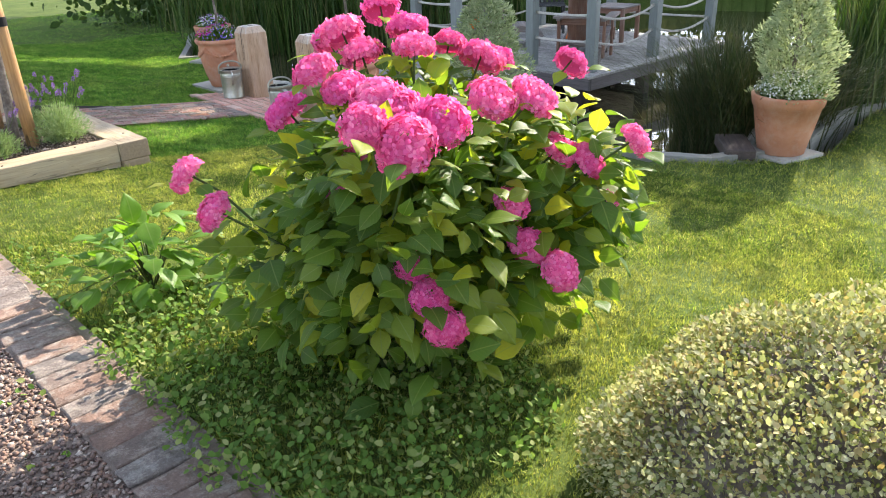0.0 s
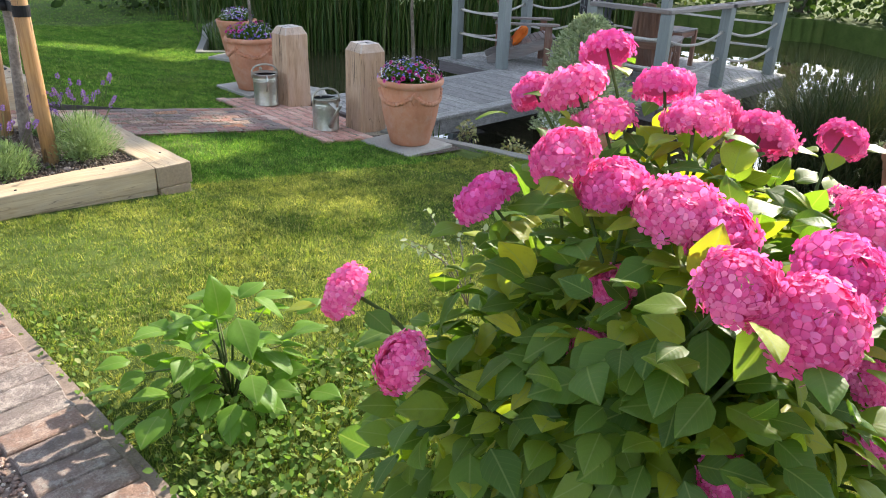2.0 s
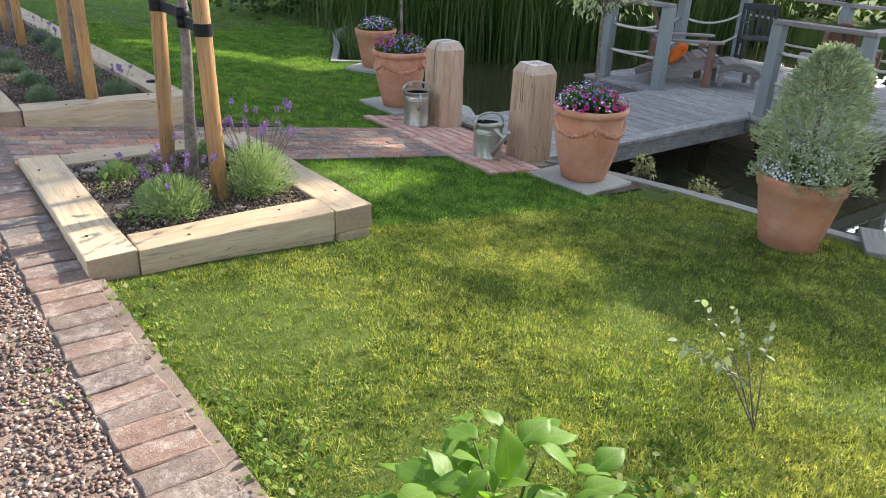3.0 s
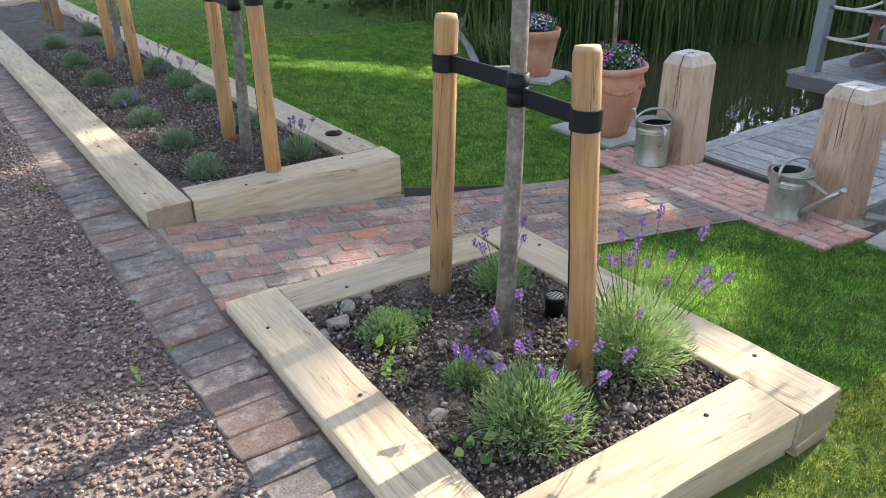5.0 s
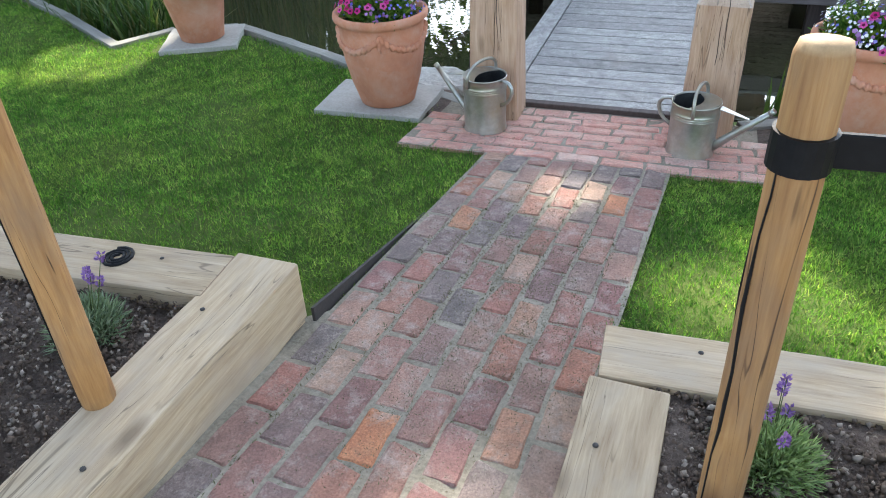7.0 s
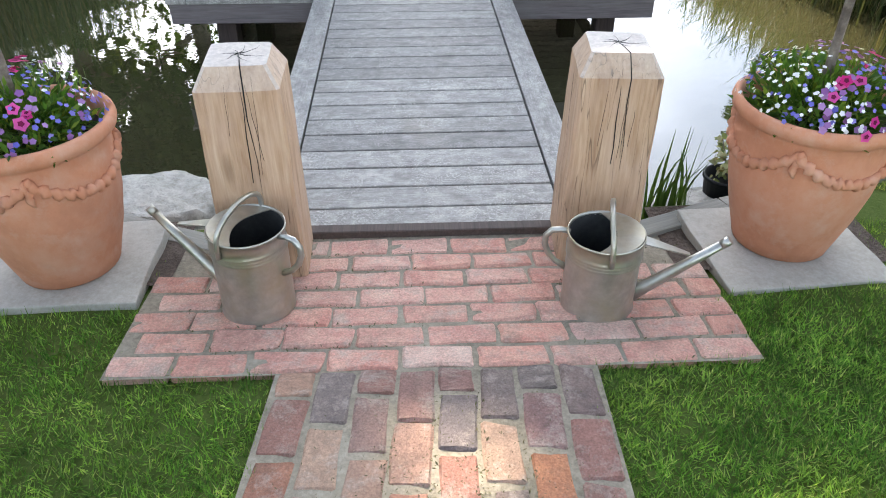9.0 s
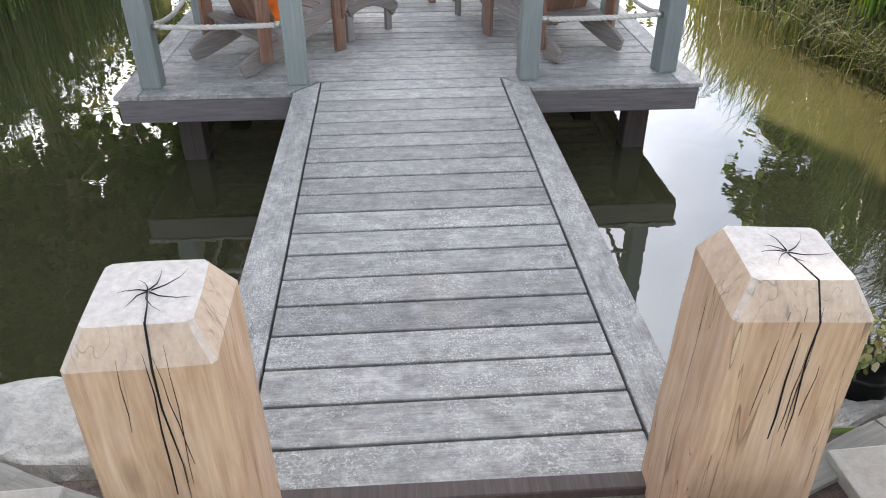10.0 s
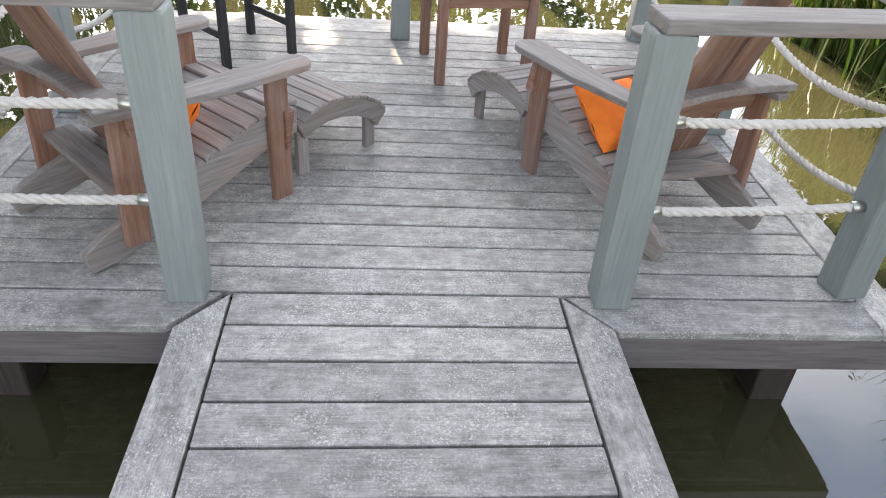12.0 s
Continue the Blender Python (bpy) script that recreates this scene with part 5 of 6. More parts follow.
rock(4.72, 8.60, -0.63, (0.34, 0.22, 0.24), 75, "pale flat rock at the pond edge beside the gate post")
rock(4.74, 8.42, -0.72, (0.22, 0.16, 0.2), 20, "pale rough rock under the bridge end")
rock(4.92, 9.1, -0.75, (0.24, 0.16, 0.2), 60, "pale rough rock in the pond margin")
rock(4.72, 6.2, -0.72, (0.26, 0.14, 0.2), 100, "brown pond edge rock behind the pot")
rock(4.62, 6.55, -0.78, (0.2, 0.15, 0.2), 80, "brown pond edge rock by the gate post")
rock(6.35, 3.0, -0.55, (0.16, 0.13, 0.2), 10, "grey rock beside the topiary pot")
tagged(part("timber_block", box(0.42, 0.24, 0.09, 0.008), M_PILE, m=pose(5.74, 2.97, -0.5, 0, -3, 40)), "weathered timber block at the pond edge", "block")
tagged(part("timber_block", box(0.45, 0.16, 0.04, 0.006), M_KERB, m=pose(4.93, 4.24, -0.465, 0, 0, 32)), "pale loose board lying on the pond kerb", "board")

EDGING_BM, EDGING_M = bar((1.80, 8.0), (2.75, 7.959), 0.012, -0.4, -0.13, 0.002)
for v in EDGING_BM.verts:
    wx = (EDGING_M @ v.co).x
    v.co.z = (gz(wx, 8) + (0.066 - 0.075 * (wx - 1.8) / 0.95 if v.co.z > 0.1 else -0.1)) - EDGING_M.translation.z
tagged(part("lawn_edging", EDGING_BM, M_STEEL, m=EDGING_M), "dark steel strip edging the lawn along the path", "edging")


# ---- grasses and reeds ----
def blades(n, place, height, width, lean, material, seg=4):
    """Long bent leaves growing from place(n) -> x, y, z arrays; returns mesh arrays."""
    x, y, z = place(n)
    n = len(x)
    a = RNG.uniform(0, 2 * np.pi, n)
    h = height * RNG.uniform(0.6, 1.15, n)
    ln = lean * RNG.uniform(0.2, 1.3, n)
    w = width * RNG.uniform(0.6, 1.2, n)
    dx, dy = np.cos(a), np.sin(a)
    tv = []
    for i in range(seg + 1):
        t = i / seg
        cx, cy, cz = x + dx * ln * h * t ** 2.2, y + dy * ln * h * t ** 2.2, z + h * (t - 0.28 * ln * t ** 3)
        ww = w * (1 - t ** 2.5) * 0.5 + 0.0004
        tv += [np.stack([cx - dy * ww, cy + dx * ww, cz], 1), np.stack([cx + dy * ww, cy - dx * ww, cz], 1)]
    v = np.stack(tv, 1).reshape(-1, 3)
    base = (np.arange(n) * (2 * seg + 2))[:, None]
    f = np.concatenate([base + np.array([2 * i, 2 * i + 1, 2 * i + 3, 2 * i + 2]) for i in range(seg)], 0)
    return v, f


def reed_bed(name, label, n, pts, spread, height, width, lean, material, z, cat="reeds", kind="stuff"):
    pts = np.asarray(pts, float)

    def place(k):
        i = RNG.integers(0, len(pts) - 1, k)
        t = RNG.uniform(0, 1, k)
        p = pts[i] * (1 - t)[:, None] + pts[i + 1] * t[:, None] + RNG.normal(0, spread, (k, 2))
        return p[:, 0], p[:, 1], np.full(k, z)

    v, f = blades(n, place, height, width, lean, material)
    tagged(new(name, mesh_np(name, v, f, material, True)), label, cat, kind=kind)


reed_bed("reeds", "tall green reeds on the far bank of the pond", 5200, [(6.3, 14.4), (8.7, 13.3), (10.3, 12.9), (12.5, 12.6), (16, 12.2)], 0.4, 1.9, 0.022, 0.35, M_REED, -1.02)
reed_bed("reeds", "tall green reeds at the pond corner by the lawn", 500, [(5.45, 11.3), (5.6, 12.2), (6.0, 13.2)], 0.18, 0.85, 0.026, 0.5, M_REED, -1.0)
reed_bed("reeds", "tall arching green reeds on the near pond bank", 3000, [(8.9, 2.75), (10.0, 2.95), (11.4, 3.15), (12.6, 3.35)], 0.2, 1.3, 0.024, 0.55, M_REED, -1.0)
reed_bed("reeds", "sunlit tall reeds behind the topiary pot", 900, [(8.0, 2.7), (9.2, 3.1)], 0.22, 1.7, 0.022, 0.35, M_REED, -0.6)
reed_bed("sedge_clump", "drooping brown-green sedge at the pond margin", 5200, [(6.3, 3.25), (6.75, 3.75), (7.1, 3.3), (6.6, 3.1)], 0.2, 1.35, 0.009, 0.8, M_SEDGE, -0.95, "sedge")
reed_bed("sedge_clump", "arching grass over the water beside the deck", 450, [(8.3, 3.4), (9.2, 3.6), (10.4, 3.8)], 0.16, 0.6, 0.012, 1.3, M_SEDGE, -1.0, "sedge")


def iris(x, y, z, n):
    t = thing("iris_clump", "bright green iris leaves beside the gate post", "iris")
    shapes = [mesh_np("leaf", *blades(1, lambda k: (np.zeros(1), np.zeros(1), np.zeros(1)), 0.56, 0.019, 0.25, M_REED), M_REED, True) for k in range(5)]
    for k in range(n):
        part("leaf", shapes[k % 5], None, t, m=pose(x + RNG.normal(0, 0.03), y + RNG.normal(0, 0.06), z, 0, 0, k * 77))


iris(4.6, 6.4, -0.72, 24)


def shrub(name, label, x, y, z, radii, n, size, material, template=(LEAF_V, LEAF_F), gaps=0.3, cat="shrub", stems=6):
    t = thing(name, label, cat)
    bm = bmesh.new()
    for k in range(stems):
        a = k * 2.4
        tube([(x, y, z - 0.05), (x + radii[0] * 0.3 * math.cos(a), y + radii[1] * 0.3 * math.sin(a), z + radii[2] * 0.6), (x + radii[0] * 0.6 * math.cos(a), y + radii[1] * 0.6 * math.sin(a), z + radii[2] * 1.3)], [0.007, 0.005, 0.002], 5, bm)
    part("branchwork", bm, M_BARK, t)
    v, f = crown(n, (x, y, z + radii[2] * 0.8), radii, template, size, gaps, 0.1, 0.2)
    part("leaves", mesh_np("leaves", v, f, material), None, t)
    return t


shrub("pond_shrub", "small yellow-green shrub growing at the pond wall", 4.83, 5.5, -0.68, (0.17, 0.17, 0.19), 420, 0.04, M_VARIEG)
pp = thing("plant_pot", "black plastic pot with a marginal plant at the pond edge", "pot")
part("body", lathe([(0.07, -0.72), (0.095, -0.53), (0.102, -0.53), (0.102, -0.515), (0.09, -0.515), (0.08, -0.55), (0.01, -0.55)], 24), M_BLACK, pp, m=Matrix.Translation((4.78, 6.08, 0)))
shrub("marginal_plant", "bronze-green leafy plant in a black pot", 4.80, 6.05, -0.56, (0.12, 0.12, 0.15), 240, 0.035, M_VARIEG)


# ---- lavender ----
def spike_mesh(length, fat):
    """A flower spike with its tip upwards from z = 0, on a thin stalk that hangs below."""
    n = int(length / 0.0011)
    z = RNG.uniform(0, 1, n)
    a = RNG.uniform(0, 6.28, n)
    rad = fat * (0.35 + 0.65 * np.sin(np.pi * np.clip(z * 0.9 + 0.08, 0, 1)))
    p = np.stack([rad * 0.45 * np.cos(a), rad * 0.45 * np.sin(a), z * length], 1)
    d = np.stack([np.cos(a), np.sin(a), 0.8 + 0 * a], 1) + unit(n) * 0.4
    v, f = scatter(LEAF_V, LEAF_F, p, d, unit(n), RNG.uniform(0.007, 0.012, n) * (0.7 + fat * 40))
    bm = tube([(0.004, 0, -0.16), (0.002, 0, -0.07), (0, 0, length * 0.8)], [0.0017, 0.0014, 0.001], 5)
    bmesh.ops.triangulate(bm, faces=bm.faces[:])
    sv = [tuple(q.co) for q in bm.verts]
    bm.verts.index_update()
    sf = [[q.index for q in g.verts] for g in bm.faces]
    bm.free()
    me = mesh_np("flower_spike", np.concatenate([v, sv]), np.concatenate([f, np.array(sf) + len(v)]), M_LAVFLOWER)
    me.materials.append(M_STEMGREEN)
    me.polygons.foreach_set("material_index", np.concatenate([np.zeros(len(f), np.int32), np.ones(len(sf), np.int32)]))
    return me


SPIKES = [spike_mesh(0.035, 0.010), spike_mesh(0.048, 0.012), spike_mesh(0.028, 0.014), spike_mesh(0.04, 0.008)]


def lavender(x, y, z, r, h, spikes, label, leaf):
    t = thing("lavender", label, "plant", group="lavender plants")
    n = int(3800 * r / 0.15)
    d = unit(n)
    d[:, 2] = np.abs(d[:, 2]) * 1.3 + 0.25
    d /= np.linalg.norm(d, axis=1, keepdims=True)
    p = np.array([x, y, z - 0.02]) + d * RNG.uniform(0.15, 0.95, n)[:, None] * np.array([r, r, h])
    v, f = scatter(SLIM_V, SLIM_F, p, d + unit(n) * 0.6 + np.array([0, 0, 0.3]), unit(n), np.stack([RNG.uniform(0.022, 0.048, n), np.full(n, 0.014), np.full(n, 0.02)], 1))
    part("leaves", mesh_np("leaves", v, f, leaf), None, t, "narrow grey-green leaves")
    for k in range(spikes):
        a, e = RNG.uniform(0, 6.28), RNG.uniform(0.1, 0.8)
        base = Vector((x + math.cos(a) * r * e * 0.5, y + math.sin(a) * r * e * 0.5, z + h * 0.4))
        q = Vector((x + math.cos(a) * r * e * 1.5, y + math.sin(a) * r * e * 1.5, z + h * RNG.uniform(0.95, 1.5)))
        turn = Vector((0, 0, 1)).rotation_difference(q - base).to_matrix().to_4x4()
        part("flower_spike", SPIKES[k % 4], None, t, "purple lavender flower spike on a thin green stalk", Matrix.Translation(q) @ turn @ Matrix.Rotation(a, 4, "Z"))
    return t


for x, y, r, h, s, lab in ((1.47, 5.97, 0.23, 0.31, 24, "large lavender with purple spikes in the square bed"), (1.0, 5.9, 0.20, 0.22, 16, "lavender with purple spikes in the square bed"),
                           (0.90, 6.58, 0.11, 0.10, 0, "small grey lavender without flowers in the square bed"), (1.44, 6.62, 0.13, 0.15, 8, "lavender with few dark spikes in the square bed"),
                           (0.98, 6.2, 0.08, 0.08, 5, "small lavender with drooping spikes in the square bed")):
    lavender(x, y, -0.03, r, h, s, lab, M_LAV)
for x, y, r, h, s in ((1.36, 8.48, 0.12, 0.14, 8), (0.83, 8.52, 0.12, 0.13, 0), (0.84, 9.12, 0.12, 0.12, 0), (1.30, 9.22, 0.12, 0.13, 0), (1.28, 10.6, 0.13, 0.15, 6), (1.3, 10.1, 0.12, 0.13, 0),
                      (0.8, 10.3, 0.13, 0.13, 0), (0.79, 9.72, 0.12, 0.12, 4), (1.24, 11.2, 0.13, 0.15, 8), (0.74, 11.1, 0.12, 0.13, 0), (0.72, 12.0, 0.13, 0.14, 0), (1.15, 12.6, 0.13, 0.15, 6), (0.68, 13.0, 0.13, 0.14, 0), (1.1, 13.6, 0.12, 0.14, 4)):
    lavender(x, y, 0.0, r, h, s, "young grey-green lavender in the long bed" if not s else "young lavender with dark purple spikes in the long bed", M_LAVGREY)


def feed_pipe(x, y, z):
    t = thing("watering_pipe", "black plastic tree watering pipe with grid cap", "pipe", pose(x, y, z, 0, 0, 20), "watering pipes")
    part("pipe", lathe([(0.036, -0.05), (0.036, 0.05), (0.041, 0.052), (0.041, 0.062), (0.033, 0.062), (0.032, 0.0), (0.005, 0.0)], 24), M_BLACK, t)
    bm = bmesh.new()
    for k in range(-2, 3):
        w = math.sqrt(max(0, 0.033 ** 2 - (k * 0.013) ** 2))
        tube([(k * 0.013, -w, 0.058), (k * 0.013, w, 0.058)], 0.0016, 4, bm)
        tube([(-w, k * 0.013, 0.0585), (w, k * 0.013, 0.0585)], 0.0016, 4, bm)
    part("grid_cap", bm, M_SLAB, t, "pale grid across the pipe mouth")


feed_pipe(1.47, 6.34, 0.0)
feed_pipe(1.27, 11.35, 0.02)
coil = bmesh.new()
tube([(math.cos(k * 0.5) * (0.012 + 0.0011 * k), math.sin(k * 0.5) * (0.012 + 0.0011 * k), 0.052) for k in range(40)], 0.006, 6, coil)
tagged(part("hose_coil", coil, M_BLACK, m=pose(1.66, 8.62, 0.0)), "small black coil of pipe lying on a sleeper", "coil")


# ---- hydrangea ----
def vein_leaf(name, *colours, thin=0.5, rough=0.5):
    """Broad leaf: colour by leaf, pale veins along its own length."""
    n = Nodes(name)
    col = n.ramp(n.island(), *[(i / (len(colours) - 1), c) for i, c in enumerate(colours)])
    uv = n.add("ShaderNodeUVMap")
    sep = n.add("ShaderNodeSeparateXYZ")
    n.link(uv.outputs[0], sep.inputs[0])
    ab = n.add("ShaderNodeMath")
    ab.operation = "ABSOLUTE"
    n.link(sep.outputs[1], ab.inputs[0])
    diff = n.add("ShaderNodeMath")
    diff.operation = "SUBTRACT"
    n.link(sep.outputs[0], diff.inputs[0])
    n.link(ab.outputs[0], diff.inputs[1])
    mul = n.add("ShaderNodeMath")
    mul.operation = "MULTIPLY"
    mul.inputs[1].default_value = 46.0
    n.link(diff.outputs[0], mul.inputs[0])
    sn = n.add("ShaderNodeMath")
    sn.operation = "SINE"
    n.link(mul.outputs[0], sn.inputs[0])
    side = n.ramp(sn.outputs[0], (0.80, (0, 0, 0)), (0.97, (0.22,) * 3))
    mid = n.ramp(ab.outputs[0], (0.006, (0.6,) * 3), (0.022, (0, 0, 0)))
    col = n.mix(side, col, n.mix(0.5, col, (0.20, 0.26, 0.06)))
    col = n.mix(mid, col, (0.22, 0.28, 0.09))
    blot = n.noise(n.coords((1, 1, 1), False), 40, 3, 0.6)
    col = n.mix(n.ramp(blot, (0.55, (0, 0, 0)), (0.75, (0.35,) * 3)), col, (0.10, 0.12, 0.02))
    n.bump(sn.outputs[0], 0.08, 0.0015)
    n.done(col, rough, spec=0.35)
    tr, mx = n.add("ShaderNodeBsdfTranslucent"), n.add("ShaderNodeMixShader", Fac=thin)
    n.link(n.mix(1.0, col, (1.9, 1.9, 0.7), "MULTIPLY"), tr.inputs[0])
    n.link(n.bsdf.outputs[0], mx.inputs[1])
    n.link(tr.outputs[0], mx.inputs[2])
    n.link(mx.outputs[0], n.t.nodes["Material Output"].inputs[0])
    return n.m


M_HYDLEAF = vein_leaf("hydrangea_broad_leaf", (0.06, 0.12, 0.02), (0.10, 0.17, 0.022), (0.075, 0.145, 0.024), (0.14, 0.21, 0.026), (0.22, 0.27, 0.03), (0.34, 0.33, 0.035))
M_YOUNG = vein_leaf("young_hydrangea_leaf", (0.09, 0.19, 0.022), (0.14, 0.26, 0.03), (0.11, 0.22, 0.025), (0.20, 0.29, 0.04), thin=0.45)


def broad_leaf():
    """A drooping, folded, toothed oval leaf: vertices, triangles, flat coordinates."""
    v, uv, f = [], [], []
    widths = (0.03, 0.24, 0.33, 0.34, 0.27, 0.13, 0.005)
    for i, w in enumerate(widths):
        t = i / (len(widths) - 1)
        droop = -0.22 * t * t
        tooth = 0.02 * (i % 2)
        for s in (-1, -0.55, 0, 0.55, 1):
            ww = s * (w + (tooth if abs(s) == 1 else 0))
            v.append((t, ww, droop + 0.10 * abs(s) * w * 3 - 0.06 * (abs(s) == 1)))
            uv.append((t, ww))
    for i in range(len(widths) - 1):
        for k in range(4):
            a = i * 5 + k
            f += [(a, a + 5, a + 1), (a + 1, a + 5, a + 6)]
    return v, f, uv


BROAD_V, BROAD_F, BROAD_UV = broad_leaf()


def leaf_mesh(name, pos, ax, up, size, material):
    v, f = scatter(BROAD_V, BROAD_F, pos, ax, up, size)
    me = mesh_np(name, v, f, material, True)
    uv = np.tile(np.asarray(BROAD_UV, np.float32), (len(pos), 1))
    me.uv_layers.new(name="leaf").data.foreach_set("uv", uv[f.ravel()].ravel())
    return me


def petal_mat():
    n = Nodes("pink_petal")
    col = n.ramp(n.island(), (0.0, (0.64, 0.06, 0.26)), (0.25, (0.77, 0.15, 0.38)), (0.5, (0.71, 0.10, 0.32)), (0.8, (0.82, 0.25, 0.48)), (1.0, (0.70, 0.15, 0.44)))
    tone = n.ramp(n.chance(), (0.0, (1.0, 0.9, 1.1)), (0.5, (1.0, 1.0, 0.95)), (1.0, (1.06, 1.35, 1.1)))
    col = n.mix(1.0, col, tone, "MULTIPLY")
    n.done(col, 0.6, spec=0.2)
    tr, mx = n.add("ShaderNodeBsdfTranslucent"), n.add("ShaderNodeMixShader", Fac=0.42)
    n.link(n.mix(1.0, col, (1.25, 1.0, 1.1), "MULTIPLY"), tr.inputs[0])
    n.link(n.bsdf.outputs[0], mx.inputs[1])
    n.link(tr.outputs[0], mx.inputs[2])
    n.link(mx.outputs[0], n.t.nodes["Material Output"].inputs[0])
    return n.m


M_PINK = petal_mat()
M_PINKCORE = mottled("deep_pink", (0.62, 0.055, 0.24), (0.68, 0.075, 0.28), (0.74, 0.10, 0.32), 30.0, 0.8, 0.2, 0.003)


def floret():
    v, f = [], []
    for k in range(4):
        a = k * math.pi / 2
        b = len(v)
        for r, w, z in ((0.06, 0.0, 0), (0.5, 0.42, 0.10), (0.9, 0.36, 0.16), (1.02, 0.0, 0.10), (0.9, -0.36, 0.12), (0.5, -0.42, 0.06), (0.55, 0.0, 0.04)):
            v.append((r * math.cos(a) - w * math.sin(a), r * math.sin(a) + w * math.cos(a), z))
        f += [(b, b + 5, b + 6), (b + 5, b + 4, b + 6), (b + 4, b + 3, b + 6), (b + 3, b + 2, b + 6), (b + 2, b + 1, b + 6), (b + 1, b, b + 6)]
    return v, f


FLORET_V, FLORET_F = floret()


def bloom_mesh(n, k):
    i = np.arange(n) + 0.5
    ph, th = np.arccos(1 - 1.45 * i / n), np.pi * (1 + 5 ** 0.5) * i
    d = np.stack([np.cos(th) * np.sin(ph), np.sin(th) * np.sin(ph), np.cos(ph)], 1)
    lump = np.array([1 + 0.16 * noise.noise(Vector(q) * 1.7 + Vector((k * 5, 0, 0))) for q in d]) * RNG.uniform(0.91, 1.13, n)
    p = d * lump[:, None] * np.array([1, 1, 0.64])
    ax = np.cross(d, unit(n))
    v, f = scatter(FLORET_V, FLORET_F, p, ax, d + unit(n) * 0.62, 0.215 * RNG.uniform(0.75, 1.25, n))
    core = [(0.93 * math.cos(a) * math.sin(b), 0.93 * math.sin(a) * math.sin(b), 0.59 * math.cos(b)) for b in (0.3, 1.0, 1.7) for a in [j * math.pi / 4 for j in range(8)]]
    cf = [(r * 8 + j, (r + 1) * 8 + j, (r + 1) * 8 + (j + 1) % 8) for r in range(2) for j in range(8)] + [(r * 8 + j, (r + 1) * 8 + (j + 1) % 8, r * 8 + (j + 1) % 8) for r in range(2) for j in range(8)]
    me = mesh_np("bloom", np.concatenate([v, core]), np.concatenate([f, np.array(cf) + len(v)]), M_PINK, False)
    me.materials.append(M_PINKCORE)
    me.polygons.foreach_set("material_index", np.concatenate([np.zeros(len(f), np.int32), np.ones(len(cf), np.int32)]))
    return me


BLOOMS = [bloom_mesh(170, k) for k in range(5)]
SMALL = bloom_mesh(60, 9)
# heads of flowers, from the crown down: x, y, z, radius
CROWN_HEADS = [
    (1.86, 2.6, 1.08, 0.085), (1.6, 2.5, 1.03, 0.095), (1.81, 2.38, 1.03, 0.085), (1.71, 2.23, 0.99, 0.085), (1.65, 2.67, 0.98, 0.075), (1.62, 2.42, 0.96, 0.09), (1.95, 2.31, 0.96, 0.075),
    (1.36, 2.33, 0.95, 0.088), (2.0, 2.19, 0.92, 0.1), (1.4, 2.23, 0.9, 0.09), (1.42, 2.08, 0.89, 0.1), (1.18, 1.83, 0.89, 0.078), (1.64, 1.79, 0.89, 0.09)]
MIDDLE_HEADS = [
    (1.39, 1.75, 0.88, 0.095), (2.16, 2.25, 0.88, 0.065), (1.8, 1.76, 0.87, 0.09), (1.44, 2.0, 0.86, 0.09), (1.24, 1.73, 0.85, 0.1), (2.48, 2.15, 0.83, 0.082), (1.37, 2.56, 0.78, 0.095),
    (2.08, 1.98, 0.78, 0.05), (2.11, 1.58, 0.69, 0.07), (1.41, 2.19, 0.67, 0.07), (1.94, 1.77, 0.66, 0.078)]
LOW_HEADS = [
    (2.01, 1.7, 0.62, 0.08), (0.99, 2.62, 0.62, 0.078), (1.65, 1.72, 0.56, 0.068), (1.31, 2.17, 0.56, 0.056), (0.97, 2.4, 0.55, 0.078), (2.03, 1.61, 0.49, 0.04), (1.32, 1.83, 0.42, 0.065),
    (1.69, 1.68, 0.41, 0.082), (1.72, 1.57, 0.35, 0.082), (1.31, 1.74, 0.35, 0.07), (1.3, 1.66, 0.28, 0.074)]
HEADS = CROWN_HEADS + MIDDLE_HEADS + LOW_HEADS
HB = Vector((1.60, 2.145, -0.14))
hyd = thing("hydrangea", "large hydrangea bush covered in hot pink mophead blooms", "bush")
LOBES = [((1.64, 2.21, 0.35), (0.5, 0.46, 0.56)), ((1.96, 1.93, 0.31), (0.42, 0.34, 0.44)), ((1.32, 2.38, 0.25), (0.36, 0.34, 0.42)), ((1.4, 1.95, 0.29), (0.32, 0.34, 0.46)), ((2.18, 1.98, 0.39), (0.3, 0.3, 0.36)), ((1.46, 2.04, 0.54), (0.36, 0.4, 0.3)), ((1.8, 2.29, 0.59), (0.44, 0.36, 0.32)), ((2.03, 1.88, 0.52), (0.32, 0.28, 0.26))]
for k, (x, y, z, r) in enumerate(HEADS):
    out = Vector((x - HB.x, y - HB.y, 0.55))
    rot = Vector((0, 0, 1)).rotation_difference(out.normalized()).to_matrix().to_4x4() @ Matrix.Rotation(k * 1.3, 4, "Z")
    part("bloom", SMALL if r < 0.065 else BLOOMS[k % 5], None, hyd, "round head of pink flowers", Matrix.Translation((x, y, z - 0.2 * r)) @ rot @ Matrix.Scale(r * 0.78, 4))
    p = Vector((x, y, z - 0.1 * r))
    base = HB + Vector((0.22 * math.cos(k * 2.4), 0.2 * math.sin(k * 2.4), 0))
    part("stem", tube([base, base.lerp(p, 0.45) + Vector((0, 0, 0.10)), p - out.normalized() * 0.12, p], [0.008, 0.006, 0.0045, 0.004], 6), M_STEMGREEN, hyd, "green woody stem")


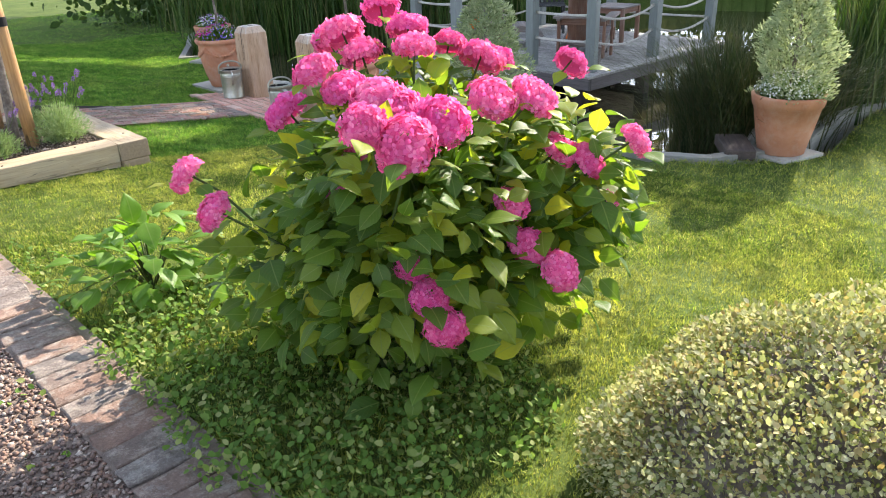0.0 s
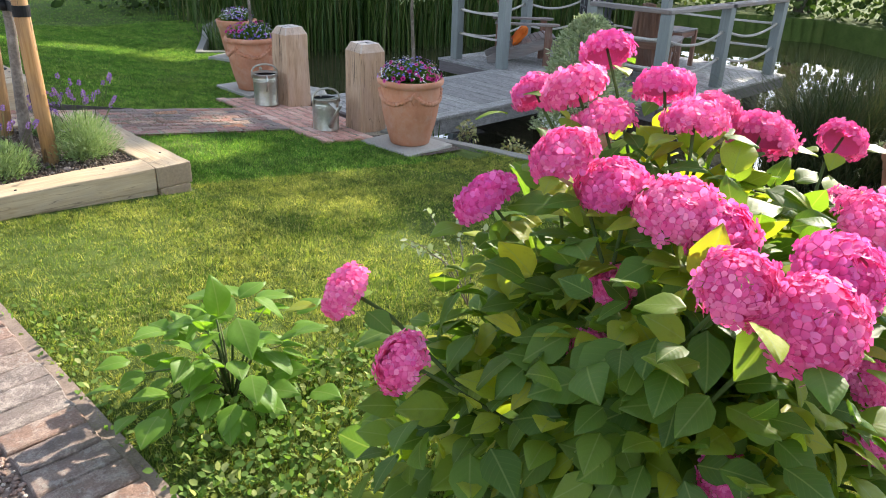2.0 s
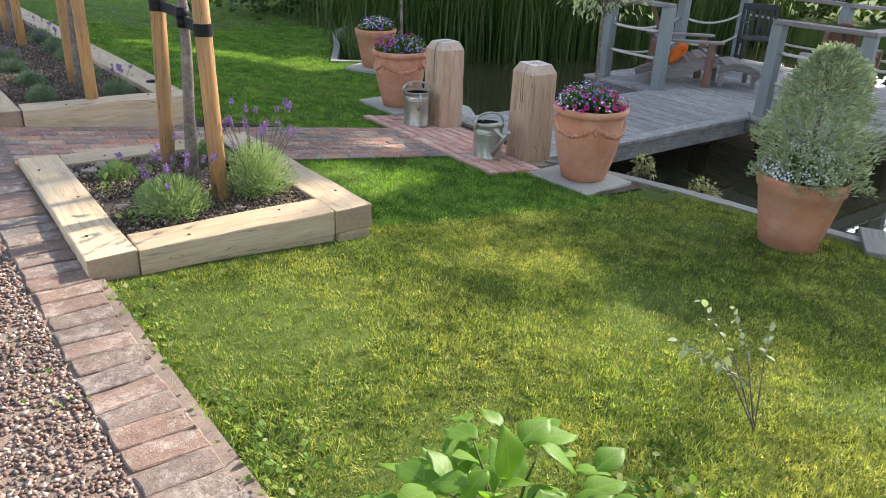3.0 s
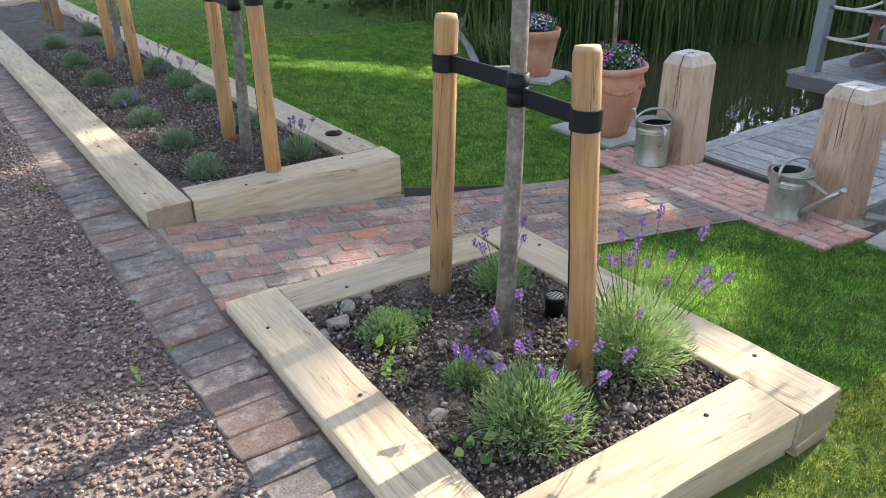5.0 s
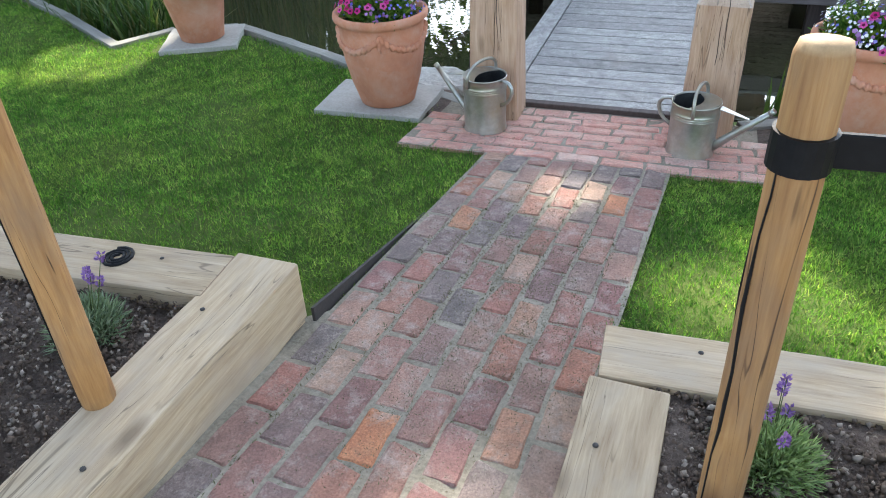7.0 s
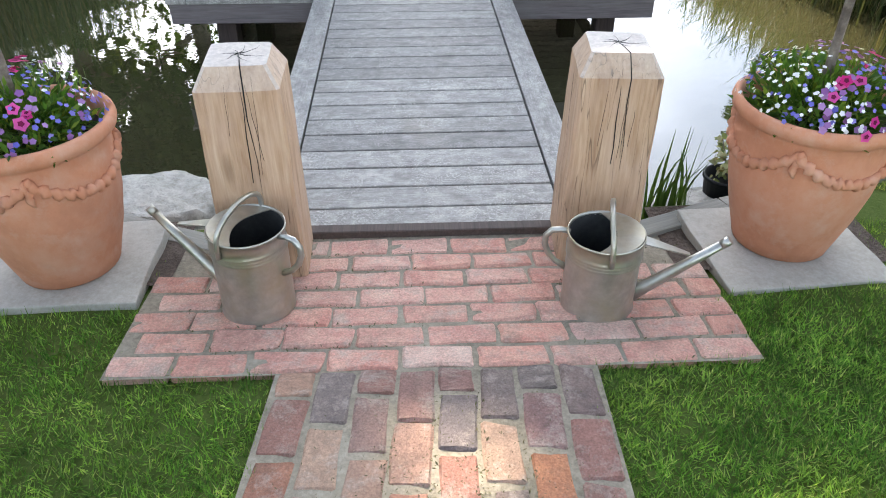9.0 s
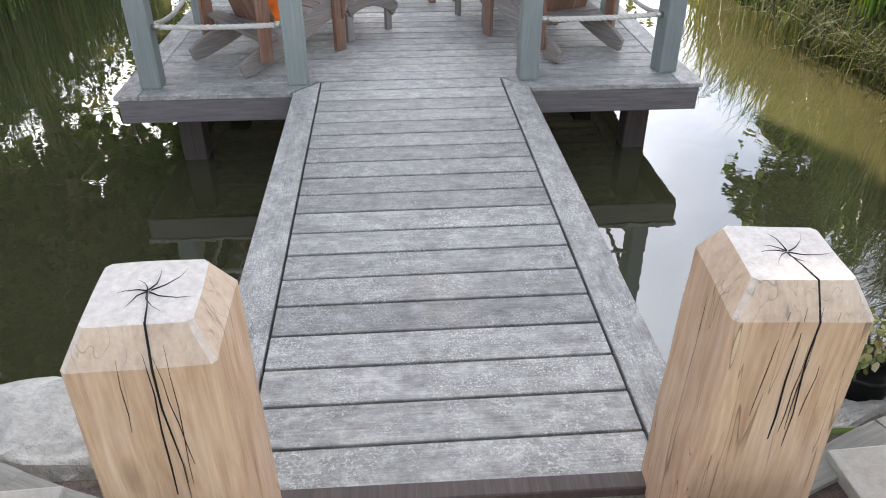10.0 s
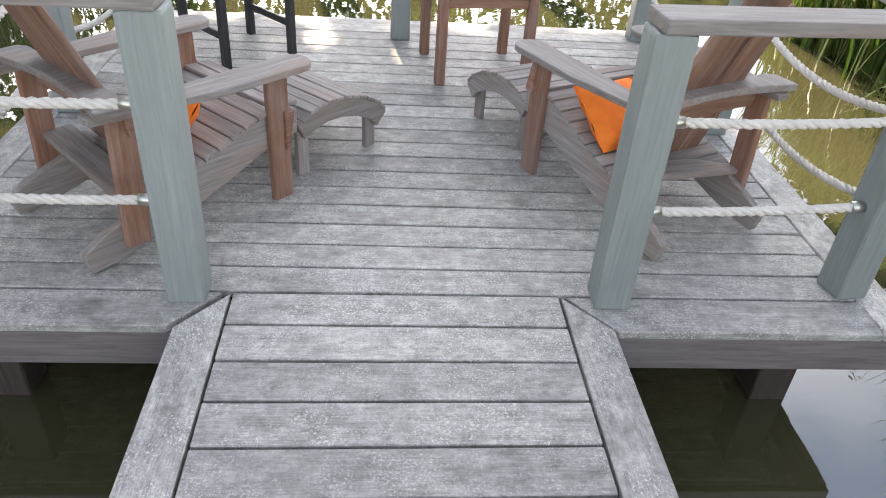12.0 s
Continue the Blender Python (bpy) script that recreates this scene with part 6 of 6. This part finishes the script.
def lobe_points(n, lo=0.55, hi=1.0):
    pos, nor = [], []
    w = np.array([r[0] * r[1] for _, r in LOBES])
    for (c, r), share in zip(LOBES, w / w.sum()):
        m = int(n * share)
        d = unit(m)
        q = d * RNG.uniform(lo, hi, m)[:, None] * np.asarray(r) + np.asarray(c)
        pos.append(q)
        nor.append(d)
    pos, nor = np.concatenate(pos), np.concatenate(nor)
    keep = pos[:, 2] > -0.05
    return pos[keep], nor[keep]


def dress(n, lo, hi, size, material, name):
    p, d = lobe_points(n, lo, hi)
    out = d.copy()
    out[:, 2] *= 0.35
    ax = out + unit(len(p)) * 0.75 + np.array([0, 0, 0.0])
    up = d * 0.6 + np.array([0, 0, 0.8]) + unit(len(p)) * 0.5
    return p, ax, up, size * RNG.uniform(0.7, 1.25, len(p))


p, ax, up, s = dress(2100, 0.35, 0.95, 0.098, M_HYDLEAF, "leaves")
part("leaves", leaf_mesh("leaves", p, ax, up, s, M_HYDLEAF), None, hyd, "inner green leaves")["kind"] = "stuff"


def leaf_objects(parent, p, ax, up, s, shapes, name="leaf"):
    for k in range(len(p)):
        x = Vector(ax[k]).normalized()
        y = Vector(up[k]).cross(x).normalized()
        z = x.cross(y)
        m = Matrix((x, y, z)).transposed().to_4x4()
        part(name, shapes[k % len(shapes)], None, parent, m=Matrix.Translation(p[k]) @ m @ Matrix.Scale(float(s[k]), 4))


p, ax, up, s = dress(760, 0.90, 1.08, 0.102, M_HYDLEAF, "leaf")
part("outer_leaves", leaf_mesh("outer_leaves", p[290:], ax[290:], up[290:], s[290:], M_HYDLEAF), None, hyd, "outer green leaves")["kind"] = "stuff"
LEAFTONES = []
for k, c in enumerate(((0.07, 0.135, 0.021), (0.105, 0.18, 0.025), (0.09, 0.165, 0.027), (0.15, 0.22, 0.028), (0.25, 0.29, 0.034))):
    mt = vein_leaf("hydrangea_leaf_tone", c, tuple(a * 1.2 for a in c))
    LEAFTONES.append(leaf_mesh("leaf", np.zeros((1, 3)), np.array([[1.0, 0, 0]]), np.array([[0.0, 0.1 * (k - 2), 1]]), np.array([1.0]), mt))
leaf_objects(hyd, p[:290], ax[:290], up[:290], s[:290], LEAFTONES)
# young leaves close under the heads
collar = [(x + 0.07 * math.cos(a), y + 0.07 * math.sin(a), z - 0.5 * r - 0.03 * (j % 2), a) for k, (x, y, z, r) in enumerate(HEADS) if z > 0.6 for j in range(3) for a in [k * 1.7 + j * 2.1]]
collar = np.array(collar)
leaf_objects(hyd, collar[:, :3], np.stack([np.cos(collar[:, 3]), np.sin(collar[:, 3]), 0.15 * np.sin(collar[:, 3] * 5)], 1), np.array([0, 0, 1.0]) + unit(len(collar)) * 0.3, RNG.uniform(0.06, 0.095, len(collar)), LEAFTONES[2:])

seed = thing("hydrangea_seedling", "low young hydrangea with bright green leaves beside the drive", "plant")
bm = bmesh.new()
n = 95
c = np.array([1.03, 3.36, -0.03])
d = unit(n)
d[:, 2] = np.abs(d[:, 2])
p = c + d * RNG.uniform(0.35, 1.0, n)[:, None] * np.array([0.36, 0.34, 0.30])
for q in p[::5]:
    tube([c + np.array([0, 0, -0.1]), (c + q) / 2 + np.array([0, 0, 0.03]), q], [0.005, 0.004, 0.002], 5, bm)
part("branchwork", bm, M_STEMGREEN, seed)["kind"] = "stuff"
YOUNG = [leaf_mesh("leaf", np.zeros((1, 3)), np.array([[1.0, 0, 0]]), np.array([[0.0, 0.15 * k, 1]]), np.array([1.0]), M_YOUNG) for k in (-1, 0, 1)]
out = d.copy()
out[:, 2] *= 0.3
leaf_objects(seed, p, out + unit(n) * 0.5, np.array([0, 0, 1.0]) + unit(n) * 0.35, 0.115 * RNG.uniform(0.6, 1.25, n), YOUNG)


def carpet(name, label, n, test, lo, hi, size, material, template=(LEAF_V, LEAF_F), tall=0.1):
    """Low plants over the ground where test(x, y) holds."""
    x, y = RNG.uniform(lo[0], hi[0], n * 3), RNG.uniform(lo[1], hi[1], n * 3)
    k = test(x, y)
    x, y = x[k][:n], y[k][:n]
    z = ground_z(x, y) + RNG.uniform(0, 1, len(x)) ** 1.6 * tall
    v, f = scatter(template[0], template[1], np.stack([x, y, z], 1), unit(len(x)) + np.array([0, 0, 0.25]), np.array([0, 0, 1.0]) + unit(len(x)) * 0.6, size * RNG.uniform(0.5, 1.3, len(x)))
    tagged(new(name, mesh_np(name, v, f, material)), label, "plants", kind="stuff")


def bed_test(x, y):
    return ((x - 1.25) / 0.66) ** 2 + ((y - 2.4) / 1.05) ** 2 + 0.25 * np.sin(x * 9) * np.sin(y * 7) < 1


M_WEED = island_mat("weed_leaf", (0.08, 0.15, 0.028), (0.13, 0.22, 0.04), (0.10, 0.18, 0.04), (0.19, 0.26, 0.06), (0.34, 0.35, 0.15), thin=0.4)
carpet("ground_cover", "low ivy and weeds growing under the hydrangea", 7500, bed_test, (0.6, 1.2), (2.0, 3.4), 0.028, M_WEED, tall=0.12)

carpet("bed_weeds", "scattered small weeds on the raised bed soil", 260, lambda x, y: np.sin(x * 17) * np.sin(y * 13) > 0.3, (0.72, 5.75), (1.65, 6.85), 0.04, M_WEED, tall=0.03)
for ob in scene.objects:
    if ob.name.startswith("bed_weeds"):
        ob.location.z = 0.09
def joint_test(x, y):
    r = (y - path_y(x) - 0.007) / 0.1165
    return (np.abs(r - np.round(r)) < 0.16) & (x > 0.7) & (x < 3.4) & (r > 0.3) & (r < 7.7) & (np.sin(x * 3.1) + np.sin(y * 7 + x * 2) > -0.1)


M_MOSS = island_mat("joint_moss", (0.07, 0.07, 0.03), (0.13, 0.12, 0.055), (0.20, 0.17, 0.10), (0.09, 0.092, 0.037))
carpet("path_moss", "low moss and dry bits in the path joints", 5200, joint_test, (0.7, 6.95), (3.4, 8.1), 0.013, M_MOSS, (SLIM_V, SLIM_F), 0.008)
for ob in scene.objects:
    if ob.name.startswith("path_moss"):
        ob.location.z = 0.012
carpet("path_litter", "mossy grit and dry leaf bits on the path", 26000, lambda x, y: np.exp(-((x - 2.15) / 0.75) ** 2 - ((y - 7.42 + 0.12 * np.sin(x * 4)) / 0.27) ** 2) * (0.6 + 0.5 * np.sin(x * 23 + 3 * np.sin(y * 17)) * np.sin(y * 29)) > RNG.uniform(0, 1, len(x)), (1.0, 6.95), (3.4, 8.1), 0.0075, M_MOSS, (SLIM_V, SLIM_F), 0.006)
for ob in scene.objects:
    if ob.name.startswith("path_litter"):
        ob.location.z = 0.021
carpet("landing_moss", "low moss in the joints of the brick landing", 1500, lambda x, y: (np.abs((x - 3.4885) / 0.1135 - np.round((x - 3.4885) / 0.1135)) < 0.12) & (np.sin(y * 5) > -0.4), (3.5, 6.5), (4.28, 8.35), 0.013, M_MOSS, (SLIM_V, SLIM_F), 0.008)
for ob in scene.objects:
    if ob.name.startswith("landing_moss"):
        ob.location.z = 0.012
sprig = thing("variegated_sprig", "thin self-sown twig with small white-edged leaves", "plant")
bm = bmesh.new()
tips = []
for k in range(6):
    a = 0.4 + k * 0.55
    q = Vector((2.17 + 0.26 * math.cos(a), 3.42 + 0.26 * math.sin(a), 0.08 + 0.05 * (k % 3)))
    tube([(2.15, 3.36, -0.16), (2.16 + 0.1 * math.cos(a), 3.40 + 0.1 * math.sin(a), 0.05), q], [0.003, 0.0025, 0.0012], 5, bm)
    tips += [Vector((2.16 + 0.1 * math.cos(a), 3.40 + 0.1 * math.sin(a), 0.05)).lerp(q, j / 9) for j in range(10)]
part("branchwork", bm, M_BARK, sprig)
tips = np.array(tips)
v, f = scatter(LEAF_V, LEAF_F, tips, unit(len(tips)) + np.array([0, 0, 0.2]), unit(len(tips)) * 0.5 + np.array([0, 0, 1.0]), RNG.uniform(0.022, 0.04, len(tips)))
part("leaves", mesh_np("leaves", v, f, M_GREYLEAF), None, sprig, "small pale variegated leaves")
carpet("drive_weeds", "small weeds along the gravel edge", 420, lambda x, y: (x < edge_x(y) + 0.02) & (x > edge_x(y) - 0.16) & (np.sin(y * 2.9) > 0.55), (-0.2, 1.5), (0.5, 9.0), 0.028, M_WEED, tall=0.03)
carpet("lawn_weeds", "small leafy weeds and clover in the lawn edge", 900, lambda x, y: (x > edge_x(y) + 0.26) & (x < edge_x(y) + 0.42 + 0.1 * np.sin(y * 5)), (0.5, 0.8), (1.2, 5.4), 0.026, M_WEED, tall=0.04)

# variegated low mound
mound = thing("variegated_shrub", "low clipped mound of yellow-green variegated leaves", "shrub")
n = 56000
d = unit(n)
d[:, 2] = np.abs(d[:, 2])
lump = np.array([0.92 + 0.16 * noise.noise(Vector(q) * 3.0) for q in d])
p = np.array([1.76, 0.68, -0.12]) + d * (lump * RNG.uniform(0.82, 1.04, n))[:, None] * np.array([0.66, 0.66, 0.60])
v, f = scatter(LEAF_V, LEAF_F, p, d + unit(n) * 0.8, d + unit(n) * 0.5, 0.0165 * RNG.uniform(0.6, 1.3, n))
part("leaves", mesh_np("leaves", v, f, M_VARIEG), None, mound)
core = bmesh.new()
bmesh.ops.create_icosphere(core, subdivisions=3, radius=1)
for q in core.verts:
    q.co = Vector((1.76 + q.co.x * 0.56, 0.68 + q.co.y * 0.56, -0.12 + max(-0.05, q.co.z) * 0.5))
part("twiggy_core", core, M_BARK, mound, "dark twiggy inside")


# ---- trees beyond the pond ----
# Openings cut in crowns along the sun's way, putting sun flecks on chosen ground.
FLECKS = [(1.04, 7.30, -0.1, 0.24), (0.82, 7.22, -0.08, 0.20), (2.98, 7.52, -0.33, 0.22), (3.15, 7.30, -0.35, 0.17), (2.38, 6.8, -0.24, 0.24), (2.72, 6.5, -0.29, 0.26), (2.3, 6.3, -0.24, 0.24), (4.15, 11.62, -0.46, 0.40),
          (3.5, 12.05, -0.38, 0.36), (4.62, 11.2, -0.47, 0.36), (2.6, 12.6, -0.28, 0.40), (0.6, 9.4, 0.16, 0.30), (0.60, 6.1, 0.16, 0.16), (3.0, 12.35, -0.33, 0.30)]
SUNWAY = np.array([math.cos(radians(SUN_AZ)), math.sin(radians(SUN_AZ)), math.tan(radians(SUN_EL))])
SUNWAY /= np.linalg.norm(SUNWAY)


def open_crown(v, f):
    """Leave out the leaves that stand in the cut openings."""
    leaves = np.asarray(v).reshape(-1, len(LEAF_V), 3)
    mid = leaves.mean(axis=1)
    keep = np.ones(len(mid), bool)
    for x, y, z, r in FLECKS:
        q = mid - np.array([x, y, z])
        keep &= np.linalg.norm(q - (q @ SUNWAY)[:, None] * SUNWAY, axis=1) > r
    return leaves[keep].reshape(-1, 3), np.asarray(f)[:keep.sum() * len(LEAF_F)]


def big_tree(x, y, h, r, low, n, label, gaps=0.36):
    t = thing("tree", label, "tree", group="trees round the pond")
    z = -0.5
    part("trunk", tube([(x, y, z - 0.2), (x + 0.1, y, z + h * 0.25), (x - 0.1, y + 0.1, z + h * 0.55), (x, y, z + h * 0.9)], [0.26, 0.2, 0.14, 0.03], 12), M_BARK, t)
    bm = bmesh.new()
    for k in range(14):
        a, zz = k * 2.4, z + low + (h - low) * (k / 16)
        tube([(x, y, zz), (x + 0.5 * r * math.cos(a), y + 0.5 * r * math.sin(a), zz + 0.8), (x + 0.85 * r * math.cos(a), y + 0.85 * r * math.sin(a), zz + 1.4)], [0.09, 0.05, 0.015], 6, bm)
    part("branchwork", bm, M_BARK, t)
    v, f = crown(n, (x, y, z + (h + low) / 2), (r, r, (h - low) / 2), (LEAF_V, LEAF_F), 0.30, gaps, 0.4, 0.2)
    v, f = open_crown(v, f)
    part("crown", mesh_np("crown", v, f, M_TREELEAF), None, t, "broad green leafy crown")


# Unseen tree, its crown placed to shade the lawn and deck.
big_tree(19.5, 9.2, 11.2, 2.9, 5.3, 9500, "unseen leafy tree added to shade the lawn and deck")
big_tree(19.5, 12.6, 15.5, 3.6, 2.5, 13000, "tall unseen leafy tree added to shade the lawn and deck", 0.26)
big_tree(18.6, 15.2, 15.5, 3.3, 2.2, 12000, "tall dense unseen leafy tree added to shade the lawn and deck", 0.22)
# Two more unseen trees, added only to block sun from path and lawn.
big_tree(21.5, 11.0, 14.3, 2.1, 9.0, 6500, "unseen slender tree added to shade the path and beds", 0.33)
big_tree(19.5, 6.9, 10.4, 1.7, 7.4, 4500, "unseen round-headed tree added to shade the lawn", 0.3)
big_tree(17.5, 17.5, 15.0, 3.8, 2.0, 13000, "tall leafy tree behind the reeds", 0.22)
big_tree(11.5, 19.0, 12.0, 3.4, 1.6, 9000, "leafy tree behind the reeds")
big_tree(19.5, -3.1, 10.0, 2.2, 2.0, 7000, "leafy tree beyond the near end of the pond")


def hedge(name, label, pts, h, depth, n):
    pts = np.asarray(pts, float)
    i = RNG.integers(0, len(pts) - 1, n)
    t = RNG.uniform(0, 1, n)
    p = pts[i] * (1 - t)[:, None] + pts[i + 1] * t[:, None] + RNG.normal(0, depth, (n, 2))
    z = -0.6 + h * RNG.uniform(0, 1, n) ** 0.8 * (0.75 + 0.25 * np.sin(p[:, 0] * 1.3 + p[:, 1] * 0.9))
    v, f = scatter(LEAF_V, LEAF_F, np.stack([p[:, 0], p[:, 1], z], 1), unit(n), unit(n) + np.array([0, 0, 0.5]), 0.16 * RNG.uniform(0.6, 1.3, n))
    tagged(new(name, mesh_np(name, v, f, M_TREELEAF)), label, "shrubs", kind="stuff")


hedge("bank_shrubs", "dark green shrubs along the far bank", [(5.5, 16.5), (9, 16.0), (13, 14.6), (17, 13.5), (19, 10), (19, 6), (17.5, 3.5)], 2.6, 0.6, 16000)


# ---- bricks ----
def brick_mesh(lx, ly, k, material, bevel=0.008):
    bm = box(lx, ly, 0.05, bevel)
    bmesh.ops.subdivide_edges(bm, edges=[e for e in bm.edges if e.calc_length() > 0.06], cuts=1)
    roughen(bm, 0.010, 17, k * 4.7)
    return to_mesh(bm, "brick", material)


rb = random.Random(3)
PB = [brick_mesh(0.214, 0.105, k, M_BRICK) for k in range(4)]
LB = [brick_mesh(0.2165, 0.103, k + 5, M_BRICK2) for k in range(4)]
EB = [brick_mesh(0.240, 0.112, k + 9, M_EDGE, 0.005) for k in range(6)]


def lay(mesh, parent, x, y, ang, sink=0.0455, stretch=1.0):
    e = 0.05
    tx = math.degrees(math.atan2(gz(x + e, y) - gz(x - e, y), 2 * e))
    m = pose(x + rb.uniform(-0.004, 0.004), y + rb.uniform(-0.003, 0.003), gz(x, y) + 0.012 - sink + rb.uniform(-0.0025, 0.0025)) @ pose(0, 0, 0, rb.uniform(-1.1, 1.1), -tx + rb.uniform(-0.8, 0.8), 0) @ pose(0, 0, 0, 0, 0, ang + rb.uniform(-1.8, 1.8))
    part("brick", mesh, None, parent, m=m @ Matrix.Diagonal((stretch, 1, 1, 1)))


for r in range(8):
    x = 3.485 - 0.11 - (0.1125 if r % 2 else 0.0)
    y = 0.065 + r * 0.1165
    while x > edge_x(7.5) + 0.385:
        lay(PB[rb.randrange(4)], path, x, path_y(x) + y, -2.9)
        x -= 0.2245
    left = x + 0.11 - (edge_x(7.5) + 0.275)
    if left > 0.05:
        x += 0.11 - left / 2
        lay(PB[rb.randrange(4)], path, x, path_y(x) + y, -2.9, stretch=left / 0.215)
    if r % 2:
        lay(PB[rb.randrange(4)], path, 3.435, path_y(3.435) + y, -2.9, stretch=0.46)
for r in range(7):
    x = 3.545 + r * 0.1135
    low, high = (6.455, 8.415) if r < 5 else (6.95, 7.90)
    y = low - (0.11 if r % 2 else 0.03)
    while y < high:
        a, b = max(y, low), min(y + 0.2165, high)
        if b - a > 0.05:
            lay(LB[rb.randrange(4)], landing, x, (a + b) / 2, 90, 0.046, (b - a) / 0.2165)
        y += 0.2245
y = -0.6
while y < 16:
    lay(EB[rb.randrange(6)], edging, edge_x(y) + 0.125 + rb.uniform(-0.008, 0.008), y, 3 + rb.uniform(-2.5, 2.5), 0.0425, rb.uniform(0.96, 1.03))
    y += 0.1155


# ---- gravel ----
def build_gravel():
    n = 78000
    y = RNG.uniform(0.6, 11.5, n)
    x = edge_x(y) - RNG.uniform(0.0, 1.0, n) ** 1.25 * 1.9 - 0.005
    s = RNG.uniform(0.0055, 0.0135, n)
    s = np.stack([s * RNG.uniform(0.8, 1.4, n), s * RNG.uniform(0.7, 1.1, n), s * RNG.uniform(0.6, 1.0, n)], 1)
    ax = unit(n)
    ax[:, 2] *= 0.4
    v, f = scatter(OCTA_V, OCTA_F, np.stack([x, y, ground_z(x, y) + 0.008 + RNG.uniform(-0.003, 0.006, n)], 1), ax, unit(n) * 0.5 + np.array([0, 0, 1.0]), s)
    tagged(new("gravel", mesh_np("gravel", v, f, M_PEBBLE)), "loose reddish brown and grey gravel stones", "gravel", kind="stuff")


build_gravel()


# ---- mown grass ----
def lawn_mask(x, y):
    ok = ~in_pond(x - 0.07, y) & ~in_pond(x, y) & ~in_pond(x + 0.02, y)
    ok &= x > edge_x(y) + 0.27 + 0.02 * np.sin(y * 23) + 0.025 * np.sin(y * 9.1 + 2 * np.sin(y * 3.3))
    wave = 0.014 * np.sin(x * 31 + y * 17) + 0.012 * np.sin(x * 13 - y * 23)
    ok &= ~((y > path_y(x) + 0.015 + wave) & (y < path_y(x) + 0.935 + wave + 0.09 * (x < 1.9)) & (x < 3.52))
    ok &= ~((x > 3.505 + wave) & (x < 4.9) & (y > 6.48 + wave) & (y < 8.42 + wave))
    in_a = (y > 8.0) & (x < 1.81 - 0.0635 * (y - 8.02))
    in_b = (y > 5.45) & (y < 7.08) & (x < 1.92 - 0.057 * (y - 5.47))
    ok &= ~in_a & ~in_b
    for sx, sy, a, b in ((4.12, 8.785, 0.27, 0.36), (4.13, 6.13, 0.28, 0.325), (4.42, 6.1, 0.12, 0.6), (4.2, 6.45, 0.3, 0.14), (4.42, 8.6, 0.12, 0.4), (5.01, 10.72, 0.3, 0.3)):
        ok &= ~((np.abs(x - sx) < a) & (np.abs(y - sy) < b))
    ok &= ~((x - 1.76) ** 2 + (y - 0.68) ** 2 < 0.3)
    return ok


def build_lawn(areas, low, high, material, label):
    parts = []
    for x0, x1, y0, y1, dens in areas:
        n = int((x1 - x0) * (y1 - y0) * dens)
        x, y = RNG.uniform(x0, x1, n), RNG.uniform(y0, y1, n)
        k = lawn_mask(x, y)
        thin = 0.5 + 0.5 * np.sin(x * 5.3 + 2 * np.sin(y * 3.7)) * np.sin(y * 4.9 + 1.5 * np.sin(x * 2.9))
        k &= RNG.uniform(0, 1, n) < 0.62 + 0.38 * thin
        parts.append(np.stack([x[k], y[k]], 1))
    p = np.concatenate(parts)
    n = len(p)
    z = ground_z(p[:, 0], p[:, 1]) - 0.012
    x, y = p[:, 0], p[:, 1]
    # tufts: the blades of a clump lean one way and stand higher
    tuft = 0.5 + 0.25 * (np.sin(x * 47 + 3 * np.sin(y * 31)) + np.sin(y * 53 + 3 * np.sin(x * 29 + y * 11)))
    a = RNG.uniform(0, 2 * np.pi, n) * 0.7 + 3 * np.sin(x * 19 + 2 * np.sin(y * 23))
    tilt = RNG.uniform(0.2, 1.1, n)
    ax = np.stack([np.cos(a) * np.sin(tilt), np.sin(a) * np.sin(tilt), np.cos(tilt)], 1)
    up = np.stack([np.sin(a), -np.cos(a), 0.2 + 0 * a], 1)
    h = RNG.uniform(low, high, n) * (0.65 + 0.75 * tuft)
    v, f = scatter(BLADE_V, BLADE_F, np.concatenate([p, z[:, None]], 1), ax, np.cross(ax, up), np.stack([h, RNG.uniform(0.0028, 0.0055, n), h], 1))
    tagged(new("lawn_grass", mesh_np("lawn_grass", v, f, material)), label, "grass", kind="stuff")


build_lawn([(0.5, 4.8, 0.2, 5.6, 27000), (4.8, 8.0, 0.2, 3.2, 9000), (2.0, 6.0, -1.0, 0.2, 4000)], 0.014, 0.034, M_GRASS, "short mown green lawn grass with yellowed patches")
build_lawn([(0.5, 4.8, 5.6, 7.1, 21000), (1.1, 6.0, 7.9, 14.5, 14500), (1.0, 7.0, 14.5, 20.0, 2500)], 0.018, 0.042, M_LUSH, "lush green tufted lawn grass beside the brick path")
